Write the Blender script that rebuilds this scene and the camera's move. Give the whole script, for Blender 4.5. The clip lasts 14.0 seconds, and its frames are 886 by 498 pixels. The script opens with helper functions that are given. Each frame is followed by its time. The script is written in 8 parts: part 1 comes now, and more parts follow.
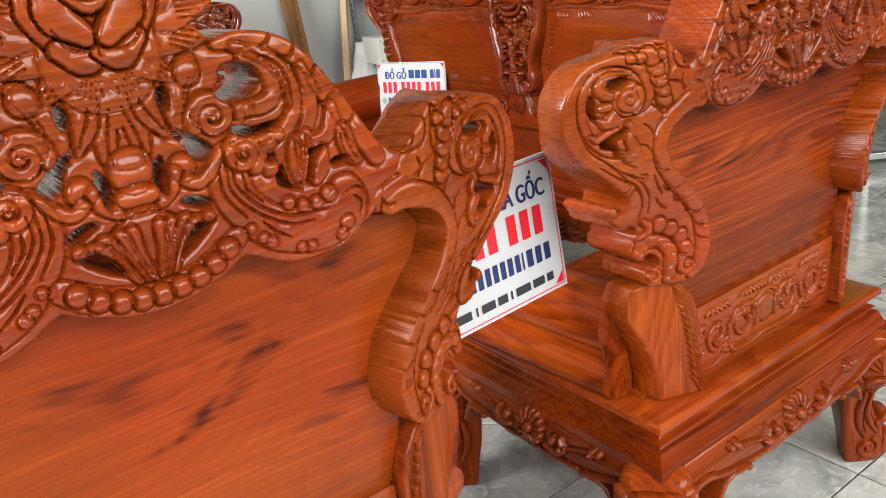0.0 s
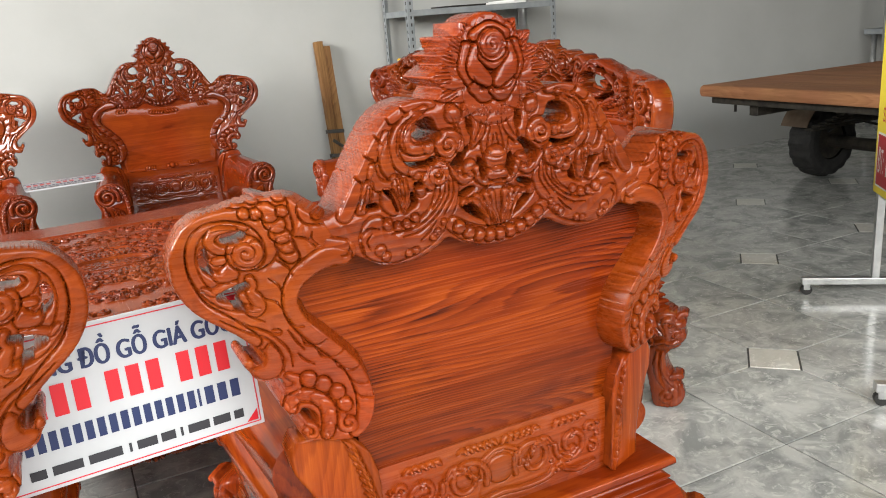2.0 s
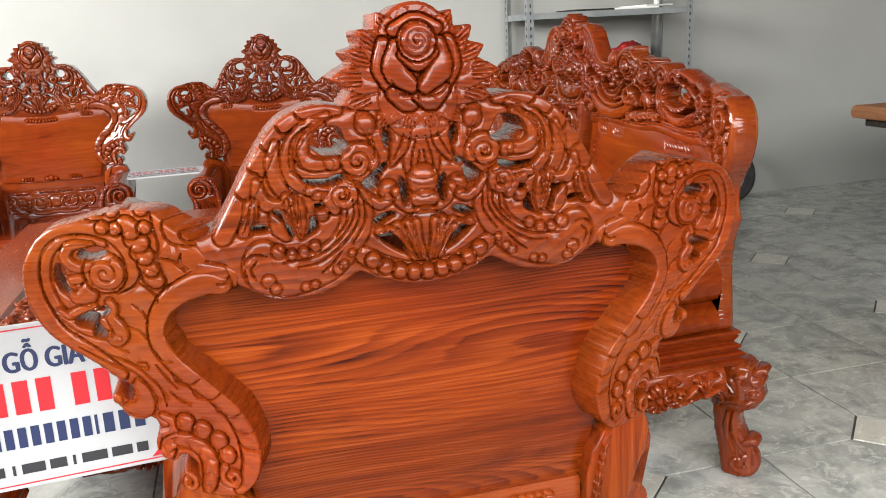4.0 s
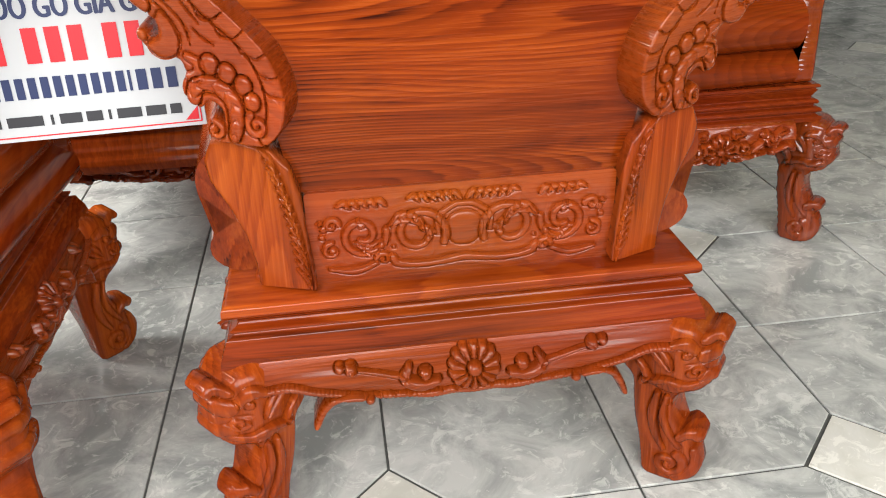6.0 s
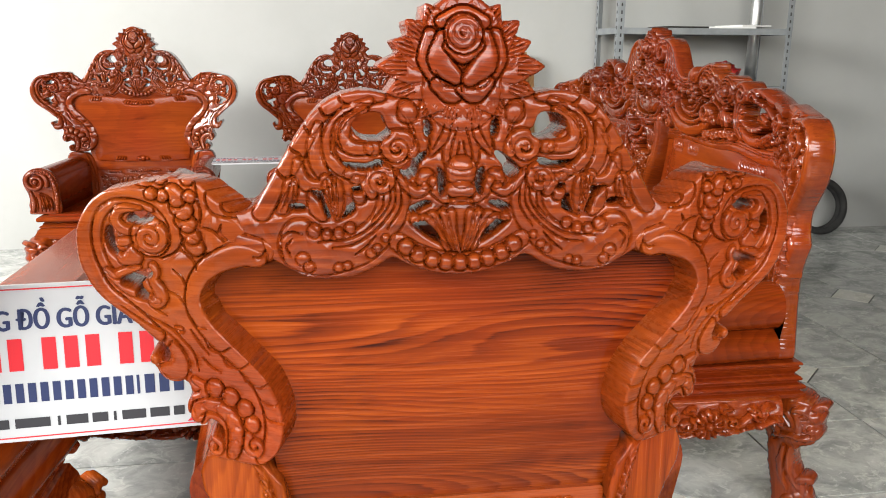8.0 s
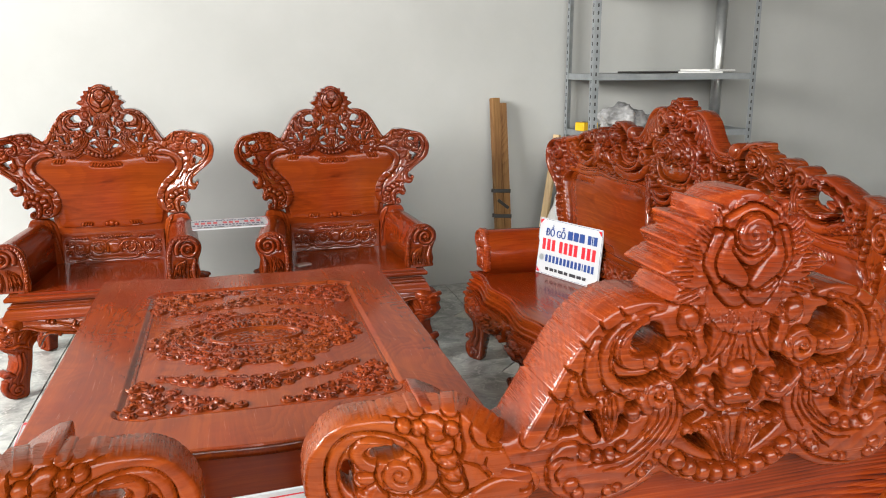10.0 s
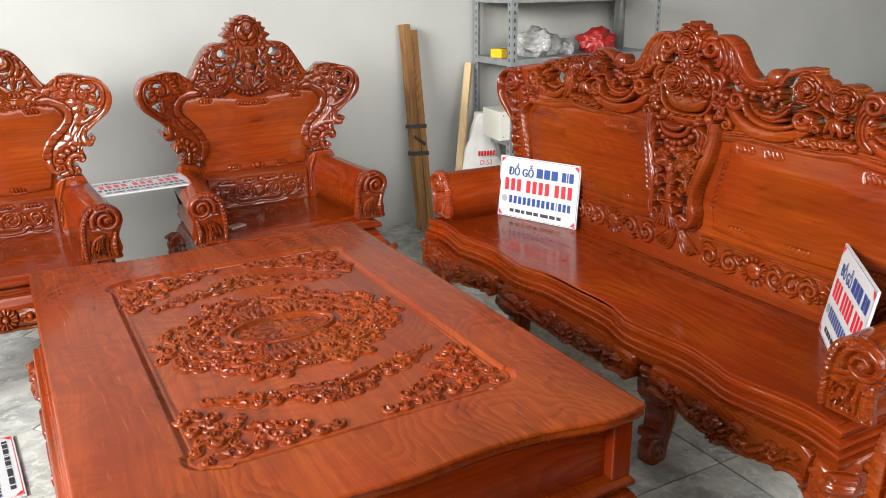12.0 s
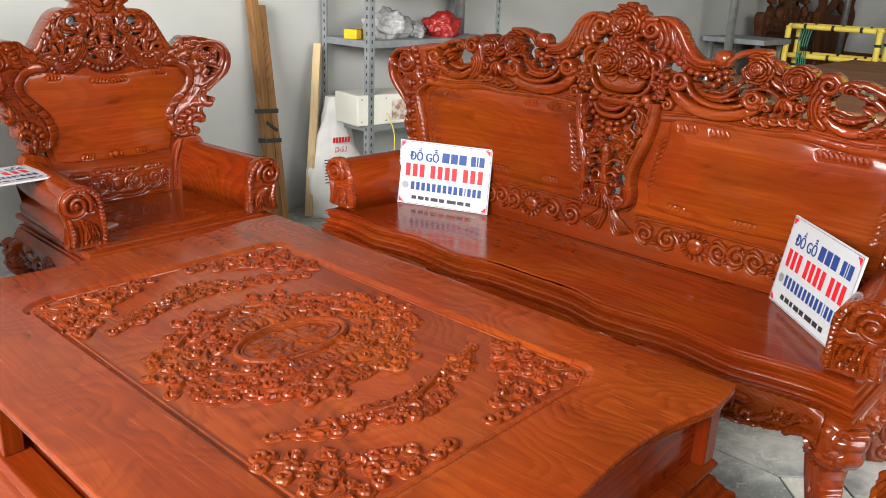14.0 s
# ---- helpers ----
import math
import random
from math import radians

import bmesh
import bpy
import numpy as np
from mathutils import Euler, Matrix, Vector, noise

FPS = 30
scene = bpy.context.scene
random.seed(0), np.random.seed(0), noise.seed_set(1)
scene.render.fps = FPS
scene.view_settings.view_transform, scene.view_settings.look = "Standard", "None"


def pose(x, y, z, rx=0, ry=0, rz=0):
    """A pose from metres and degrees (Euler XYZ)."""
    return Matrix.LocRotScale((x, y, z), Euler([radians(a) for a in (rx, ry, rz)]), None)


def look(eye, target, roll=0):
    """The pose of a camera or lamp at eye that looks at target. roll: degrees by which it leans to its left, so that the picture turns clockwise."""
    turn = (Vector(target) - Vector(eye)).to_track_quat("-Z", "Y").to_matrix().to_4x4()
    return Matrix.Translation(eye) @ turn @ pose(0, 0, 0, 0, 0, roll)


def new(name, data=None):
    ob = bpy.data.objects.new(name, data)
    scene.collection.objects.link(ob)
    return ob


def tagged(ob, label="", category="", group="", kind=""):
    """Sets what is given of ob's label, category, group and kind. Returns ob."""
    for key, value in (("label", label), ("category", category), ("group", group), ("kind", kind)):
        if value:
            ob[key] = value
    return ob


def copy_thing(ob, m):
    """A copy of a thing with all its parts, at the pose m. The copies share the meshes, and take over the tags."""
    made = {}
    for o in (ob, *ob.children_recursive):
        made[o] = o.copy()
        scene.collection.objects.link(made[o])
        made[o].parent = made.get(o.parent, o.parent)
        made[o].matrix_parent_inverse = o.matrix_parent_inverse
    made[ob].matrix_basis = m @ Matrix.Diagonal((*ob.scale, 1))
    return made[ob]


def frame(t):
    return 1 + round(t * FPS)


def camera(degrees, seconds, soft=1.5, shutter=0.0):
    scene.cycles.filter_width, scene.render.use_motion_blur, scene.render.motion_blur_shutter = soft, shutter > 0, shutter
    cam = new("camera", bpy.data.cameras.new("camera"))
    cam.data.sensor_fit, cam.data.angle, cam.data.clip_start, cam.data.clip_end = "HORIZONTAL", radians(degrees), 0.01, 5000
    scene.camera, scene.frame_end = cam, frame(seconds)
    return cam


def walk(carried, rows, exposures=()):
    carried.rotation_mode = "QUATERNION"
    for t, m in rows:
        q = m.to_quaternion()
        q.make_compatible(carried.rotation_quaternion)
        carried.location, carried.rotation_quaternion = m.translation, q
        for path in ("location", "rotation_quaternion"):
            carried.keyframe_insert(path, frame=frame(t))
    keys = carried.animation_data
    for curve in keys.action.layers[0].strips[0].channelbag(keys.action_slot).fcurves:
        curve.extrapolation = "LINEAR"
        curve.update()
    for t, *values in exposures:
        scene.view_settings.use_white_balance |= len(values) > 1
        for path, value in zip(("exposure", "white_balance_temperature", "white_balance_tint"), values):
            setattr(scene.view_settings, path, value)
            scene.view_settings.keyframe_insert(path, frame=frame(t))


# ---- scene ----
cam = camera(58.3, 14.0, soft=1.0)
PATH = [
    (0, (0.341, 0.146, 1.126), (1.392, 1.691, 0.411), -7.0),
    (0.5, (0.46, 0.023, 1.122), (1.497, 1.573, 0.4), -7.3),
    (1, (0.629, -0.008, 1.132), (1.661, 1.566, 0.455), -5.0),
    (1.5, (0.807, -0.06, 1.144), (1.766, 1.586, 0.535), -4.1),
    (2, (0.943, -0.14, 1.176), (1.764, 1.598, 0.622), -4.5),
    (2.2, (0.975, -0.147, 1.177), (1.762, 1.612, 0.643), -4.4),
    (4.3, (1.32, -0.055, 1.125), (1.709, 1.834, 0.596), -2.8),
    (4.5, (1.332, -0.08, 1.11), (1.669, 1.807, 0.54), -2.6),
    (5, (1.34, -0.1, 1.059), (1.609, 1.76, 0.376), -2.0),
    (5.5, (1.328, -0.103, 1.011), (1.567, 1.707, 0.195), -1.7),
    (6, (1.331, -0.091, 0.959), (1.564, 1.654, 0.01), -1.7),
    (6.5, (1.343, -0.085, 0.942), (1.597, 1.621, -0.069), -1.4),
    (7, (1.35, -0.078, 1.011), (1.625, 1.714, 0.168), -0.9),
    (7.5, (1.353, -0.081, 1.078), (1.628, 1.807, 0.48), -0.3),
    (8, (1.341, -0.083, 1.123), (1.61, 1.838, 0.634), 0.3),
    (8.5, (1.286, -0.042, 1.207), (1.583, 1.879, 0.734), 0.4),
    (9, (1.165, 0.005, 1.264), (1.539, 1.912, 0.79), 0.4),
    (9.2, (1.12, 0.02, 1.282), (1.527, 1.923, 0.82), 0.5),
    (11.3, (0.759, 0.453, 1.315), (1.429, 2.266, 0.799), -3.5),
    (11.5, (0.697, 0.503, 1.312), (1.456, 2.268, 0.758), -2.6),
    (12, (0.537, 0.664, 1.313), (1.445, 2.328, 0.676), -0.8),
    (12.5, (0.38, 0.796, 1.291), (1.456, 2.348, 0.634), 1.7),
    (13, (0.27, 0.887, 1.265), (1.475, 2.338, 0.599), 2.4),
    (13.5, (0.237, 1.015, 1.254), (1.542, 2.375, 0.586), 2.8),
    (14, (0.169, 1.162, 1.243), (1.565, 2.439, 0.594), 2.4),
]
# the camera opens up over the dark back of the chair and closes again
EXPOSURES = [(0, 0.15), (1, 0.04), (2, 0.28), (4.3, 0.37), (5, 0.42), (6, 0.35), (6.6, 0.29), (7.4, 0.43), (8, 0.36), (8.5, 0.26), (9.2, 0.26), (11.5, 0.45), (14, 0.5)]
walk(cam, [(t, look(eye, target, roll)) for t, eye, target, roll in PATH], EXPOSURES)

# ---- world, sun, large lights ----
world = bpy.data.worlds.new("world")
scene.world = world
world.use_nodes = True
_wn = world.node_tree.nodes
_sky = _wn.new("ShaderNodeTexSky")
_sky.sky_type = "NISHITA"
_sky.sun_disc = False
_sky.sun_elevation = radians(48)
_sky.sun_rotation = radians(200)
_sky.air_density, _sky.dust_density = 1.0, 3.0
_wn["Background"].inputs["Strength"].default_value = 0.05
world.node_tree.links.new(_sky.outputs["Color"], _wn["Background"].inputs["Color"])


def area_lamp(name, eye, target, sx, sy, watts, colour):
    data = bpy.data.lights.new(name, "AREA")
    data.shape, data.size, data.size_y, data.energy, data.color = "RECTANGLE", sx, sy, watts, colour
    ob = new(name, data)
    ob.matrix_world = look(eye, target)
    return ob


# daylight of the street that fills the open shop front and the side opening
tagged(area_lamp("front_daylight", (1.6, -1.92, 2.15), (2.3, 1.2, 0.7), 5.4, 1.5, 235, (1.0, 0.985, 0.955)), "daylight through the open shop front", "light", kind="structure")
tagged(area_lamp("side_daylight", (-2.9, 1.5, 2.45), (1.6, 2.1, 0.6), 2.8, 1.3, 460, (1.0, 0.985, 0.955)), "daylight through the side opening", "light", kind="structure")


# ---- materials ----
def node_mat(name):
    m = bpy.data.materials.new(name)
    m.use_nodes = True
    return m, m.node_tree.nodes, m.node_tree.links, m.node_tree.nodes["Principled BSDF"]


def ramp(nodes, stops):
    r = nodes.new("ShaderNodeValToRGB")
    e = r.color_ramp.elements
    while len(e) < len(stops):
        e.new(0.5)
    for el, (p, c) in zip(e, stops):
        el.position, el.color = p, (*c, 1)
    return r


def wood(name, grain="x", dark=(0.085, 0.011, 0.002), mid=(0.265, 0.039, 0.005), light=(0.42, 0.083, 0.010), rough=0.24, coat=0.20, bump=0.05, spec=0.10, flow=1.5, even=0.2, rings=0.35, pitch=1.0, reach=0.22, veins=0.0):
    """Varnished hardwood: solid growth rings that run along one axis of the thing, fine pores between them, dark veins and slow clouds of tone."""
    m, n, l, p = node_mat(name)
    tc, info = n.new("ShaderNodeTexCoord"), n.new("ShaderNodeObjectInfo")
    shift = n.new("ShaderNodeVectorMath")
    shift.operation = "MULTIPLY_ADD"
    l.new(info.outputs["Random"], shift.inputs[0])
    shift.inputs[1].default_value = (7.3, 5.1, 3.7)
    l.new(tc.outputs["Object"], shift.inputs[2])

    def squeezed(src, k, deep=0.30):
        mp = n.new("ShaderNodeMapping")
        mp.inputs["Scale"].default_value = {"x": (k, deep, 1), "y": (1, k, deep), "z": (1, deep, k)}[grain]
        l.new(src, mp.inputs["Vector"])
        return mp.outputs[0]

    def noise_tex(src, scale, detail, rough_=0.55, dist=0.0):
        t = n.new("ShaderNodeTexNoise")
        t.inputs["Scale"].default_value, t.inputs["Detail"].default_value, t.inputs["Roughness"].default_value, t.inputs["Distortion"].default_value = scale, detail, rough_, dist
        l.new(src, t.inputs["Vector"])
        return t

    def spread(src, lo, hi, to0=0.0, to1=1.0):
        r = n.new("ShaderNodeMapRange")
        r.inputs["From Min"].default_value, r.inputs["From Max"].default_value = lo, hi
        r.inputs["To Min"].default_value, r.inputs["To Max"].default_value = to0, to1
        l.new(src, r.inputs["Value"])
        return r.outputs[0]

    def calc(op, a, b):
        q = n.new("ShaderNodeMath")
        q.operation = op
        for socket, v in zip(q.inputs, (a, b)):
            if isinstance(v, (int, float)):
                socket.default_value = v
            else:
                l.new(v, socket)
        return q.outputs[0]

    def blend(k, a, b):
        q = n.new("ShaderNodeMix")
        for socket, v in zip((q.inputs[0], q.inputs[2], q.inputs[3]), (k, a, b)):
            if isinstance(v, (int, float)):
                socket.default_value = v
            else:
                l.new(v, socket)
        return q.outputs[0]

    # gentle sideways drift of the grain
    drift = noise_tex(squeezed(shift.outputs[0], 0.35), 5.5, 1.6)
    bent = n.new("ShaderNodeVectorMath")
    bent.operation = "MULTIPLY_ADD"
    l.new(drift.outputs["Color"], bent.inputs[0])
    bent.inputs[1].default_value = (0.016 * flow, 0.016 * flow, 0.016 * flow)
    l.new(shift.outputs[0], bent.inputs[2])
    thin = squeezed(bent.outputs[0], 0.024)
    fine = noise_tex(thin, 210, 4, 0.7)
    lines = noise_tex(thin, 85, 3, 0.65)
    bands = noise_tex(squeezed(bent.outputs[0], 0.07), 13, 2.5, 0.5)
    # growth rings: level lines of a slow field, each with a slow pale rise and a sharp dark edge
    field = noise_tex(squeezed(bent.outputs[0], reach, 0.45), 5.0, 1.4, 0.42)
    xyz = n.new("ShaderNodeSeparateXYZ")
    l.new(bent.outputs[0], xyz.inputs[0])
    side = xyz.outputs["Z" if grain == "x" else "X"]
    count = calc("ADD", calc("MULTIPLY", field.outputs["Fac"], 34.0 * pitch), calc("MULTIPLY", side, 38.0 * pitch))
    saw = calc("FRACT", calc("ADD", count, calc("MULTIPLY", lines.outputs["Fac"], 0.9)), 0.0)
    edge = calc("MULTIPLY", spread(saw, 0.25, 0.86), spread(saw, 1.0, 0.90))
    patch = noise_tex(squeezed(shift.outputs[0], 0.5), 4.6, 2.0)
    shown = calc("MULTIPLY", edge, spread(patch.outputs["Fac"], 0.36, 0.58, 0.25, 1.0))
    grainy = blend(0.42, blend(0.5, spread(fine.outputs["Fac"], 0.30, 0.66), spread(lines.outputs["Fac"], 0.30, 0.66)), spread(bands.outputs["Fac"], 0.30, 0.70))
    value = calc("SUBTRACT", calc("ADD", spread(grainy, 0.0, 1.0, 0.5 * even, 1.0 - 0.4 * even), 0.16 * rings), calc("MULTIPLY", shown, 0.52 * rings))
    if veins:
        knot = noise_tex(squeezed(bent.outputs[0], 0.30), 16, 3.0, 0.6, 0.6)
        value = calc("SUBTRACT", value, calc("MULTIPLY", spread(knot.outputs["Fac"], 0.56, 0.70), 0.5 * veins))
    cr = ramp(n, [(0.16, dark), (0.38, tuple(0.35 * a + 0.65 * b for a, b in zip(dark, mid))), (0.55, mid), (0.88, light)])
    l.new(value, cr.inputs["Fac"])
    blot = noise_tex(squeezed(shift.outputs[0], 0.5), 3.4, 3)
    hsv = n.new("ShaderNodeHueSaturation")
    l.new(spread(blot.outputs["Fac"], 0.3, 0.7, 0.80, 1.20), hsv.inputs["Value"])
    tone = noise_tex(shift.outputs[0], 4.0, 1)
    l.new(spread(tone.outputs["Fac"], 0.3, 0.7, 0.4965, 0.5035), hsv.inputs["Hue"])
    l.new(cr.outputs["Color"], hsv.inputs["Color"])
    l.new(hsv.outputs["Color"], p.inputs["Base Color"])
    l.new(spread(fine.outputs["Fac"], 0.2, 0.8, rough * 0.75, rough * 1.4), p.inputs["Roughness"])
    p.inputs["Coat Weight"].default_value, p.inputs["Coat Roughness"].default_value = coat, 0.09
    p.inputs["Specular IOR Level"].default_value = spec
    bp = n.new("ShaderNodeBump")
    bp.inputs["Strength"].default_value, bp.inputs["Distance"].default_value = bump, 0.003
    l.new(fine.outputs["Fac"], bp.inputs["Height"])
    l.new(bp.outputs[0], p.inputs["Normal"])
    return m


def mottled(name, a, b, scale=6.0, rough=0.6, metal=0.0, bump=0.1, spread=(0.35, 0.65), spec=0.5, detail=6, bscale=None):
    """A two-tone surface with clouds at one scale and fine relief at another."""
    m, n, l, p = node_mat(name)
    tc = n.new("ShaderNodeTexCoord")
    t = n.new("ShaderNodeTexNoise")
    t.inputs["Scale"].default_value, t.inputs["Detail"].default_value, t.inputs["Roughness"].default_value = scale, detail, 0.62
    l.new(tc.outputs["Object"], t.inputs["Vector"])
    r = ramp(n, [(spread[0], a), (spread[1], b)])
    l.new(t.outputs["Fac"], r.inputs["Fac"])
    l.new(r.outputs["Color"], p.inputs["Base Color"])
    f = n.new("ShaderNodeTexNoise")
    f.inputs["Scale"].default_value, f.inputs["Detail"].default_value = bscale or scale * 14, 3
    l.new(tc.outputs["Object"], f.inputs["Vector"])
    rr = n.new("ShaderNodeMapRange")
    rr.inputs["To Min"].default_value, rr.inputs["To Max"].default_value = rough * 0.8, min(1, rough * 1.25)
    l.new(f.outputs["Fac"], rr.inputs["Value"])
    l.new(rr.outputs[0], p.inputs["Roughness"])
    bp = n.new("ShaderNodeBump")
    bp.inputs["Strength"].default_value, bp.inputs["Distance"].default_value = bump, 0.003
    l.new(f.outputs["Fac"], bp.inputs["Height"])
    l.new(bp.outputs[0], p.inputs["Normal"])
    p.inputs["Metallic"].default_value = metal
    p.inputs["Specular IOR Level"].default_value = spec
    return m


def tile_stone(name, a, b, c, rough=0.13):
    """Polished marble-look tile: clouds, pale flecks, every tile turned differently."""
    m, n, l, p = node_mat(name)
    tc, info = n.new("ShaderNodeTexCoord"), n.new("ShaderNodeObjectInfo")
    sh = n.new("ShaderNodeVectorMath")
    sh.operation = "MULTIPLY_ADD"
    l.new(info.outputs["Random"], sh.inputs[0])
    sh.inputs[1].default_value = (9.1, 6.3, 2.2)
    l.new(tc.outputs["Object"], sh.inputs[2])
    t = n.new("ShaderNodeTexNoise")
    t.inputs["Scale"].default_value, t.inputs["Detail"].default_value, t.inputs["Roughness"].default_value, t.inputs["Distortion"].default_value = 7, 7, 0.66, 0.7
    l.new(sh.outputs[0], t.inputs["Vector"])
    r = ramp(n, [(0.38, a), (0.5, b), (0.61, c)])
    l.new(t.outputs["Fac"], r.inputs["Fac"])
    f = n.new("ShaderNodeTexNoise")
    f.inputs["Scale"].default_value, f.inputs["Detail"].default_value, f.inputs["Roughness"].default_value, f.inputs["Distortion"].default_value = 21, 6, 0.72, 1.4
    l.new(sh.outputs[0], f.inputs["Vector"])
    fr = ramp(n, [(0.54, (0, 0, 0)), (0.62, (1, 1, 1))])
    l.new(f.outputs["Fac"], fr.inputs["Fac"])
    mx = n.new("ShaderNodeMix")
    mx.data_type = "RGBA"
    sc = n.new("ShaderNodeMath")
    sc.operation, sc.inputs[1].default_value = "MULTIPLY", 0.5
    l.new(fr.outputs["Color"], sc.inputs[0])
    l.new(sc.outputs[0], mx.inputs["Factor"])
    l.new(r.outputs["Color"], mx.inputs[6])
    mx.inputs[7].default_value = (min(1, c[0] * 1.35), min(1, c[1] * 1.35), min(1, c[2] * 1.33), 1)
    l.new(mx.outputs[2], p.inputs["Base Color"])
    rr = n.new("ShaderNodeMapRange")
    rr.inputs["To Min"].default_value, rr.inputs["To Max"].default_value = rough * 0.7, rough * 1.8
    l.new(t.outputs["Fac"], rr.inputs["Value"])
    l.new(rr.outputs[0], p.inputs["Roughness"])
    return m


def plain(name, colour, rough=0.5, metal=0.0, alpha_glass=0.0):
    m, n, l, p = node_mat(name)
    p.inputs["Base Color"].default_value = (*colour, 1)
    p.inputs["Roughness"].default_value, p.inputs["Metallic"].default_value = rough, metal
    p.inputs["Transmission Weight"].default_value = alpha_glass
    return m


WOOD_X = wood("red_hardwood_along_x", "x", dark=(0.033, 0.00462, 0.00132), mid=(0.176, 0.0224, 0.0024), light=(0.3096, 0.05504, 0.00602), rough=0.20, coat=0.30, rings=0.38, pitch=1.2)
WOOD_PANEL = wood("red_hardwood_figured", "x", flow=1.6, dark=(0.026, 0.0036, 0.001), mid=(0.156, 0.0212, 0.0020), light=(0.285, 0.0520, 0.0055), coat=0.16, even=0.30, rings=0.68, pitch=3.0, reach=0.13, veins=0.30)
WOOD_PANEL_B = wood("red_hardwood_knotty", "x", flow=4.5, dark=(0.0429, 0.00528, 0.00132), mid=(0.216, 0.032, 0.0032), light=(0.344, 0.06708, 0.00774), coat=0.16, even=0.6, rings=0.16, reach=0.4, veins=0.9)
WOOD_Y = wood("red_hardwood_along_y", "y", dark=(0.0363, 0.00462, 0.00132), mid=(0.176, 0.0232, 0.0024), light=(0.2924, 0.05332, 0.00602), rough=0.20, coat=0.28, rings=0.35, pitch=1.2)
WOOD_Z = wood("red_hardwood_upright", "z", dark=(0.0594, 0.00792, 0.00198), mid=(0.2, 0.0288, 0.0032), light=(0.3096, 0.0602, 0.00688), rough=0.22, coat=0.18, rings=0.3)
WOOD_C = wood("red_hardwood_carved", "x", rough=0.24, coat=0.24, spec=0.22, dark=(0.045, 0.0058, 0.0012), mid=(0.160, 0.0222, 0.0024), light=(0.275, 0.0490, 0.0055), even=0.5, rings=0.5, pitch=1.8)
WOOD_WING = wood("red_hardwood_carved_side", "x", rough=0.26, coat=0.20, spec=0.20, dark=(0.055, 0.0070, 0.0012), mid=(0.200, 0.0305, 0.0028), light=(0.305, 0.0590, 0.0060), even=0.55, rings=0.28, pitch=2.0)
WOOD_DEEP = wood("red_hardwood_dark_stain", "y", dark=(0.0495, 0.00594, 0.00132), mid=(0.152, 0.0192, 0.0024), light=(0.2451, 0.03784, 0.00516), rough=0.18, coat=0.20, even=0.45, rings=0.28, pitch=1.2)
WOOD_DEEP_X = wood("red_hardwood_dark_stain_x", "x", dark=(0.0495, 0.00594, 0.00132), mid=(0.152, 0.0192, 0.0024), light=(0.2451, 0.0387, 0.00516), rough=0.18, coat=0.20, flow=1.6, even=0.45, rings=0.28, pitch=1.2)
WOOD_DEEP_P = wood("red_hardwood_polished_panel", "x", dark=(0.0528, 0.0066, 0.00132), mid=(0.148, 0.0215, 0.0029), light=(0.2666, 0.04816, 0.00602), rough=0.18, coat=0.24, flow=3.0, even=0.65, rings=0.16, pitch=0.6, reach=0.35, veins=0.35)
WOOD_DEEP_C = wood("red_hardwood_dark_carved", "x", dark=(0.0363, 0.00462, 0.00132), mid=(0.132, 0.0184, 0.0024), light=(0.2193, 0.03612, 0.0043), rough=0.14, coat=0.20, spec=0.36, even=0.5, rings=0.25, pitch=1.2)
WOOD_DEEP_CZ = wood("red_hardwood_dark_carved_upright", "z", dark=(0.0363, 0.00462, 0.00132), mid=(0.132, 0.0184, 0.0024), light=(0.2193, 0.03612, 0.0043), rough=0.14, coat=0.20, spec=0.36, even=0.5, rings=0.25, pitch=1.2)
WALL = mottled("painted_plaster", (0.372, 0.376, 0.360), (0.414, 0.419, 0.403), 1.1, 0.75, bump=0.05, bscale=180)
# assumed colour of an unseen ceiling, kept dark so that little light bounces back
CEIL = mottled("ceiling_paint", (0.120, 0.120, 0.117), (0.150, 0.150, 0.145), 0.8, 0.85, bump=0.04, bscale=120)
TILE = tile_stone("grey_marbled_tile", (0.250, 0.262, 0.252), (0.375, 0.384, 0.364), (0.475, 0.480, 0.455))
TILE_W = tile_stone("cream_tile", (0.495, 0.486, 0.432), (0.558, 0.549, 0.495), (0.594, 0.585, 0.540), 0.12)
GROUT = mottled("dark_grout", (0.05, 0.055, 0.05), (0.09, 0.09, 0.085), 30, 0.9)
SIGN_W = mottled("white_sign_board", (0.44, 0.455, 0.47), (0.475, 0.49, 0.505), 3, 0.32, bump=0.01)
INK_B = plain("blue_print", (0.012, 0.045, 0.19), 0.4)
INK_N = plain("navy_print", (0.014, 0.024, 0.085), 0.4)
INK_R = plain("red_print", (0.55, 0.012, 0.022), 0.4)
INK_K = plain("black_print", (0.02, 0.02, 0.025), 0.5)
STEEL = mottled("grey_slotted_steel", (0.22, 0.24, 0.25), (0.30, 0.32, 0.33), 12, 0.5, 0.3, 0.05)
GALV = mottled("galvanised_tube", (0.45, 0.46, 0.46), (0.6, 0.61, 0.6), 18, 0.35, 0.85, 0.04)
PINE = wood("pale_timber", "z", (0.10, 0.045, 0.018), (0.24, 0.125, 0.05), (0.36, 0.21, 0.09), 0.6, 0.0, bump=0.2)
PINE_W = wood("raw_pale_timber", "z", (0.36, 0.24, 0.12), (0.52, 0.38, 0.21), (0.62, 0.48, 0.29), 0.65, 0.0, bump=0.2)
SLAB = wood("sanded_slab_wood", "y", (0.16, 0.065, 0.030), (0.26, 0.120, 0.058), (0.34, 0.165, 0.082), 0.55, 0.0, bump=0.1)
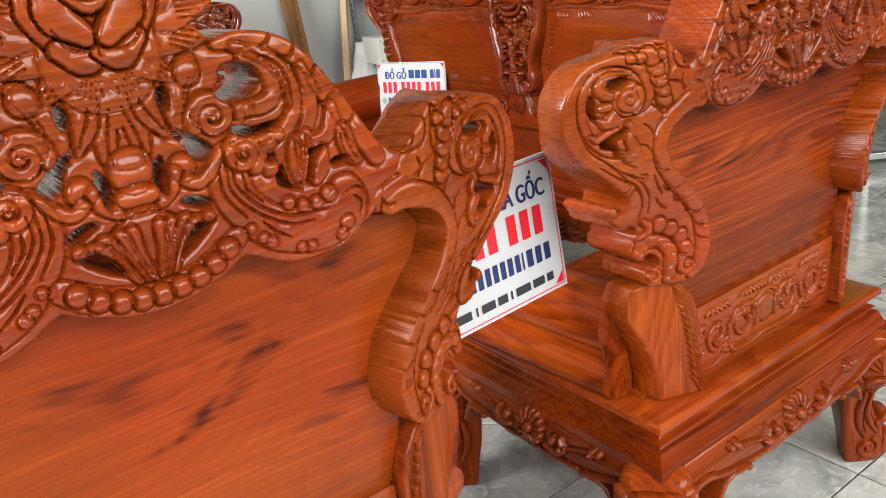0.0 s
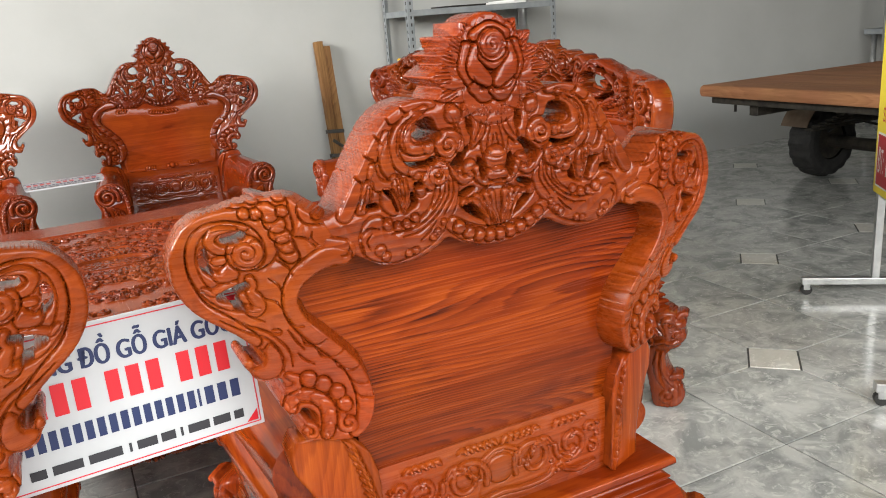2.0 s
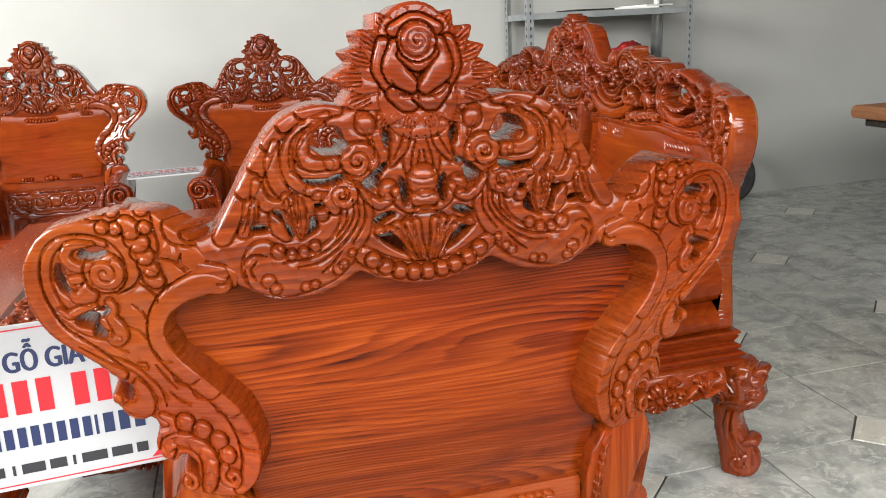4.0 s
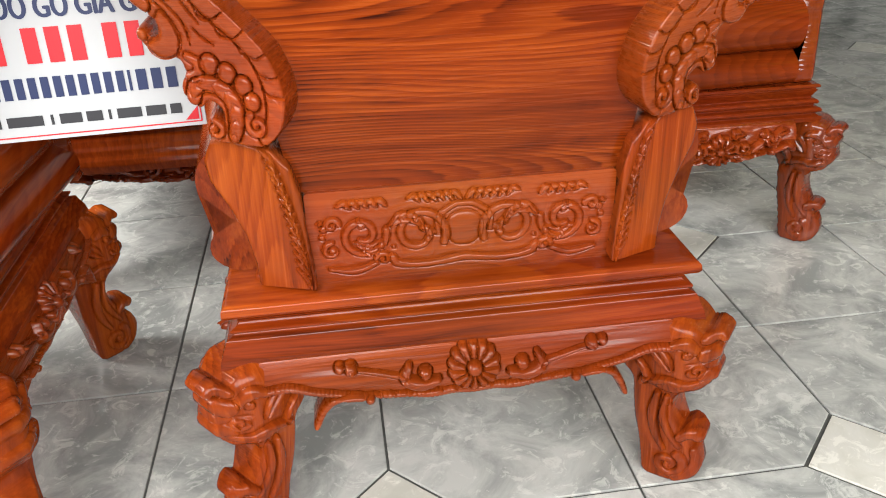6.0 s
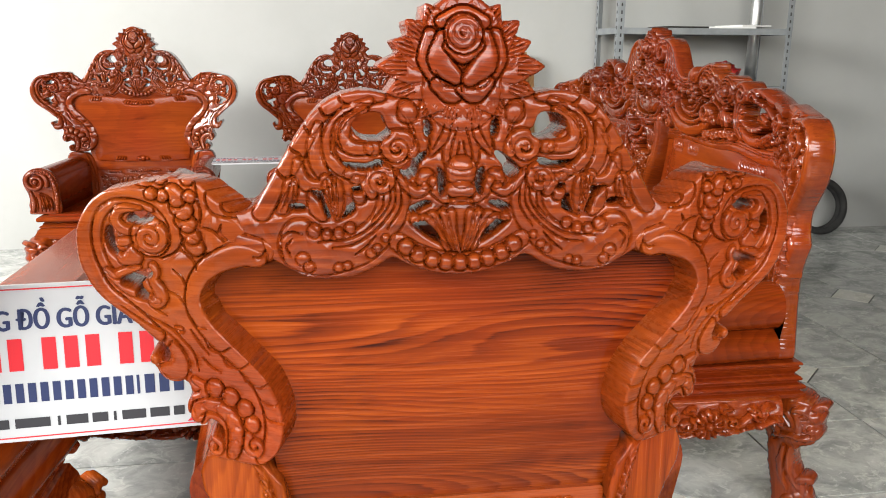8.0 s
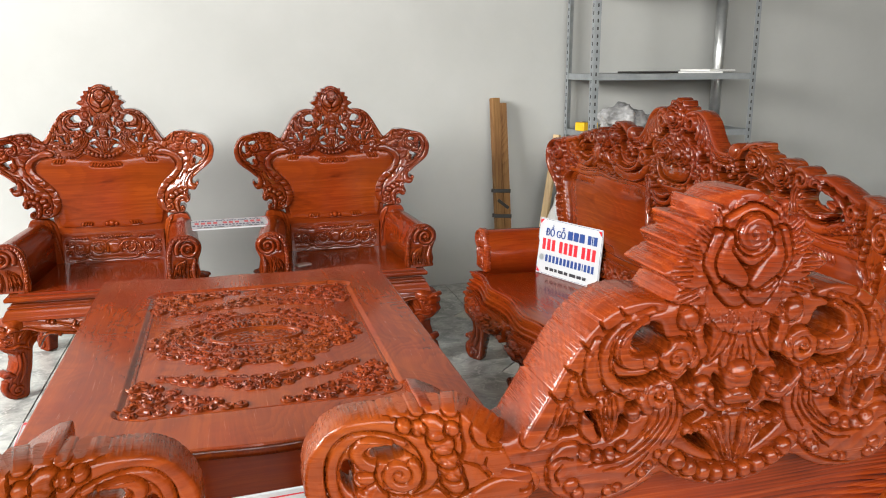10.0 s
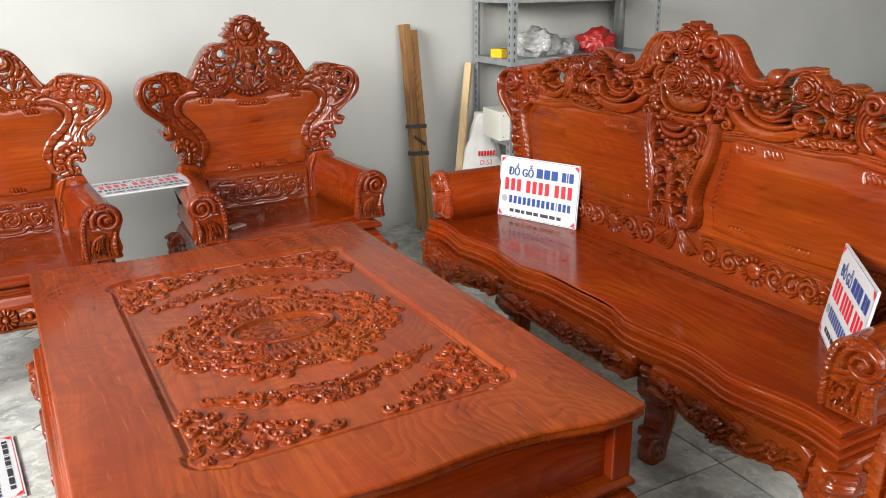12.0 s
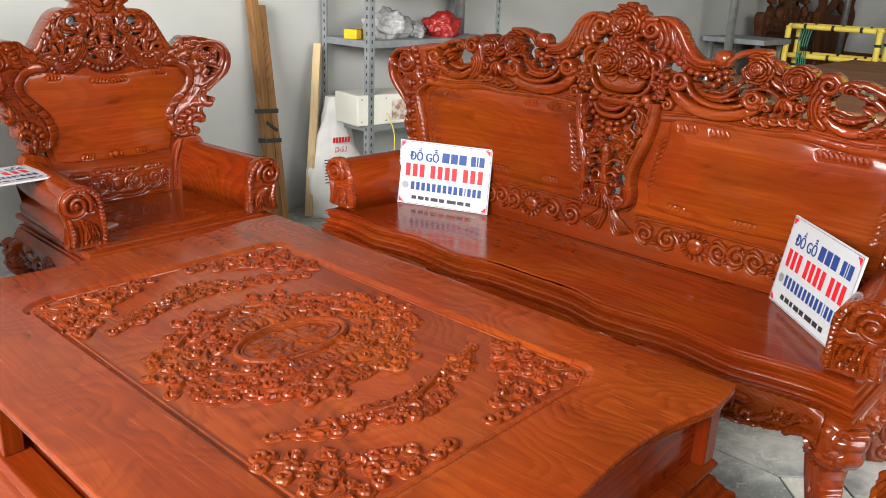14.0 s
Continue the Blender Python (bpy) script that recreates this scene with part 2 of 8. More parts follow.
# raw wood; the shade of the shop's far end is put into its colour
RAWRED = wood("raw_carved_wood", "z", (0.035, 0.012, 0.006), (0.080, 0.030, 0.013), (0.120, 0.050, 0.022), 0.6, 0.0)
RUBBER = mottled("tyre_rubber", (0.012, 0.012, 0.012), (0.03, 0.029, 0.027), 20, 0.8, bump=0.3)
IRON = mottled("oily_dark_iron", (0.025, 0.023, 0.02), (0.075, 0.065, 0.05), 14, 0.6, 0.5, 0.2)
RUST = mottled("dusty_mudguard", (0.10, 0.065, 0.04), (0.17, 0.12, 0.08), 10, 0.8)
YELLOW = mottled("yellow_banner", (0.78, 0.60, 0.03), (0.82, 0.66, 0.05), 3, 0.45, bump=0.02)
YTUBE = mottled("yellow_foam_wrap", (0.70, 0.52, 0.05), (0.80, 0.64, 0.12), 9, 0.7)
SACK = mottled("woven_white_sack", (0.60, 0.60, 0.58), (0.76, 0.76, 0.74), 5, 0.55, bump=0.35, bscale=260)
CREAMBOX = mottled("cream_sheet_metal", (0.66, 0.65, 0.58), (0.72, 0.71, 0.64), 4, 0.45)
TAPE = plain("black_strap", (0.02, 0.018, 0.016), 0.5)
YBOX = mottled("yellow_packet", (0.75, 0.42, 0.01), (0.85, 0.55, 0.03), 12, 0.4)
BAGC = mottled("clear_grey_plastic_bag", (0.22, 0.22, 0.22), (0.46, 0.46, 0.46), 14, 0.2, bump=0.6, bscale=60)
BAGR = mottled("red_plastic_bag", (0.22, 0.010, 0.010), (0.36, 0.025, 0.02), 14, 0.3, bump=0.6, bscale=60)
PAPER = plain("paper", (0.72, 0.72, 0.70), 0.6)
GREENW = plain("green_strap", (0.03, 0.17, 0.10), 0.6)
REDINK_PANEL = plain("red_banner_panel", (0.42, 0.015, 0.02), 0.45)
# near-black: shade of the rack's slots as colour, also screws and brake hose
BLUEY = plain("dark_gap", (0.03, 0.03, 0.03), 0.8)


# ---- building helpers ----
def part(name, data, material, parent=None, label=""):
    """One mesh object from a bmesh or a mesh, under a thing or a part."""
    if isinstance(data, bmesh.types.BMesh):
        me = bpy.data.meshes.new(name)
        data.to_mesh(me)
        data.free()
        data = me
    if not data.materials:
        data.materials.append(material)
    ob = new(name, data)
    if parent:
        ob.parent = parent
    if label:
        ob["label"] = label
    return ob


def thing(name, m, label, category, group="", kind=""):
    ob = new(name)
    ob.empty_display_size = 0.1
    ob.matrix_world = m
    return tagged(ob, label, category, group, kind)


def smooth(data, on=True):
    me = data.data if isinstance(data, bpy.types.Object) else data
    me.polygons.foreach_set("use_smooth", [on] * len(me.polygons))
    return data


def box_bm(x0, x1, y0, y1, z0, z1, bevel=0.0, bm=None, segments=2):
    own = bm is None
    bm = bmesh.new() if own else bm
    r = bmesh.ops.create_cube(bm, size=1)
    for v in r["verts"]:
        v.co = ((x0 + x1) / 2 + v.co.x * (x1 - x0), (y0 + y1) / 2 + v.co.y * (y1 - y0), (z0 + z1) / 2 + v.co.z * (z1 - z0))
    if bevel:
        es = list({e for v in r["verts"] for e in v.link_edges})
        bmesh.ops.bevel(bm, geom=es, offset=bevel, segments=segments, affect="EDGES", profile=0.5)
    return bm


def tube_bm(points, radius, sides=10, bm=None, cap=True):
    """A round bar along a line of points."""
    bm = bmesh.new() if bm is None else bm
    pts = [Vector(p) for p in points]
    rings = []
    for i, p in enumerate(pts):
        d = (pts[min(i + 1, len(pts) - 1)] - pts[max(i - 1, 0)]).normalized()
        q = d.to_track_quat("Z", "Y")
        r = radius[i] if isinstance(radius, (list, tuple)) else radius
        rings.append([bm.verts.new(p + q @ Vector((r * math.cos(a), r * math.sin(a), 0))) for a in np.linspace(0, 2 * math.pi, sides, endpoint=False)])
    for a, b in zip(rings, rings[1:]):
        for k in range(sides):
            f = bm.faces.new((a[k], a[(k + 1) % sides], b[(k + 1) % sides], b[k]))
            f.smooth = True
    if cap:
        bm.faces.new(rings[0][::-1])
        bm.faces.new(rings[-1])
    return bm


def prism_bm(profile, y0, y1, place, bm=None):
    """A closed outline drawn out between two stations; place(a, b, y) gives the point."""
    bm = bmesh.new() if bm is None else bm
    n = len(profile)
    ra = [bm.verts.new(place(a, b, y0)) for a, b in profile]
    rb = [bm.verts.new(place(a, b, y1)) for a, b in profile]
    for k in range(n):
        f = bm.faces.new((ra[k], ra[(k + 1) % n], rb[(k + 1) % n], rb[k]))
        f.smooth = True
    bm.faces.new([bm.verts.new(v.co) for v in ra[::-1]])
    bm.faces.new([bm.verts.new(v.co) for v in rb])
    return bm


def spline(pts, step=0.01, closed=False):
    """A smooth line through a few points."""
    p = [np.array(q, float) for q in pts]
    if closed:
        p = [p[-1], *p, p[0], p[1]]
    else:
        p = [2 * p[0] - p[1], *p, 2 * p[-1] - p[-2]]
    out = []
    for a, b, c, d in zip(p, p[1:], p[2:], p[3:]):
        n = max(2, int(np.linalg.norm(c - b) / step))
        for t in np.linspace(0, 1, n, endpoint=False):
            out.append(0.5 * (2 * b + (c - a) * t + (2 * a - 5 * b + 4 * c - d) * t * t + (3 * b - a - 3 * c + d) * t ** 3))
    if not closed:
        out.append(p[-2])
    return np.array(out)


def plan_loft(plan, profile, lid=True):
    """Mouldings: rings of a plan outline, pushed out by profile's first number at the height of its second."""
    P = np.array(plan, float)
    nx, pv = np.roll(P, -1, 0) - P, P - np.roll(P, 1, 0)
    na = np.stack([nx[:, 1], -nx[:, 0]], 1) / (np.linalg.norm(nx, axis=1)[:, None] + 1e-9)
    nb = np.stack([pv[:, 1], -pv[:, 0]], 1) / (np.linalg.norm(pv, axis=1)[:, None] + 1e-9)
    N = na + nb
    N = N / (np.sum(N * na, 1)[:, None] + 1e-9)
    bm = bmesh.new()
    rings = [[bm.verts.new((*(P[k] + N[k] * o), z)) for k in range(len(P))] for o, z in profile]
    n = len(P)
    for a, b in zip(rings, rings[1:]):
        for k in range(n):
            bm.faces.new((a[k], a[(k + 1) % n], b[(k + 1) % n], b[k]))
    if lid:
        bm.faces.new(rings[-1])
        bm.faces.new(rings[0][::-1])
    bmesh.ops.recalc_face_normals(bm, faces=bm.faces)
    return bm


def rounded_profile(pts, r=0.004):
    """Softens the corners of a moulding's profile."""
    out = [pts[0]]
    for a, b, c in zip(pts, pts[1:], pts[2:]):
        a, b, c = np.array(a), np.array(b), np.array(c)
        la, lc = np.linalg.norm(a - b), np.linalg.norm(c - b)
        k = min(r, la * 0.45, lc * 0.45)
        p, q = b + (a - b) / la * k, b + (c - b) / lc * k
        out += [tuple(p), tuple(0.25 * p + 0.5 * b + 0.25 * q), tuple(q)]
    return out + [pts[-1]]


def largest_piece(keep):
    """The greatest connected patch of a grid of cells."""
    lab = np.zeros(keep.shape, int)
    best, size, n = 0, 0, 0
    for i, j in zip(*np.nonzero(keep)):
        if lab[i, j]:
            continue
        n += 1
        todo, cnt = [(i, j)], 0
        lab[i, j] = n
        while todo:
            a, b = todo.pop()
            cnt += 1
            for p, q in ((a + 1, b), (a - 1, b), (a, b + 1), (a, b - 1)):
                if 0 <= p < keep.shape[0] and 0 <= q < keep.shape[1] and keep[p, q] and not lab[p, q]:
                    lab[p, q] = n
                    todo.append((p, q))
        if cnt > size:
            best, size = n, cnt
    return lab == best


# ---- carved relief: a grid of heights, cut to its outline, with thickness ----
def slim(me, share, free):
    """The same surface with fewer triangles where it is plain, its sawn edges untouched; creases of 48 degrees or more stay sharp."""
    tmp = bpy.data.objects.new("slim", me)
    scene.collection.objects.link(tmp)
    tmp.vertex_groups.new(name="inner").add(free, 1.0, "REPLACE")
    mod = tmp.modifiers.new("slim", "DECIMATE")
    mod.ratio, mod.vertex_group = share, "inner"
    out = bpy.data.meshes.new_from_object(tmp.evaluated_get(bpy.context.evaluated_depsgraph_get()))
    name = me.name
    bpy.data.objects.remove(tmp)
    bpy.data.meshes.remove(me)
    out.name = name
    out.polygons.foreach_set("use_smooth", np.ones(len(out.polygons), bool))
    out.set_sharp_from_angle(angle=radians(48))
    return out


class Carving:
    gain, cut, deep = 1.0, 1.6, 0.012

    def __init__(self, u0, u1, v0, v1, h):
        self.h, self.u0, self.v0 = h, u0, v0
        self.nu, self.nv = int(round((u1 - u0) / h)) + 1, int(round((v1 - v0) / h)) + 1
        self.U, self.V = np.meshgrid(u0 + h * np.arange(self.nu), v0 + h * np.arange(self.nv), indexing="ij")
        self.S, self.H, self.B = np.full(self.U.shape, -0.05), np.zeros(self.U.shape), np.zeros(self.U.shape)

    def field(self, pts, widths):
        """Nearness to a line of changing width: 1 on it, 0 at its edge, with the place along it and across it."""
        pts = np.array(pts, float)
        F, A, C, D = (np.full(self.U.shape, v) for v in (-9.0, 0.0, 0.0, -0.05))
        n = len(pts)
        ln = np.concatenate([[0], np.cumsum(np.linalg.norm(np.diff(pts, axis=0), axis=1))])
        ws = np.interp(np.linspace(0, 1, n), np.linspace(0, 1, len(widths)), widths)
        last = -1.0
        for k in range(n):
            w = max(ws[k], 0.0012)
            if k not in (0, n - 1) and ln[k] - last < 0.3 * w:
                continue
            last = ln[k]
            R = w * 1.5 + self.h
            i0, i1 = max(0, int((pts[k][0] - R - self.u0) / self.h)), min(self.nu, int((pts[k][0] + R - self.u0) / self.h) + 2)
            j0, j1 = max(0, int((pts[k][1] - R - self.v0) / self.h)), min(self.nv, int((pts[k][1] + R - self.v0) / self.h) + 2)
            if i0 >= i1 or j0 >= j1:
                continue
            s = (slice(i0, i1), slice(j0, j1))
            du, dv = self.U[s] - pts[k][0], self.V[s] - pts[k][1]
            d = np.hypot(du, dv)
            f = 1 - (d / w) ** 2
            t = pts[min(k + 1, n - 1)] - pts[max(k - 1, 0)]
            t = t / (np.linalg.norm(t) + 1e-9)
            better = f > F[s]
            F[s] = np.where(better, f, F[s])
            A[s] = np.where(better, ln[k] + du * t[0] + dv * t[1], A[s])
            C[s] = np.where(better, (du * -t[1] + dv * t[0]) / w, C[s])
            D[s] = np.maximum(D[s], w - d)
        return F, A, C, D

    def stroke(self, pts, widths, height, lift=None, solid=True, ribs=0.0, rib_depth=0.3, vein=False, smoothed=True, groove=0.002, flat=0.0):
        """Raises a rounded bar along a line. ribs: metres between cross ridges; vein: a leaf with a midrib."""
        height, groove = height * self.gain, groove * self.cut
        w = [widths] if isinstance(widths, (int, float)) else list(widths)
        w = w * 2 if len(w) == 1 else w
        line = spline(pts, min(0.004, 0.35 * max(min(w), 0.004))) if smoothed else pts
        F, A, C, D = self.field(line, w)
        if solid:
            self.S = np.maximum(self.S, D)
        on = F > 0
        base = self.B + np.clip(self.H - self.B, -0.001, 0.0035) if lift is None else self.B + lift
        dome = np.minimum(np.sqrt(np.clip(F, 0, 1)) / (flat or 0.92), 1)
        Hn = base + height * dome
        if ribs:
            Hn = Hn - height * rib_depth * (1 - np.abs(np.sin(math.pi * (A / ribs - 0.5 * np.abs(C))))) ** 2
        if vein:
            Hn = base + height * np.minimum(dome / 0.8, 1) * (0.72 + 0.28 * np.clip(np.abs(C) * 1.4, 0, 1)) - height * 0.55 * np.exp(-(C / 0.15) ** 2)
        if groove:
            gw = max(0.0019, 1.2 * self.h)
            cut = np.clip(1 - np.abs(D + 0.35 * gw) / gw, 0, 1)
            self.H = np.where(F <= 0, np.maximum(self.H - groove * cut, self.B - self.deep), self.H)
        self.H = np.where(on, np.maximum(self.H, Hn) if lift is not None else Hn, self.H)
        return self

    def blob(self, poly, height, r=0.006, lift=None, groove=0.003, solid=False, pillow=0.0):
        """Raises a closed shape with a flat top, rounded shoulders and a cut round its edge."""
        P = spline(poly, 0.004, True)
        D = self.inside(P)
        if solid:
            self.S = np.maximum(self.S, D)
        base = self.B + np.clip(self.H - self.B, -0.001, 0.004) if lift is None else self.B + lift
        k = np.clip(D / r, 0, 1)
        Hn = base + height * np.sqrt(1 - (1 - k) ** 2) + pillow * np.clip(D / 0.02, 0, 1)
        gw = max(0.0022, 1.1 * self.h)
        cut = np.clip(1 - np.abs(D + 0.4 * gw) / gw, 0, 1)
        self.H = np.where(D <= 0, np.maximum(self.H - 1.8 * groove * cut, self.B - self.deep), Hn)
        return self

    def engrave(self, pts, depth=0.0042, w=0.0017):
        """A thin cut, deepest in the middle of its length."""
        w = max(w, 0.95 * self.h)
        line = spline(pts, 0.0015)
        n = len(line)
        F, A, C, D = self.field(line, (0.55 * w, w, w, 0.55 * w))
        self.H = self.H - 1.7 * depth * np.clip(1.25 * (1 - np.sqrt(np.clip(1 - F, 0, 1))), 0, 1) * (F > 0)
        return self

    def bead(self, u, v, r, height=None, **k):
        return self.stroke([(u, v), (u, v + 0.0005)], r, height or 0.8 * r, smoothed=False, **k)

    def spiral(self, u, v, r, turns=1.6, start=0.0, way=1, w=None, height=0.008, **k):
        """A volute that winds in from its start angle (degrees) to its eye."""
        t = np.linspace(0, 1, 60)
        a = radians(start) + way * 2 * math.pi * turns * t
        rad = r * (1 - 0.86 * t)
        w = w or r * 0.30
        self.stroke(np.stack([u + rad * np.cos(a), v + rad * np.sin(a)], 1), (w, w * 0.8, w * 0.55), height, smoothed=False, **k)
        return self.bead(u, v, r * 0.24, height * 1.1, groove=0)

    def leaf(self, pts, width, height=0.008, **k):
        return self.stroke(pts, (width * 0.35, width, width * 0.85, width * 0.12), height, vein=True, **k)

    def rose(self, u, v, r, height=0.02, lift=0.004, seed=0):
        """Rings of cupped petals with curled lips, stepping up to a coiled heart."""
        U, V = self.U - u, self.V - v
        rr, th = np.hypot(U, V), np.arctan2(V, U)
        near = rr < 1.15 * r
        self.S = np.where(near, np.maximum(self.S, r * 0.96 - rr), self.S)
        gw = max(0.0022, 1.1 * self.h)
        for k, (n, q) in enumerate(((5, 1.0), (5, 0.80), (4, 0.60), (3, 0.42))):
            turn = 2 * math.pi * (seed + 0.43 * k) / n
            ph = np.abs((th - turn) * n / (2 * math.pi) % 1.0 - 0.5) * 2
            R = q * r * (1 - 0.16 * ph ** 4)
            x = rr / R
            seam = np.exp(-(((1 - ph) * math.pi / n * rr) / gw) ** 2) * (x > 0.45)
            top = lift + height * (0.22 + 0.20 * k) + height * 0.34 * np.clip(x, 0, 1) ** 3 - height * 0.22 * np.clip((x - 0.88) / 0.12, 0, 1) ** 2
            tilt = height * 0.12 * np.cos(th - turn - 1.0)
            rim = np.clip(1 - np.abs(rr - R - 0.4 * gw) / gw, 0, 1)
            self.H = np.where(near & (x >= 1), self.H - 0.22 * height * rim, self.H)
            cut = np.where(ph > 0.5, (1 - ph), 1.0)
            edge = np.exp(-((cut * 2 * math.pi / n * rr * 0.5) / gw) ** 2) * (x > 0.4)
            self.H = np.where(x < 1, top + tilt - 0.3 * height * edge, self.H)
        t = np.linspace(0, 1, 50)
        a = 40 * seed + 2 * math.pi * 1.9 * t
        rad = 0.32 * r * (1 - 0.9 * t)
        self.bead(u, v, 0.36 * r, 0.10 * height, lift=lift + 0.86 * height, groove=0.002, solid=False)
        return self.stroke(np.stack([u + rad * np.cos(a), v + rad * np.sin(a)], 1), (0.06 * r, 0.07 * r, 0.08 * r), height * 0.20, lift=lift + 0.94 * height, smoothed=False, solid=False, groove=0)

    def inside(self, poly):
        """Signed distance to a closed outline, positive inside."""
        P = np.array(poly, float)
        d = np.full(self.U.shape, 9.0)
        odd = np.zeros(self.U.shape, bool)
        i0, i1 = (int(np.clip((q - self.u0) / self.h, 0, self.nu)) for q in (P[:, 0].min() - 0.03, P[:, 0].max() + 0.035))
        j0, j1 = (int(np.clip((q - self.v0) / self.h, 0, self.nv)) for q in (P[:, 1].min() - 0.03, P[:, 1].max() + 0.035))
        if i1 <= i0 or j1 <= j0:
            return np.full(self.U.shape, -0.03)
        box = (slice(i0, i1), slice(j0, j1))
        U, V, d, odd = self.U[box], self.V[box], d[box], odd[box]
        for a, b in zip(P, np.roll(P, -1, 0)):
            e = b - a
            t = np.clip(((U - a[0]) * e[0] + (V - a[1]) * e[1]) / (e @ e + 1e-12), 0, 1)
            d = np.minimum(d, np.hypot(U - a[0] - t * e[0], V - a[1] - t * e[1]))
            cross = ((a[1] > V) != (b[1] > V)) & (U < (b[0] - a[0]) * (V - a[1]) / (b[1] - a[1] + 1e-12) + a[0])
            odd ^= cross
        out = np.full(self.U.shape, -0.03)
        out[box] = np.where(odd, d, -d)
        return out

    def plate(self, poly, height=0.0, step=0.008, closed_spline=True, ease=0.0):
        poly = spline(poly, step, True) if closed_spline else poly
        D = self.inside(poly)
        self.S = np.maximum(self.S, D)
        lift = height * np.clip(D / ease, 0, 1) ** 0.5 if ease else height
        self.H = np.where(D > 0, np.maximum(self.H, lift), self.H)
        return self

    def hole(self, pts, w, smoothed=True):
        w = [w] if isinstance(w, (int, float)) else list(w)
        w = w * 2 if len(w) == 1 else w
        F, A, C, D = self.field(spline(pts, 0.003) if smoothed else pts, w)
        self.S = np.where(D > -0.03, np.minimum(self.S, -D), self.S)
        return self

    def pierce(self, poly):
        P = np.array(poly, float)
        P = P.mean(0) + (1.16 if self.h < 0.0025 else 1.36) * (P - P.mean(0))
        self.S = np.minimum(self.S, -self.inside(spline(P, 0.003, True)))
        return self

    def scoop(self, pts, w, depth):
        w = [w] if isinstance(w, (int, float)) else list(w)
        w = w * 2 if len(w) == 1 else w
        F, A, C, D = self.field(spline(pts, 0.003), w)
        self.H = np.where(F > 0, self.H - depth * np.clip(F, 0, 1), self.H)
        return self

    def mirrored(self):
        """The whole from its half at u >= 0."""
        return self.like(*(np.concatenate([a[:0:-1], a], 0) for a in (self.S, self.H)), -(self.u0 + self.h * (self.nu - 1)), self.v0)

    def mirrored_v(self):
        """The whole from its half at v >= 0."""
        return self.like(*(np.concatenate([a[:, :0:-1], a], 1) for a in (self.S, self.H)), self.u0, -(self.v0 + self.h * (self.nv - 1)))

    def like(self, S, H, u0, v0):
        c = Carving(0, self.h, 0, self.h, self.h)
        c.u0, c.v0, c.S, c.H, c.B = u0, v0, S, H, np.zeros(S.shape)
        c.nu, c.nv = S.shape
        c.gain, c.cut, c.deep = self.gain, self.cut, self.deep
        c.U, c.V = np.meshgrid(u0 + self.h * np.arange(c.nu), v0 + self.h * np.arange(c.nv), indexing="ij")
        return c

    def mesh(self, name, place, thick, back="flat", edge=0.006, flip=False, stuff=None, share=0.30):
        """The solid: carved face, walls, and a flat or a carved back. place(u, v, out, thick) gives x, y, z."""
        S, h = self.S, self.h
        keep = (S[:-1, :-1] + S[1:, :-1] + S[1:, 1:] + S[:-1, 1:]) > 0
        if not stuff:
            keep = largest_piece(keep)
        e = np.clip(S, 0, edge)
        drop = edge - np.sqrt(np.maximum(edge ** 2 - (edge - e) ** 2, 0))
        H = self.H - drop
        cnt = np.zeros(S.shape, int)
        for a, b in ((0, 0), (1, 0), (1, 1), (0, 1)):
            cnt[a:a + keep.shape[0], b:b + keep.shape[1]] += keep
        used, rim = cnt > 0, (cnt > 0) & (cnt < 4)
        gu, gv = np.gradient(S, h)
        g2 = gu ** 2 + gv ** 2 + 0.05
        mu, mv = np.clip(-S * gu / g2, -0.7 * h, 0.7 * h), np.clip(-S * gv / g2, -0.7 * h, 0.7 * h)
        inner_u, inner_v = self.U > self.u0 + 0.5 * h, self.V > self.v0 + 0.5 * h
        U = self.U + np.where(rim & inner_u & (self.U < self.U.max() - 0.5 * h), mu, 0)
        V = self.V + np.where(rim & inner_v & (self.V < self.V.max() - 0.5 * h), mv, 0)
        idx = np.full(S.shape, -1)
        idx[used] = np.arange(used.sum())
        nf = int(used.sum())
        i, j = np.nonzero(keep)
        quad = np.stack([idx[i, j], idx[i + 1, j], idx[i + 1, j + 1], idx[i, j + 1]], 1)
        edges = []
        kp = np.pad(keep, 1)
        for di, dj, a, b in ((0, -1, (0, 0), (1, 0)), (1, 0, (1, 0), (1, 1)), (0, 1, (1, 1), (0, 1)), (-1, 0, (0, 1), (0, 0))):
            o = keep & ~kp[1 + di:1 + di + keep.shape[0], 1 + dj:1 + dj + keep.shape[1]]
            p, q = np.nonzero(o)
            edges.append(np.stack([idx[p + a[0], q + a[1]], idx[p + b[0], q + b[1]]], 1))
        E = np.concatenate(edges)
        # run the sawn outline smooth
        uv = np.stack([U[used], V[used]], 1)
        num = np.bincount(E.ravel(), minlength=nf)
        for _ in range(14):
            mean = np.stack([np.bincount(E[:, 0], uv[E[:, 1], k], nf) + np.bincount(E[:, 1], uv[E[:, 0], k], nf) for k in (0, 1)], 1)
            uv = np.where((num == 2)[:, None], 0.5 * uv + 0.5 * mean / np.maximum(num, 1)[:, None], uv)
        front = np.stack(place(uv[:, 0], uv[:, 1], H[used], 0.0), 1)
        hb = H[used] if back == "relief" else -drop[used]
        rear = np.stack(place(uv[:, 0], uv[:, 1], -hb, thick), 1)
        verts = np.concatenate([front, rear])
        walls = np.stack([E[:, 1], E[:, 0], E[:, 0] + nf, E[:, 1] + nf], 1)
        faces = np.concatenate([quad, walls] if back == "none" else [quad, quad[:, ::-1] + nf, walls])
        if flip:
            faces = faces[:, ::-1]
        me = bpy.data.meshes.new(name)
        me.vertices.add(len(verts))
        me.vertices.foreach_set("co", verts.astype(np.float32).ravel())
        me.loops.add(4 * len(faces))
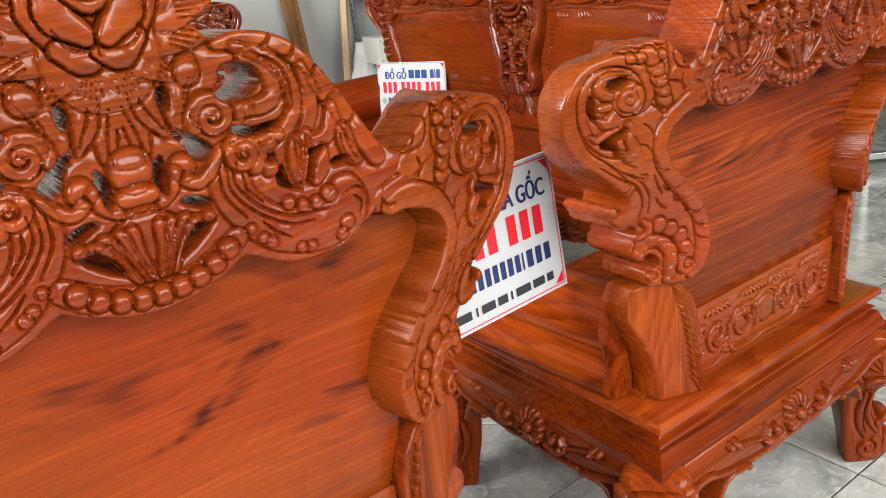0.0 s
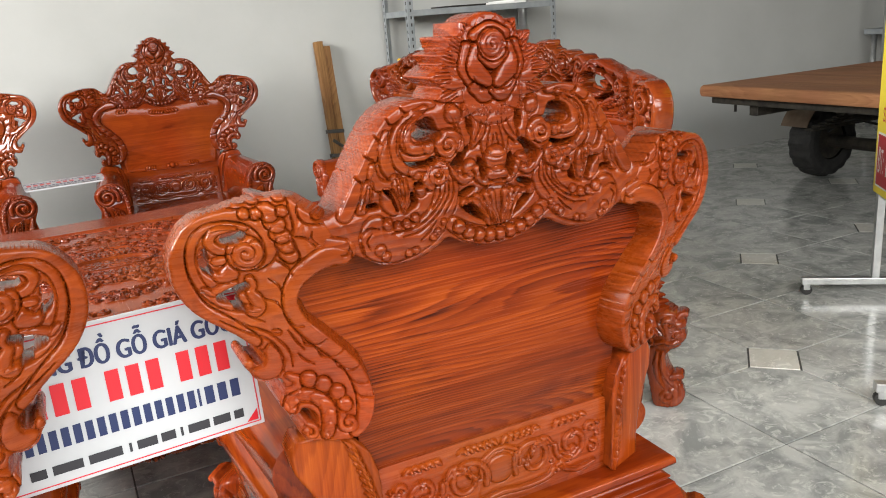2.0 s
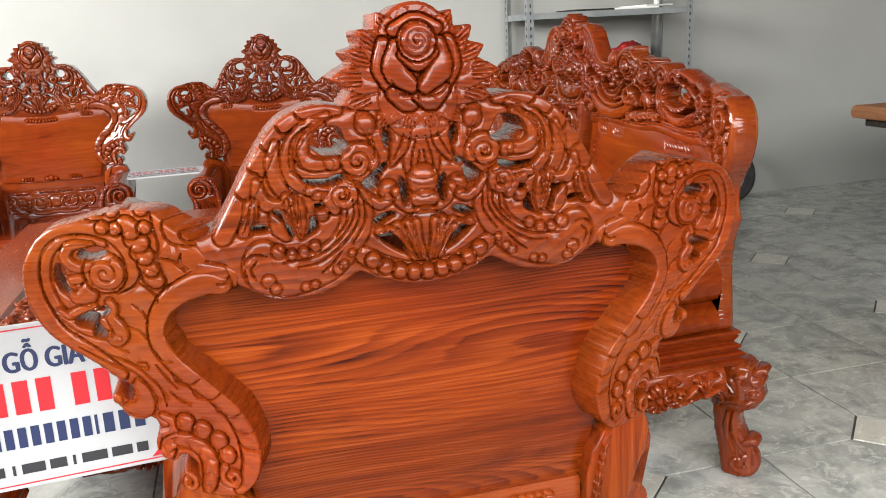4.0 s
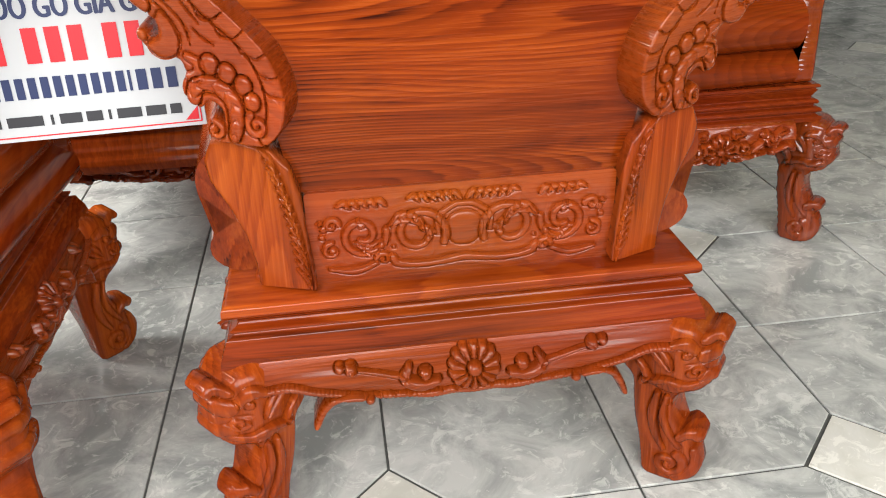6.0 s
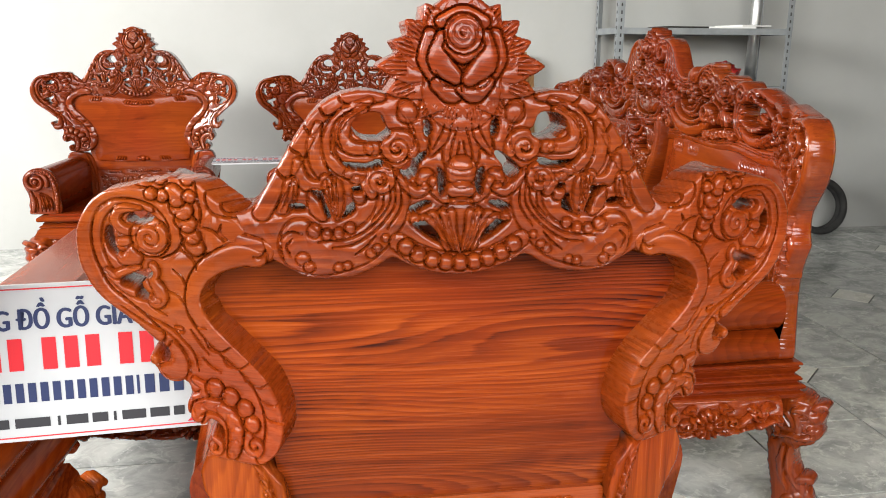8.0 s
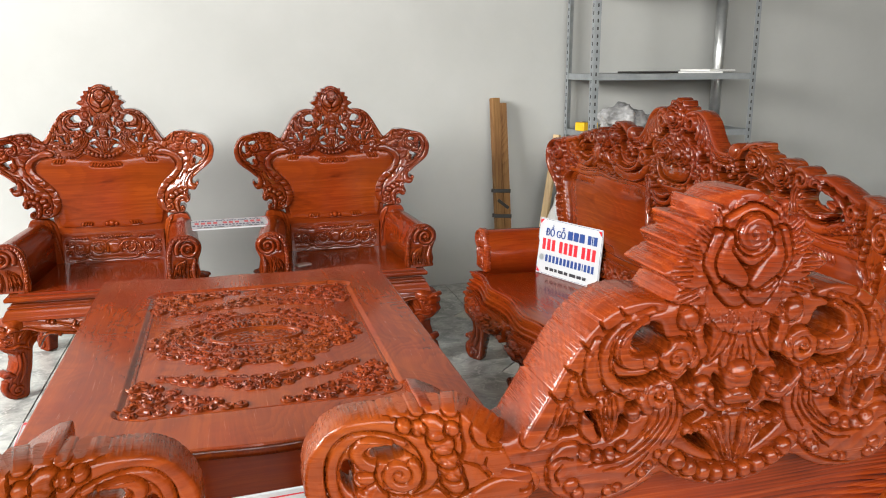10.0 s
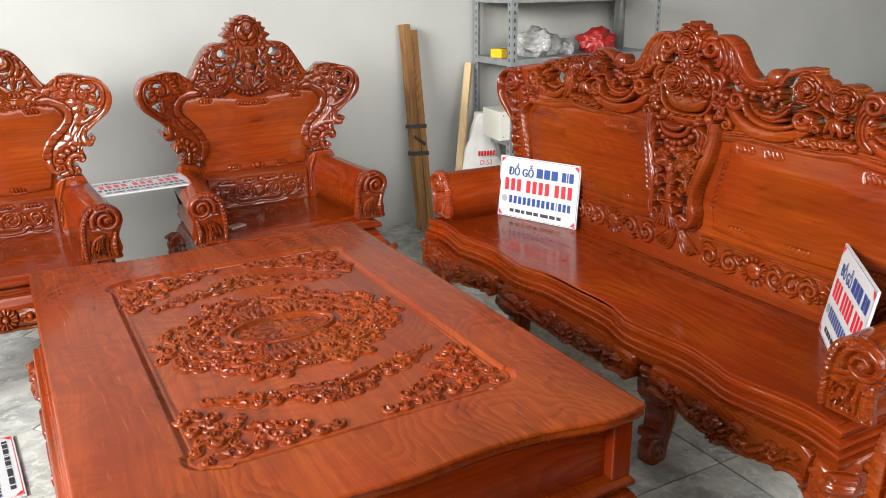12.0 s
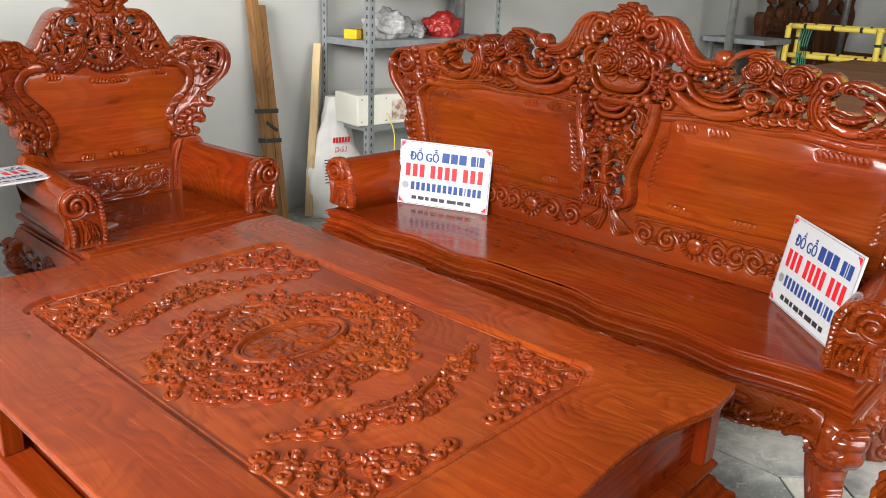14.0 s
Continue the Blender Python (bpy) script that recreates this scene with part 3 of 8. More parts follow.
        me.loops.foreach_set("vertex_index", faces.astype(np.int32).ravel())
        me.polygons.add(len(faces))
        me.polygons.foreach_set("loop_start", (4 * np.arange(len(faces))).astype(np.int32))
        me.polygons.foreach_set("use_smooth", np.ones(len(faces), bool))
        me.update(calc_edges=True)
        pairs = np.empty(2 * len(me.edges), np.int32)
        me.edges.foreach_get("vertices", pairs)
        pairs = np.sort(pairs.reshape(-1, 2).astype(np.int64), 1)
        code = pairs[:, 0] * (4 * nf) + pairs[:, 1]
        rims = np.sort(np.concatenate([E, E + nf]).astype(np.int64), 1)
        me.edges.foreach_set("use_edge_sharp", np.isin(code, rims[:, 0] * (4 * nf) + rims[:, 1]))
        inner = np.nonzero(num == 0)[0]
        return slim(me, share, np.concatenate([inner, inner + nf]).tolist())


# ---- large structure ----
def wall(name, x0, x1, y0, y1, z0, z1, material, label, category="wall"):
    return tagged(part(name, box_bm(x0, x1, y0, y1, z0, z1), material), label, category, kind="structure")


ROOM_X0, ROOM_X1, ROOM_Y0, ROOM_Y1, ROOM_Z = -3.0, 10.6, -2.0, 4.61, 3.5
wall("wall_north", ROOM_X0, ROOM_X1, ROOM_Y1, ROOM_Y1 + 0.2, 0, ROOM_Z, WALL, "pale grey painted plaster wall behind the furniture")
wall("wall_east", ROOM_X1, ROOM_X1 + 0.2, ROOM_Y0, ROOM_Y1 + 0.2, 0, ROOM_Z, WALL, "grey plaster end wall in shade")
# front: open between piers, with a lintel
wall("wall_south", 4.4, ROOM_X1, ROOM_Y0 - 0.2, ROOM_Y0, 0, ROOM_Z, WALL, "plaster wall beside the shop front")
wall("wall_south_pier", ROOM_X0 - 0.2, -2.7, ROOM_Y0 - 0.2, ROOM_Y0, 0, ROOM_Z, WALL, "plaster pier of the shop front")
wall("wall_south_lintel", -2.7, 4.4, ROOM_Y0 - 0.2, ROOM_Y0, 3.25, ROOM_Z, WALL, "plaster lintel over the shop front")
wall("wall_west_pier", ROOM_X0 - 0.2, ROOM_X0, ROOM_Y0, -1.0, 0, ROOM_Z, WALL, "plaster wall beside the side opening")
wall("wall_west", ROOM_X0 - 0.2, ROOM_X0, 3.4, ROOM_Y1 + 0.2, 0, ROOM_Z, WALL, "plaster wall beside the side opening")
wall("wall_west_lintel", ROOM_X0 - 0.2, ROOM_X0, -1.0, 3.4, 3.15, ROOM_Z, WALL, "plaster lintel over the side opening")
wall("ceiling", ROOM_X0 - 0.2, ROOM_X1 + 0.2, ROOM_Y0 - 0.2, ROOM_Y1 + 0.2, ROOM_Z, ROOM_Z + 0.15, CEIL, "unseen ceiling, dark grey to hold down bounced light", "ceiling")
floor = wall("floor", ROOM_X0 - 0.2, ROOM_X1 + 0.2, ROOM_Y0 - 0.2, ROOM_Y1 + 0.2, -0.16, -0.004, GROUT, "grey marbled floor tiles with small cream diamonds", "floor")
ground = tagged(part("ground", box_bm(-60, 60, -60, 60, -0.6, -0.17), mottled("street_concrete", (0.28, 0.28, 0.27), (0.36, 0.36, 0.35), 2, 0.9)), "pale concrete yard outside the shop", "ground", kind="structure")


# ---- carved furniture: shared pieces ----
BEND0, BEND = 0.25, 0.27


def back_place(sign=1, lift=0.0, bend=True):
    """Stands a carving upright as the back of a seat: out is towards the rear (-y)."""
    def place(u, v, out, thick):
        y = (np.maximum(np.abs(u) - BEND0, 0) * BEND if bend else 0 * u) - lift - 0.68 * out + thick
        return sign * u, y, v
    return place


def spiral_line(u, v, r, turns, start, way, shrink=0.86, n=60):
    t = np.linspace(0, 1, n)
    a = radians(start) + way * 2 * math.pi * turns * t
    rad = r * (1 - shrink * t)
    return np.stack([u + rad * np.cos(a), v + rad * np.sin(a)], 1)


def chair_crest(h):
    """Openwork crest, half of it drawn at u >= 0."""
    c = Carving(0, 0.335, 0.852, 1.195, h)
    c.gain, c.cut = 1.15, 2.4
    c.plate([(-0.03, 0.860), (0.0, 0.860), (0.030, 0.863), (0.058, 0.873), (0.080, 0.884), (0.098, 0.874), (0.123, 0.863), (0.157, 0.860), (0.186, 0.866), (0.206, 0.878), (0.228, 0.888), (0.262, 0.884), (0.300, 0.880), (0.340, 0.890),
             (0.340, 0.975), (0.308, 0.973), (0.284, 0.955), (0.262, 0.941), (0.240, 0.947), (0.222, 0.970), (0.201, 1.006), (0.186, 1.029), (0.164, 1.057), (0.138, 1.073), (0.108, 1.078), (0.079, 1.074), (0.060, 1.095), (-0.03, 1.120)], 0.0)
    # arch: a rim of long overlapping scales
    c.H = c.H - 0.004 * np.clip(1 - c.S / 0.012, 0, 1)
    rim = [(0.228, 0.942), (0.202, 0.985), (0.184, 1.015), (0.170, 1.040), (0.150, 1.060), (0.122, 1.070), (0.092, 1.071)]
    c.stroke(rim, (0.010, 0.012, 0.011, 0.011, 0.010, 0.009, 0.006), 0.006, flat=0.75, solid=False)
    for a in ([(0.196, 1.021), (0.192, 1.013), (0.185, 1.009), (0.179, 1.003), (0.172, 1.010)], [(0.182, 1.046), (0.176, 1.037), (0.169, 1.028), (0.162, 1.034), (0.158, 1.042)], [(0.164, 1.068), (0.159, 1.058), (0.154, 1.050), (0.142, 1.052), (0.136, 1.058)],
              [(0.139, 1.080), (0.137, 1.068), (0.128, 1.062), (0.114, 1.064)], [(0.214, 0.998), (0.208, 0.988), (0.200, 0.980), (0.192, 0.984)]):
        c.engrave(a, 0.006, 0.0022)
    # fingers of the arch's inner side
    c.stroke([(0.104, 1.066), (0.132, 1.052), (0.147, 1.032), (0.152, 1.010), (0.142, 0.992), (0.128, 0.984)], (0.004, 0.007, 0.0085, 0.0085, 0.0075, 0.006), 0.006, flat=0.8, solid=False)
    c.stroke([(0.162, 1.040), (0.167, 1.018), (0.163, 0.994), (0.152, 0.976)], (0.004, 0.008, 0.0085, 0.006), 0.005, flat=0.75, solid=False)
    c.stroke([(0.186, 1.000), (0.184, 0.982), (0.174, 0.972), (0.160, 0.972), (0.156, 0.980)], (0.004, 0.008, 0.008, 0.007, 0.005), 0.006, flat=0.8, solid=False)
    c.stroke([(0.110, 1.056), (0.130, 1.042), (0.135, 1.024), (0.124, 1.014), (0.108, 1.013)], (0.004, 0.0075, 0.0085, 0.008, 0.007), 0.008, flat=0.75)
    c.engrave([(0.114, 1.058), (0.133, 1.046), (0.140, 1.028), (0.136, 1.014)])
    c.engrave([(0.118, 1.060), (0.139, 1.047), (0.147, 1.031), (0.148, 1.010), (0.138, 1.000)])
    c.bead(0.101, 1.014, 0.0095, 0.008)
    c.blob([(0.159, 0.972), (0.152, 0.952), (0.1435, 0.930), (0.136, 0.950), (0.138, 0.974), (0.148, 0.982)], 0.006, 0.008)
    for d in (-0.005, 0.0, 0.005):
        c.engrave([(0.149 + d, 0.978), (0.147 + d * 0.8, 0.956), (0.1435 + d * 0.1, 0.936)], 0.0035)
    c.blob([(0.198, 0.982), (0.205, 0.960), (0.212, 0.942), (0.199, 0.940), (0.190, 0.956), (0.187, 0.978)], 0.005, 0.007)
    c.engrave([(0.195, 0.976), (0.200, 0.956), (0.206, 0.944)], 0.0035)
    c.engrave([(0.191, 0.972), (0.193, 0.956), (0.200, 0.942)], 0.0035)
    # sweep round the upper volute
    c.stroke([(0.064, 1.060), (0.050, 1.040), (0.048, 1.016), (0.058, 0.998), (0.074, 0.992), (0.090, 0.996)], (0.008, 0.010, 0.010, 0.009, 0.007, 0.004), 0.006, flat=0.75)
    c.engrave([(0.062, 1.050), (0.0545, 1.032), (0.056, 1.014), (0.066, 1.000)])
    c.bead(0.062, 1.052, 0.011, 0.006)
    c.spiral(0.074, 1.013, 0.0185, 1.7, 200, -1, 0.0062, 0.009, flat=0.8)
    # crescent: broad body, lower lip, flowing lines
    c.blob([(0.077, 0.990), (0.061, 0.966), (0.064, 0.934), (0.084, 0.902), (0.106, 0.882), (0.136, 0.870), (0.168, 0.866), (0.196, 0.874), (0.208, 0.890), (0.210, 0.910), (0.198, 0.930), (0.180, 0.932), (0.164, 0.918), (0.138, 0.914), (0.112, 0.926), (0.098, 0.946), (0.096, 0.972)], 0.005, 0.010)
    for k, a in enumerate(([(0.084, 0.972), (0.083, 0.951), (0.100, 0.927), (0.128, 0.910), (0.166, 0.906)], [(0.077, 0.968), (0.078, 0.946), (0.096, 0.922), (0.124, 0.903), (0.150, 0.899)], [(0.070, 0.966), (0.071, 0.944), (0.086, 0.920)],
                           [(0.206, 0.886), (0.209, 0.908), (0.198, 0.919), (0.184, 0.916)], [(0.198, 0.890), (0.202, 0.902), (0.195, 0.911)], [(0.090, 0.958), (0.092, 0.944), (0.104, 0.930)], [(0.124, 0.890), (0.110, 0.900), (0.100, 0.912)])):
        c.engrave(a, 0.0048, 0.0019)
    for a, b, r in ((0.184, 0.886, 0.0075), (0.177, 0.876, 0.006), (0.143, 0.874, 0.0055), (0.133, 0.876, 0.005), (0.105, 0.890, 0.0055), (0.098, 0.896, 0.005), (0.088, 0.908, 0.0045)):
        c.bead(a, b, r, 0.004)
    c.spiral(0.094, 0.977, 0.0185, 1.8, 300, 1, 0.0062, 0.010, flat=0.8)
    for a, b, r in ((0.170, 0.919, 0.0075), (0.156, 0.914, 0.006), (0.142, 0.915, 0.006), (0.129, 0.921, 0.006)):
        c.bead(a, b, r, 0.006)
    c.stroke([(0.168, 0.960), (0.168, 0.946), (0.160, 0.936)], (0.008, 0.008, 0.006), 0.006, flat=0.8)
    c.bead(0.118, 0.957, 0.008, 0.007)
    c.bead(0.120, 0.981, 0.009, 0.007)
    c.stroke([(0.112, 0.986), (0.122, 0.990), (0.130, 0.984)], (0.004, 0.006, 0.005), 0.006)
    # end of the arch, where the ear begins
    c.stroke([(0.335, 0.912), (0.292, 0.912), (0.258, 0.906), (0.236, 0.902)], (0.018, 0.018, 0.014, 0.010), 0.004, flat=0.7)
    # beaded rim of the middle
    rim = [(0.0, 0.8745), (0.025, 0.877), (0.050, 0.886), (0.074, 0.903)]
    c.stroke(rim, (0.0135, 0.0135, 0.0125, 0.010), 0.003, flat=0.9)
    line = spline(rim, 0.001)
    for k in range(0, len(line) - 4, 17):
        c.bead(line[k][0], line[k][1] + 0.001, 0.0092, 0.0075, groove=0.003)
    # bottle with flared leaves, bulb, cup, fan and bird-like curls
    c.blob([(-0.02, 1.052), (0.030, 1.052), (0.034, 1.030), (0.036, 1.004), (0.022, 1.012), (0.016, 0.992), (-0.02, 0.992)], 0.005, 0.006)
    for a in ([(0.010, 1.046), (0.016, 1.022), (0.030, 1.006)], [(0.005, 1.036), (0.012, 1.010), (0.013, 0.992)], [(0.016, 1.048), (0.023, 1.030), (0.033, 1.012)], [(0.002, 1.020), (0.005, 1.004)]):
        c.engrave(a, 0.0045)
    c.bead(0.0, 0.985, 0.0185, 0.011)
    c.stroke([(0.0, 0.963), (0.011, 0.963)], (0.0115, 0.0085), 0.009)
    c.stroke([(0.0, 0.951), (0.013, 0.950)], (0.0045, 0.0035), 0.007)
    c.blob([(-0.02, 0.946), (0.022, 0.942), (0.020, 0.915), (0.012, 0.892), (-0.02, 0.892)], 0.005, 0.006)
    for k, (a, b) in enumerate(((0.012, 0.941), (0.024, 0.940), (0.037, 0.938), (0.048, 0.934))):
        c.stroke([(0.003 + 0.004 * k, 0.893), (0.003 + a * 0.55, 0.918), (a * 0.85, b - 0.003), (a + 0.003, b - 0.006)], (0.0028, 0.0042, 0.0046, 0.003), 0.006, flat=0.9)
    c.bead(0.054, 0.930, 0.006, 0.006)
    c.bead(0.041, 0.977, 0.0115, 0.009)
    c.stroke([(0.032, 0.974), (0.028, 0.962), (0.018, 0.953)], (0.007, 0.0065, 0.005), 0.007, flat=0.9)
    c.stroke([(0.042, 0.966), (0.052, 0.961), (0.064, 0.970), (0.074, 0.984)], (0.006, 0.006, 0.005, 0.003), 0.007, flat=0.9)
    c.engrave([(0.036, 0.968), (0.040, 0.974), (0.047, 0.974)], 0.003)
    # crown of pointed leaves behind the rose, each with its own teeth
    mid = np.array((0.0, 1.103))
    for k, (a, b, w) in enumerate(((0.018, 1.036, 0.015), (0.050, 1.046, 0.015), (0.086, 1.074, 0.019), (0.097, 1.104, 0.019), (0.080, 1.132, 0.019), (0.066, 1.155, 0.018), (0.043, 1.173, 0.018), (0.014, 1.178, 0.018))):
        q = np.array((a, b))
        d = (q - mid) / np.linalg.norm(q - mid)
        s = np.array((-d[1], d[0]))
        ln = np.linalg.norm(q - mid)
        p = lambda f, o: tuple(mid + d * ln * f + s * o)
        P = np.array([p(0.35, w * 0.7), p(0.62, w), p(0.80, w * 0.62), p(0.90, w * 0.34), p(1.0, 0), p(0.90, -w * 0.34), p(0.80, -w * 0.62), p(0.62, -w), p(0.35, -w * 0.7)])
        D = c.inside(P)
        c.S = np.maximum(c.S, D)
        up = 0.003 + 0.002 * (k % 2)
        edge = np.clip(1 - np.abs(D + 0.001) / 0.0022, 0, 1) * (D <= 0)
        c.H = np.where(D > 0, up + 0.003 * np.sqrt(np.clip(D / 0.004, 0, 1)), c.H - 0.003 * edge)
        for o in (-0.6, -0.3, 0.0, 0.3, 0.6):
            c.engrave([p(0.66, o * w * 0.75), p(0.90 - 0.14 * abs(o), o * w * 0.9)], 0.0035, 0.0013)
    c.stroke([(0.0, 1.076), (0.0, 1.142)], (0.044, 0.040), 0.003, flat=0.9)
    # openings
    c.pierce([(0.122, 1.040), (0.113, 1.049), (0.094, 1.050), (0.088, 1.037), (0.083, 1.031), (0.094, 1.023), (0.110, 1.024), (0.119, 1.030)])
    c.pierce([(0.134, 0.998), (0.127, 0.997), (0.110, 0.996), (0.099, 1.000), (0.092, 0.998), (0.094, 0.993), (0.108, 0.989), (0.127, 0.991)])
    c.pierce([(0.068, 0.990), (0.044, 1.008), (0.042, 1.001), (0.050, 0.992), (0.051, 0.985), (0.058, 0.978), (0.064, 0.982)])
    c.pierce([(0.027, 0.989), (0.019, 0.982), (0.018, 0.968), (0.024, 0.958), (0.027, 0.972)])
    c.pierce([(0.044, 1.044), (0.036, 1.042), (0.034, 1.032), (0.041, 1.026)])
    c.pierce([(0.198, 0.950), (0.182, 0.950), (0.180, 0.943), (0.193, 0.943)])
    c.pierce([(0.172, 0.964), (0.161, 0.963), (0.157, 0.952), (0.151, 0.934), (0.158, 0.938), (0.160, 0.950)])
    c.pierce([(0.139, 0.932), (0.133, 0.943), (0.132, 0.957), (0.125, 0.951), (0.124, 0.940)])
    c.pierce([(0.126, 0.969), (0.113, 0.968), (0.116, 0.963), (0.124, 0.963)])
    c.pierce([(0.059, 0.944), (0.042, 0.951), (0.034, 0.948), (0.041, 0.943), (0.054, 0.937)])
    c.pierce([(0.055, 0.923), (0.043, 0.926), (0.032, 0.918), (0.024, 0.902), (0.038, 0.908)])
    c = c.mirrored()
    # the rose: broad lower petals, cupped middle, coiled heart
    c.gain = 1.0
    for pts, w, hh, up in (([(-0.038, 1.142), (-0.041, 1.116), (-0.030, 1.092)], (0.008, 0.012, 0.008), 0.008, 0.004), ([(0.038, 1.142), (0.041, 1.116), (0.030, 1.092)], (0.008, 0.012, 0.008), 0.008, 0.004),
                           ([(-0.030, 1.088), (-0.012, 1.078), (0.004, 1.086)], (0.008, 0.012, 0.006), 0.007, 0.004), ([(0.030, 1.090), (0.014, 1.078), (-0.002, 1.084)], (0.008, 0.012, 0.006), 0.007, 0.005),
                           ([(-0.023, 1.138), (-0.026, 1.114), (-0.008, 1.096)], (0.010, 0.016, 0.009), 0.008, 0.007), ([(0.024, 1.140), (0.026, 1.114), (0.008, 1.094)], (0.010, 0.016, 0.009), 0.008, 0.0085),
                           ([(-0.024, 1.156), (0.0, 1.165), (0.024, 1.156)], (0.008, 0.009, 0.008), 0.006, 0.006), ([(-0.016, 1.130), (0.0, 1.120), (0.017, 1.131)], (0.007, 0.010, 0.007), 0.006, 0.012)):
        c.stroke([(0.96 * a, b - 0.004) for a, b in pts], [0.93 * q for q in w], hh, lift=up, groove=0.005, flat=0.85)
    c.bead(0.0, 1.139, 0.021, 0.007, lift=0.011, groove=0.005)
    c.stroke(spiral_line(0.0, 1.139, 0.016, 2.2, 30, 1), (0.0036, 0.0034, 0.003), 0.004, lift=0.016, smoothed=False)
    for a in ([(0.004, 1.109), (-0.002, 1.091), (-0.001, 1.077)], [(-0.030, 1.099), (-0.022, 1.085), (-0.010, 1.081)], [(0.036, 1.097), (0.026, 1.083), (0.012, 1.079)]):
        c.engrave(a, 0.004)
    return c


def chair_wing(h):
    """The S-shaped side of the back with its pierced ear."""
    c = Carving(0.205, 0.475, 0.600, 0.995, h)
    c.gain, c.cut = 1.15, 2.4
    c.plate([(0.300, 0.978), (0.326, 0.979), (0.354, 0.976), (0.386, 0.968), (0.407, 0.963), (0.427, 0.949), (0.443, 0.924), (0.448, 0.903), (0.447, 0.877), (0.435, 0.850), (0.416, 0.829), (0.387, 0.806), (0.366, 0.788), (0.352, 0.777), (0.349, 0.769), (0.350, 0.760), (0.355, 0.756),
             (0.361, 0.757), (0.365, 0.765), (0.372, 0.767), (0.376, 0.761), (0.375, 0.754), (0.369, 0.749), (0.366, 0.741), (0.357, 0.734), (0.345, 0.733), (0.332, 0.736), (0.327, 0.720), (0.333, 0.712), (0.336, 0.703), (0.334, 0.695), (0.326, 0.688), (0.317, 0.683)]
            + [(0.308, 0.692), (0.303, 0.692), (0.293, 0.686), (0.289, 0.676), (0.291, 0.668), (0.296, 0.672), (0.306, 0.672), (0.313, 0.666), (0.313, 0.655), (0.304, 0.648), (0.284, 0.646), (0.255, 0.644), (0.236, 0.650), (0.222, 0.664), (0.215, 0.687), (0.216, 0.709), (0.226, 0.736), (0.236, 0.751),
               (0.253, 0.769), (0.270, 0.786), (0.290, 0.807), (0.299, 0.825), (0.304, 0.838), (0.300, 0.852), (0.293, 0.863), (0.279, 0.872), (0.260, 0.877), (0.238, 0.877), (0.222, 0.884), (0.216, 0.896), (0.222, 0.907), (0.240, 0.914), (0.250, 0.926), (0.262, 0.944), (0.284, 0.962)], 0.0, step=0.004)
    # rim of the ear, running over into the eye
    c.stroke([(0.360, 0.790), (0.388, 0.815), (0.420, 0.842), (0.436, 0.878), (0.438, 0.908), (0.431, 0.934), (0.410, 0.956), (0.380, 0.963), (0.350, 0.957), (0.332, 0.940), (0.326, 0.920), (0.331, 0.902), (0.346, 0.892)],
             (0.008, 0.010, 0.0115, 0.011, 0.0105, 0.010, 0.009, 0.008, 0.007, 0.0075, 0.0075, 0.007, 0.004), 0.004, flat=0.9, groove=0.004, solid=False)
    # bands inside the rim
    c.stroke([(0.352, 0.836), (0.384, 0.843), (0.404, 0.858), (0.417, 0.880), (0.422, 0.906), (0.416, 0.932), (0.400, 0.947), (0.376, 0.950), (0.354, 0.944)], (0.003, 0.005, 0.0055, 0.0055, 0.0055, 0.0055, 0.005, 0.004), 0.004, flat=0.9, solid=False)
    c.stroke([(0.366, 0.944), (0.388, 0.943), (0.397, 0.932), (0.392, 0.922), (0.382, 0.918), (0.372, 0.920)], (0.003, 0.005, 0.006, 0.0065, 0.0065, 0.005), 0.007, flat=0.85, solid=False)
    c.stroke([(0.385, 0.905), (0.393, 0.904)], (0.006, 0.005), 0.006, solid=False)
    c.stroke([(0.396, 0.888), (0.390, 0.883), (0.380, 0.886), (0.378, 0.896)], (0.004, 0.008, 0.0115, 0.006), 0.008, flat=0.9, solid=False)
    c.stroke([(0.357, 0.877), (0.354, 0.869), (0.358, 0.861), (0.352, 0.849), (0.350, 0.838), (0.357, 0.831), (0.364, 0.836)], (0.005, 0.005, 0.006, 0.008, 0.008, 0.007, 0.004), 0.007, flat=0.9, solid=False)
    c.stroke([(0.412, 0.870), (0.402, 0.864), (0.388, 0.870), (0.374, 0.874)], (0.003, 0.005, 0.005, 0.003), 0.005, solid=False)
    # eye
    c.bead(0.357, 0.911, 0.0225, 0.005, groove=0.004)
    c.stroke(spiral_line(0.357, 0.911, 0.017, 1.6, 140, 1, 0.9), (0.005, 0.0045, 0.004), 0.005, lift=0.0035, smoothed=False, solid=False)
    # bead column up the inner side of the ear and over the top edge
    for a, b, r in ((0.306, 0.903, 0.0092), (0.309, 0.917, 0.0092), (0.314, 0.931, 0.0098), (0.318, 0.946, 0.0105), (0.325, 0.961, 0.0108)):
        c.stroke([(a - 0.002, b - 0.002), (a + 0.002, b + 0.002)], r, 0.007, smoothed=False, solid=False, groove=0.004)
    for a, b in ((0.308, 0.968), (0.339, 0.968), (0.352, 0.970)):
        c.stroke([(a, b - 0.008), (a + 0.001, b + 0.012)], 0.007, 0.006, smoothed=False, solid=False, groove=0.004)
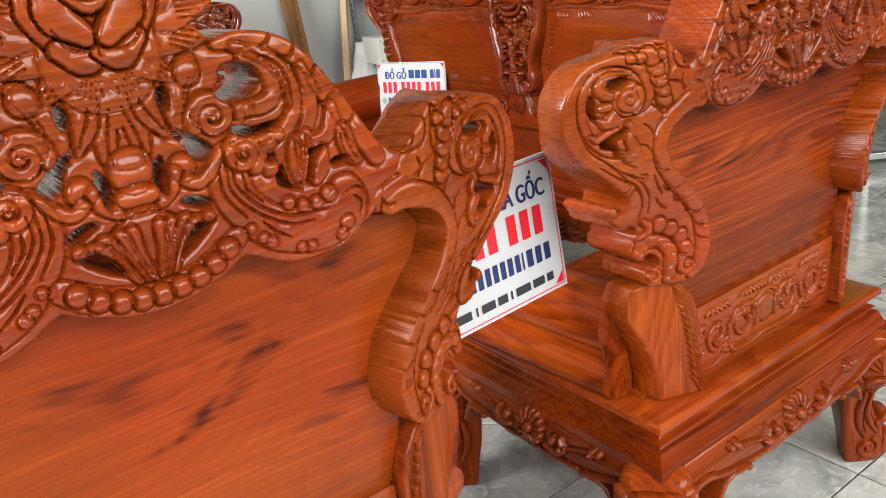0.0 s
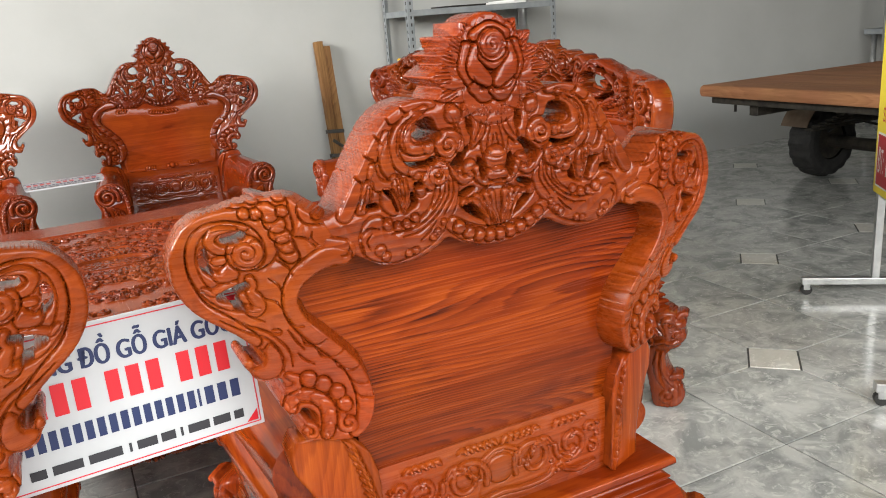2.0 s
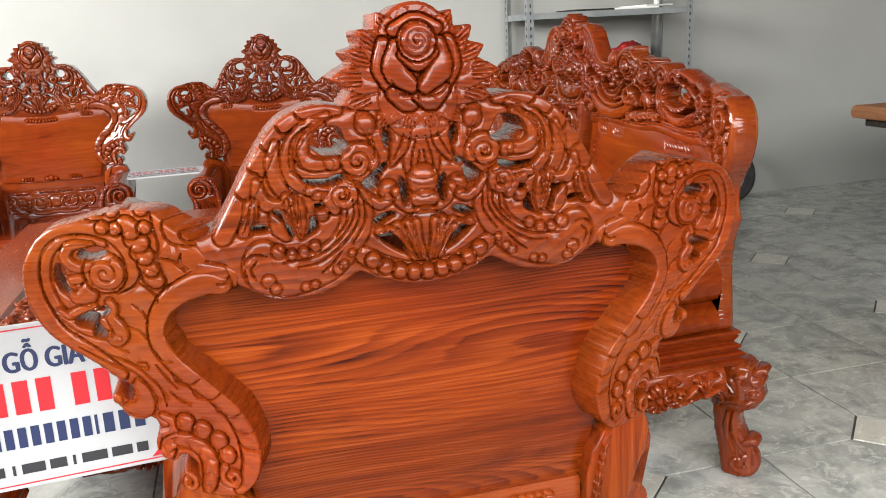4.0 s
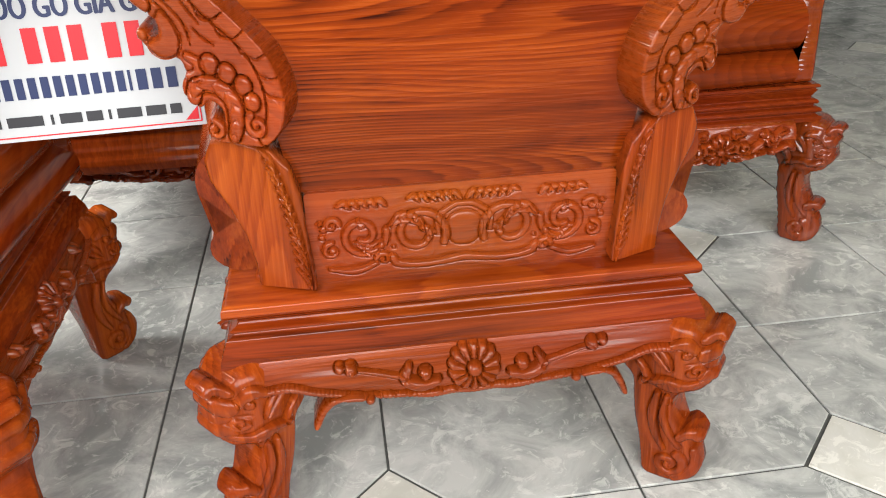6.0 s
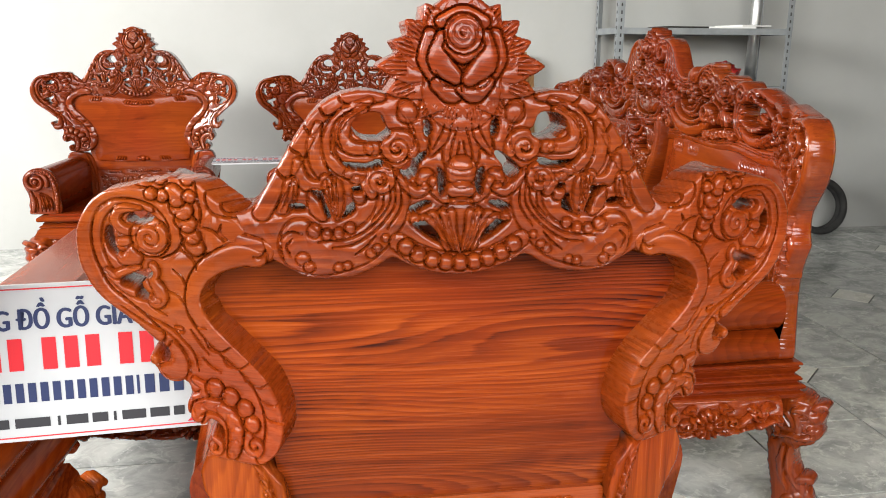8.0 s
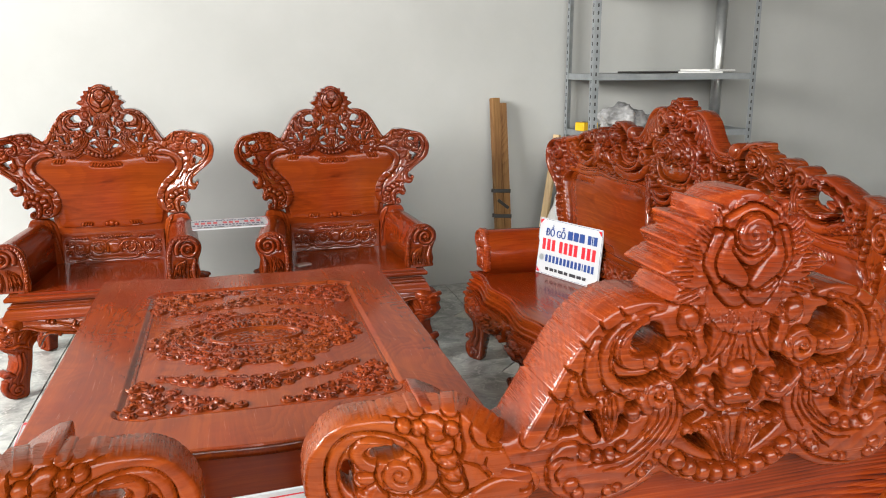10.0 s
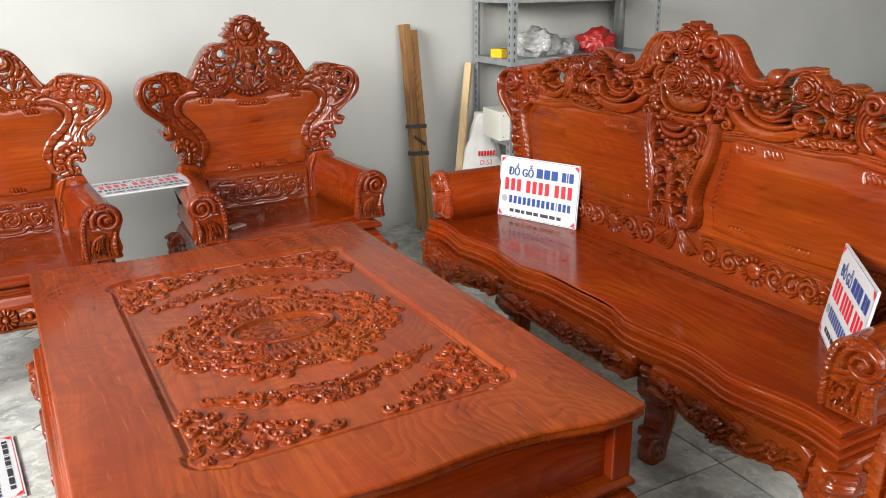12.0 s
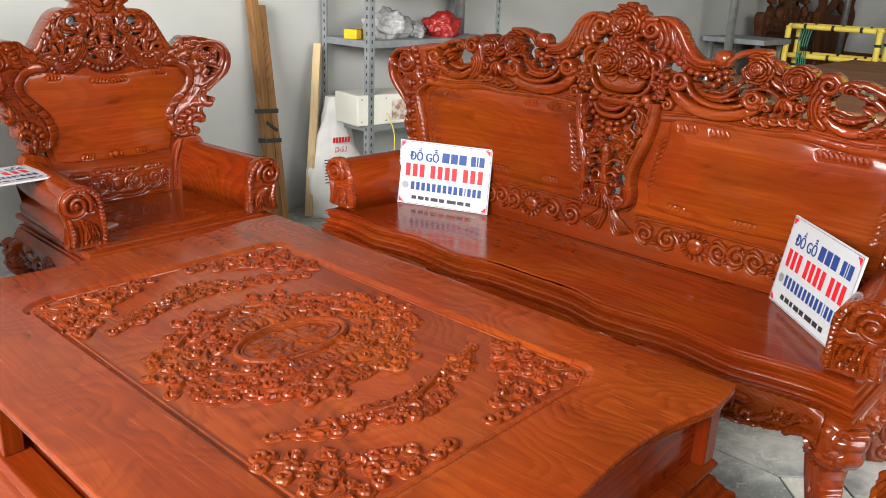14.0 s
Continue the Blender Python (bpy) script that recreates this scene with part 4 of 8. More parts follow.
    # leaves beside the beads
    for a in ([(0.300, 0.976), (0.299, 0.958), (0.296, 0.940), (0.300, 0.922), (0.294, 0.905), (0.292, 0.889)], [(0.287, 0.972), (0.290, 0.958), (0.286, 0.946), (0.277, 0.939), (0.258, 0.936)], [(0.259, 0.948), (0.264, 0.957), (0.272, 0.953), (0.271, 0.945), (0.262, 0.941), (0.243, 0.944)],
              [(0.297, 0.926), (0.282, 0.921), (0.272, 0.909)], [(0.274, 0.929), (0.276, 0.919), (0.268, 0.911)], [(0.248, 0.929), (0.246, 0.919), (0.258, 0.911)]):
        c.engrave(a, 0.006, 0.0021)
    # smooth inner band: rolled end above, overlapping scales below
    c.stroke([(0.236, 0.888), (0.252, 0.893), (0.272, 0.888), (0.292, 0.876), (0.306, 0.858), (0.311, 0.838), (0.306, 0.815), (0.288, 0.792), (0.262, 0.770), (0.240, 0.746), (0.228, 0.718), (0.226, 0.690), (0.232, 0.668), (0.244, 0.654)],
             (0.011, 0.0145, 0.0135, 0.0115, 0.010, 0.010, 0.0105, 0.012, 0.0125, 0.0125, 0.0125, 0.0115, 0.010, 0.007), 0.004, flat=0.75, groove=0.004, solid=False)
    for a in ([(0.241, 0.903), (0.231, 0.902), (0.227, 0.896), (0.233, 0.890), (0.240, 0.891)], [(0.302, 0.790), (0.298, 0.779), (0.286, 0.776), (0.272, 0.784)], [(0.284, 0.772), (0.278, 0.760), (0.264, 0.758), (0.252, 0.766)], [(0.262, 0.752), (0.256, 0.742), (0.242, 0.738), (0.230, 0.744)],
              [(0.246, 0.728), (0.238, 0.720), (0.226, 0.718), (0.216, 0.722)], [(0.240, 0.706), (0.231, 0.700), (0.216, 0.698)], [(0.316, 0.818), (0.311, 0.806), (0.299, 0.804)]):
        c.engrave(a, 0.005, 0.002)
    # feathers down the middle
    for a in ([(0.334, 0.874), (0.323, 0.864), (0.319, 0.850)], [(0.322, 0.898), (0.309, 0.887), (0.305, 0.876)], [(0.342, 0.848), (0.329, 0.842), (0.323, 0.832)], [(0.353, 0.805), (0.340, 0.799), (0.328, 0.796), (0.328, 0.802), (0.337, 0.803)], [(0.362, 0.826), (0.353, 0.820), (0.345, 0.816)],
              [(0.399, 0.826), (0.380, 0.812), (0.362, 0.800), (0.345, 0.792), (0.332, 0.777), (0.325, 0.759), (0.327, 0.745)], [(0.385, 0.828), (0.364, 0.812), (0.345, 0.802), (0.329, 0.787), (0.318, 0.771), (0.315, 0.750)], [(0.318, 0.800), (0.310, 0.786), (0.300, 0.772)], [(0.308, 0.768), (0.300, 0.758), (0.288, 0.750)]):
        c.engrave(a, 0.005, 0.002)
    # lobe of the outer edge
    c.blob([(0.349, 0.775), (0.341, 0.784), (0.332, 0.772), (0.328, 0.756), (0.333, 0.741), (0.346, 0.736), (0.358, 0.738), (0.366, 0.748), (0.360, 0.753), (0.351, 0.755), (0.347, 0.764)], 0.005, 0.012, groove=0.004)
    c.bead(0.370, 0.759, 0.0062, 0.005, solid=False)
    c.stroke([(0.322, 0.738), (0.311, 0.731), (0.313, 0.720), (0.324, 0.716)], (0.004, 0.0055, 0.006, 0.005), 0.006, solid=False)
    for a, b, r in ((0.297, 0.730, 0.0105), (0.279, 0.721, 0.0105), (0.262, 0.709, 0.0100), (0.254, 0.692, 0.0092)):
        c.bead(a, b, r, 0.008, solid=False, groove=0.004)
    c.spiral(0.252, 0.668, 0.0125, 1.3, 60, -1, 0.0045, 0.007, solid=False)
    # feathered tube under the berries, with its two curls
    c.stroke([(0.324, 0.694), (0.318, 0.706), (0.302, 0.709), (0.285, 0.702), (0.276, 0.688), (0.276, 0.670), (0.281, 0.655)], (0.008, 0.009, 0.0085, 0.009, 0.0095, 0.009, 0.007), 0.007, ribs=0.016, rib_depth=0.55, groove=0.004, solid=False)
    c.engrave([(0.318, 0.696), (0.310, 0.702), (0.300, 0.702), (0.290, 0.694)], 0.004)
    c.spiral(0.303, 0.661, 0.0098, 1.2, 90, 1, 0.004, 0.007)
    # openings
    c.pierce([(0.383, 0.930), (0.379, 0.937), (0.365, 0.941), (0.353, 0.935), (0.360, 0.928), (0.374, 0.926)])
    c.pierce([(0.409, 0.919), (0.404, 0.921), (0.400, 0.914), (0.401, 0.901), (0.397, 0.893), (0.401, 0.888), (0.408, 0.894), (0.412, 0.906)])
    c.pierce([(0.361, 0.871), (0.361, 0.862), (0.373, 0.855), (0.366, 0.842), (0.369, 0.836), (0.380, 0.838), (0.380, 0.847), (0.393, 0.851), (0.396, 0.858), (0.380, 0.865)])
    return c


def wing_place(sign=1, top=0.86):
    """The side frames are splayed: their inner edge stands at the rear, their outer edge runs forwards."""
    def place(u, v, out, thick):
        z = np.where(v < 0.80, 0.80 - (0.80 - v) * 1.17, v)
        inner = np.interp(v, [0.64, 0.71, 0.75, 0.79, 0.83, 0.87, 1.0], [0.215, 0.218, 0.236, 0.272, 0.288, 0.285, 0.283])
        slope = np.interp(v, [0.70, 0.88], [0.40, 0.33])
        y = -0.001 + slope * np.maximum(u - inner, 0) - 0.68 * out + np.interp(v, [0.78, 0.88], [0.86, top]) * thick
        return sign * (u - 0.22 * thick * np.clip(1 - (u - inner) / 0.05, 0, 1)), y, z
    return place


def post_place(sign=1):
    """The posts stand under the side frames and are splayed like them."""
    def place(u, v, out, thick):
        return sign * u, 0.016 + 0.37 * (u - 0.205) - out + thick, v - 0.021
    return place


def chair_post(h):
    c = Carving(0.195, 0.360, 0.425, 0.645, h)
    c.plate([(0.318, 0.634), (0.330, 0.607), (0.326, 0.580), (0.308, 0.548), (0.290, 0.505), (0.282, 0.465), (0.281, 0.426), (0.203, 0.426), (0.206, 0.470), (0.210, 0.520), (0.212, 0.570), (0.222, 0.605), (0.244, 0.628), (0.290, 0.640)], 0.0, closed_spline=False)
    c.S = np.where(c.V < 0.430, np.minimum(c.S, c.V - 0.4295), c.S)
    c.gain, c.cut = 1.1, 0.9
    for k in range(14):
        t = k / 13
        a, b = 0.246 - 0.030 * t - 0.006 * math.sin(math.pi * t), 0.618 - 0.168 * t
        c.stroke([(a + 0.011, b + 0.011), (a + 0.003, b + 0.002), (a - 0.004, b - 0.012), (a - 0.005, b - 0.022)], (0.0014, 0.0040, 0.0038, 0.0012), 0.0030, flat=0.8)
    return c


def scroll_band(c, u0, u1, vm, r, height=0.006, beads=True, solid=False, rnd=None):
    """Runs of volutes with leaves between them, along u."""
    n = max(1, int(round(abs(u1 - u0) / (2.1 * r))))
    for k in range(n):
        u = u0 + (u1 - u0) * (k + 0.5) / n
        up = 1 if k % 2 else -1
        c.spiral(u, vm, r, 1.5, 90 * up, up, r * 0.26, height, solid=solid)
        s = (u1 - u0) / n * 0.5
        c.stroke([(u - s * 0.9, vm - up * r * 0.9), (u - s * 0.3, vm - up * r * 1.15), (u + s * 0.5, vm - up * r * 0.8)], (r * 0.08, r * 0.2, r * 0.1), height, solid=solid)
        c.leaf([(u + s * 0.45, vm + up * r * 0.9), (u + s * 0.9, vm + up * r * 0.5), (u + s * 1.1, vm - up * r * 0.1)], r * 0.28, height, solid=solid)
        if beads:
            c.bead(u + s, vm + up * r * 0.75, r * 0.2, height, solid=solid)
    return c


def low_panel(h, half, z0, z1):
    """Relief of the low panel: a round boss, rings and volutes with curling leaves, feather rows above."""
    zc = 0.5 * (z0 + z1)
    c = Carving(0, half, z0, z1, h)
    c.S[:] = 0.02
    c.bead(0.0, zc, 0.026, 0.007)
    c.stroke([(0.036, zc - 0.004), (0.034, zc + 0.020), (0.012, zc + 0.036), (0.0, zc + 0.037)], 0.004, 0.005)
    c.stroke(spiral_line(0.062, zc - 0.002, 0.038, 1.25, 205, -1, 0.75), (0.0055, 0.005, 0.004), 0.007, smoothed=False)
    c.stroke(spiral_line(0.138, zc + 0.002, 0.033, 1.35, 170, 1, 0.75), (0.005, 0.005, 0.004), 0.007, smoothed=False)
    c.leaf([(0.10, zc + 0.012), (0.084, zc + 0.024), (0.062, zc + 0.016), (0.056, zc)], 0.008, 0.007)
    c.leaf([(0.112, zc - 0.010), (0.130, zc - 0.018), (0.150, zc - 0.008)], 0.007, 0.006)
    c.spiral(0.112, zc - 0.036, 0.010, 1.2, 0, 1, 0.004, 0.006)
    c.spiral(0.178, zc + 0.020, 0.010, 1.2, 180, -1, 0.004, 0.006)
    c.spiral(0.180, zc - 0.018, 0.012, 1.2, 90, -1, 0.004, 0.006)
    c.stroke([(0.0, zc - 0.044), (0.05, zc - 0.050), (0.09, zc - 0.046), (0.10, zc - 0.036)], (0.006, 0.005, 0.005, 0.006), 0.006)
    c.stroke([(0.122, zc - 0.042), (0.150, zc - 0.052), (0.184, zc - 0.046)], (0.004, 0.005, 0.003), 0.006)
    for k in range(6):
        c.stroke([(0.004 + 0.011 * k, zc + 0.044), (0.012 + 0.011 * k, zc + 0.053), (0.020 + 0.011 * k, zc + 0.050)], (0.002, 0.0045, 0.002), 0.006)
    for k in range(5):
        c.stroke([(0.104 + 0.012 * k, zc + 0.042), (0.112 + 0.012 * k, zc + 0.050), (0.121 + 0.012 * k, zc + 0.046)], (0.002, 0.0045, 0.002), 0.006)
    rs = random.Random(5)
    for k in range(16):
        c.bead(rs.uniform(0.04, half - 0.012), zc + rs.uniform(-0.03, 0.03), rs.uniform(0.0025, 0.005), 0.004)
    return c.mirrored()


def apron(h, half, z0, z1, drop=0.03, swag=2):
    """A skirt board with a scalloped lower edge, a flower in the middle and volutes."""
    c = Carving(0, half, z0 - (0.046 if swag == 1 else 0.014), z1, h)
    low = [(0.0, z0), (0.03, z0 + 0.002), (0.06, z0 - 0.001), (0.34 * half, z0 + 0.004), (0.52 * half, z0 + 0.010), (0.66 * half, z0 + 0.020), (0.76 * half, z0 + drop * 0.9), (0.88 * half, z0 + drop * 1.25), (half + 0.01, z0 + drop * 1.1)]
    line = spline(low, 0.006)
    c.plate(np.concatenate([[( -0.02, z0)], line, [(half + 0.02, z1 + 0.02), (-0.02, z1 + 0.02)]]), 0.0, closed_spline=False)
    belly = np.clip((c.V - z0) / (z1 - z0), 0, 1)
    c.B = 0.016 * np.sin(np.pi * np.clip((1 - belly) * 0.8, 0, 1))
    c.gain, c.cut, c.deep = 1.25, 2.6, 0.014
    c.H = c.B.copy()
    c.stroke(line, (0.007, 0.006, 0.005, 0.006), 0.006, smoothed=False, solid=True)
    if swag == 1:
        c.bead(0.0, z0 + 0.041, 0.0120, 0.013)
        for k in range(8):
            a = radians(-90 + 180 * k / 7)
            c.stroke([(0.016 * math.cos(a), z0 + 0.041 + 0.016 * math.sin(a)), (0.030 * math.cos(a), z0 + 0.041 + 0.030 * math.sin(a))], (0.0040, 0.0072), 0.009)
        c.stroke([(0.18 * half, z0 + 0.028), (0.26 * half, z0 + 0.022), (0.33 * half, z0 + 0.034), (0.31 * half, z0 + 0.052)], (0.006, 0.011, 0.009, 0.004), 0.010)
        c.bead(0.235 * half, z0 + 0.040, 0.0095, 0.010)
        c.stroke([(0.34 * half, z0 + 0.036), (0.46 * half, z0 + 0.046), (0.58 * half, z0 + 0.054)], (0.004, 0.003, 0.002), 0.004)
        c.bead(0.585 * half, z0 + 0.056, 0.0088, 0.010)
        c.bead(0.635 * half, z0 + 0.058, 0.0068, 0.008)
        for k in range(7):
            u = (0.08 + 0.075 * k) * half
            c.engrave([(u, z0 + 0.004 + 0.010 * (k / 6) ** 2), (u + 0.008, z0 + 0.011 + 0.010 * (k / 6) ** 2)], 0.0035, 0.002)
        # thin scroll that leaves the edge and bends down to the leg
        c.stroke([(0.50 * half, z0 + 0.004), (0.53 * half, z0 + 0.010), (0.59 * half, z0 + 0.013), (0.66 * half, z0 + 0.009), (0.725 * half, z0 - 0.008), (0.77 * half, z0 - 0.036)], (0.006, 0.005, 0.0055, 0.006, 0.006, 0.005), 0.008)
        c.bead(0.505 * half, z0 + 0.004, 0.0075, 0.009)
        return c.mirrored()
    c.bead(0.0, z0 + 0.026, 0.012, 0.012)
    for k in range(7):
        a = radians(-90 + 180 * k / 6)
        c.stroke([(0.015 * math.cos(a), z0 + 0.026 + 0.015 * math.sin(a)), (0.030 * math.cos(a), z0 + 0.026 + 0.030 * math.sin(a))], (0.004, 0.007), 0.010)
    c.spiral(0.30 * half, z0 + 0.030, 0.019, 1.3, 150, 1, 0.0065, 0.009)
    c.stroke([(0.30 * half + 0.014, z0 + 0.020), (0.42 * half, z0 + 0.024), (0.52 * half, z0 + 0.040), (0.60 * half, z0 + 0.052)], (0.005, 0.008, 0.006, 0.003), 0.009)
    c.spiral(0.66 * half, z0 + 0.046, 0.017, 1.3, 20, -1, 0.006, 0.009)
    c.leaf([(0.70 * half, z0 + 0.040), (0.78 * half, z0 + 0.060), (0.90 * half, z0 + 0.062)], 0.009, 0.008)
    c.leaf([(0.10 * half + 0.02, z0 + 0.050), (0.20 * half, z0 + 0.064), (0.34 * half, z0 + 0.058)], 0.008, 0.007)
    c.bead(0.575 * half, z0 + 0.058, 0.0075, 0.009)
    c.bead(0.62 * half, z0 + 0.060, 0.006, 0.007)
    c.leaf([(0.16 * half, z0 + 0.014), (0.36 * half, z0 + 0.006), (0.56 * half, z0 + 0.020)], 0.007, 0.006)
    c.stroke([(0.70 * half, z0 + drop * 0.6), (0.74 * half, z0 + drop * 0.9), (0.88 * half, z0 + drop * 1.2), (0.97 * half, z0 + drop * 0.8)], (0.010, 0.007, 0.007, 0.008), 0.009)
    return c.mirrored()


def beast_leg(h, top):
    """A leg carved as a beast's head over a shank and a coiled foot, seen from its side. u runs outwards."""
    k = top / 0.345
    c = Carving(-0.075, 0.085, 0.0, top, h)
    c.plate([(-0.062, 0.345 * k), (0.000, 0.346 * k), (0.030, 0.338 * k), (0.052, 0.318 * k), (0.066, 0.288 * k), (0.070, 0.258 * k), (0.062, 0.228 * k), (0.050, 0.214 * k), (0.030, 0.206 * k), (0.018, 0.190 * k),
             (0.016, 0.165 * k), (0.024, 0.140 * k), (0.034, 0.120 * k), (0.046, 0.098 * k), (0.060, 0.060), (0.058, 0.030), (0.040, 0.006), (0.0, 0.001), (-0.020, 0.006), (-0.026, 0.040), (-0.032, 0.080), (-0.040, 0.130 * k), (-0.044, 0.180 * k), (-0.048, 0.215 * k), (-0.070, 0.250 * k)], 0.0, ease=0)
    c.S = np.where(c.V > top - 0.004, np.minimum(c.S, top - 0.0005 - c.V + 0.002), c.S)
    c.B = 0.014 * np.clip(1 - ((c.U - 0.012) / 0.058) ** 2 - ((c.V - 0.275 * k) / 0.062) ** 2, 0, 1) ** 0.5
    c.H = c.B.copy()
    # brow, eye, snout, jaw, mane
    c.stroke([(0.010, 0.306 * k), (0.028, 0.312 * k), (0.044, 0.298 * k)], (0.005, 0.009, 0.006), 0.008)
    c.bead(0.034, 0.292 * k, 0.007, 0.006)
    c.bead(0.060, 0.292 * k, 0.014, 0.012)
    c.bead(0.062, 0.250 * k, 0.013, 0.011)
    c.stroke([(0.056, 0.318 * k), (0.066, 0.326 * k), (0.073, 0.321 * k)], (0.010, 0.009, 0.008), 0.010)
    c.spiral(0.048, 0.262 * k, 0.010, 1.2, 200, 1, 0.004, 0.006)
    c.stroke([(0.060, 0.236 * k), (0.036, 0.232 * k), (0.012, 0.240 * k), (-0.020, 0.226 * k)], (0.007, 0.006, 0.006, 0.008), 0.008)
    c.stroke([(-0.066, 0.268 * k), (-0.040, 0.262 * k), (-0.022, 0.240 * k), (-0.030, 0.216 * k)], (0.006, 0.007, 0.007, 0.006), 0.009)
    c.leaf([(-0.020, 0.300 * k), (0.000, 0.280 * k), (0.016, 0.262 * k)], 0.012, 0.007)
    c.scoop([(0.052, 0.276 * k), (0.034, 0.272 * k)], 0.004, 0.006)
    # shank leaf and coiled foot
    c.stroke([(-0.004, 0.200 * k), (-0.010, 0.150 * k), (-0.004, 0.100), (0.010, 0.070)], (0.005, 0.008, 0.007, 0.004), 0.008)
    c.stroke([(0.010, 0.198 * k), (0.006, 0.150 * k), (0.016, 0.110), (0.034, 0.080)], (0.004, 0.006, 0.006, 0.004), 0.006)
    c.spiral(0.020, 0.040, 0.025, 1.5, 60, -1, 0.008, 0.010)
    c.stroke([(0.036, 0.102), (0.050, 0.112), (0.060, 0.106)], (0.009, 0.011, 0.010), 0.010)
    c.stroke([(0.056, 0.076), (0.062, 0.050), (0.052, 0.024), (0.034, 0.012)], (0.006, 0.009, 0.010, 0.008), 0.010)
    c.S = np.where(c.V < 0.003, np.minimum(c.S, c.V - 0.0002), c.S)
    return c


def leg_at(parent, me, mat, x, y, turn, outward=1):
    ob = part("leg", me, mat, parent)
    ob.matrix_local = pose(x, y, 0, 0, 0, turn)
    return ob


def leg_place(thick):
    """u along local x, the plate centred on the local y axis, swelling with its relief."""
    def place(u, v, out, t):
        k = np.clip((v - 0.02) / 0.19, 0, 1)
        k = (0.54 + 0.46 * k * k * (3 - 2 * k)) * (1 - 0.5 * np.clip((u - 0.020) / 0.050, 0, 1) ** 1.3)
        return u, ((t - thick / 2) - out) * k, v
    return place


def arm_profile():
    """Section of an arm: rolled top, waist, rolled foot; a runs outwards from the inner face."""
    a = [(0.0, 0.404), (0.0, 0.553)]
    a += [(0.058 + 0.058 * math.cos(t), 0.539 + 0.058 * math.sin(t)) for t in np.linspace(math.pi * 0.92, -0.42 * math.pi, 16)]
    a += [(0.070, 0.487), (0.076, 0.483)]
    a += [(0.062 + 0.050 * math.cos(t), 0.442 + 0.038 * math.sin(t)) for t in np.linspace(0.9, -1.35, 9)]
    return a


def arm_end(h, top=0.620):
    """The carved front of an arm: a volute over a drooping leaf."""
    c = Carving(-0.020, 0.140, 0.428, 0.632, h)
    c.plate([(-0.008, 0.430), (-0.012, 0.500), (-0.010, 0.565), (0.008, 0.604), (0.044, 0.624), (0.086, 0.620), (0.118, 0.594), (0.124, 0.562), (0.114, 0.534), (0.106, 0.512), (0.104, 0.480), (0.106, 0.450), (0.104, 0.430)], 0.0)
    c.S = np.where(c.V < 0.432, np.minimum(c.S, c.V - 0.430), c.S)
    c.spiral(0.074, 0.568, 0.046, 1.9, 200, -1, 0.010, 0.012)
    c.stroke([(-0.002, 0.440), (-0.004, 0.510), (0.006, 0.572), (0.030, 0.606), (0.072, 0.614)], (0.007, 0.009, 0.009, 0.008, 0.006), 0.009, ribs=0.013, rib_depth=0.6)
    for k in range(4):
        c.leaf([(0.060 - 0.008 * k, 0.520 - 0.004 * k), (0.046 - 0.006 * k, 0.488), (0.058 - 0.014 * k, 0.450)], 0.011, 0.010)
    c.stroke([(0.096, 0.524), (0.088, 0.480), (0.092, 0.446)], (0.006, 0.011, 0.007), 0.009, ribs=0.012)
    for k in range(5):
        c.engrave([(0.020 + 0.014 * k, 0.505), (0.012 + 0.015 * k, 0.470), (0.018 + 0.014 * k, 0.440)], 0.005, 0.002)
    return c


def rect_plan(x0, x1, y0, y1):
    return [(x0, y0), (x1, y0), (x1, y1), (x0, y1)]


BASE_PROFILE = rounded_profile([(0.012, 0.312), (0.025, 0.314), (0.022, 0.328), (0.015, 0.344), (0.012, 0.352), (0.004, 0.355), (0.002, 0.358), (0.007, 0.360), (0.007, 0.364), (-0.003, 0.367), (-0.006, 0.371), (-0.003, 0.374), (-0.010, 0.377), (-0.010, 0.381), (0.010, 0.3845), (0.014, 0.390), (0.013, 0.3995), (0.008, 0.4042), (-0.03, 0.406)], 0.0013)
CHAIR_T = 0.078


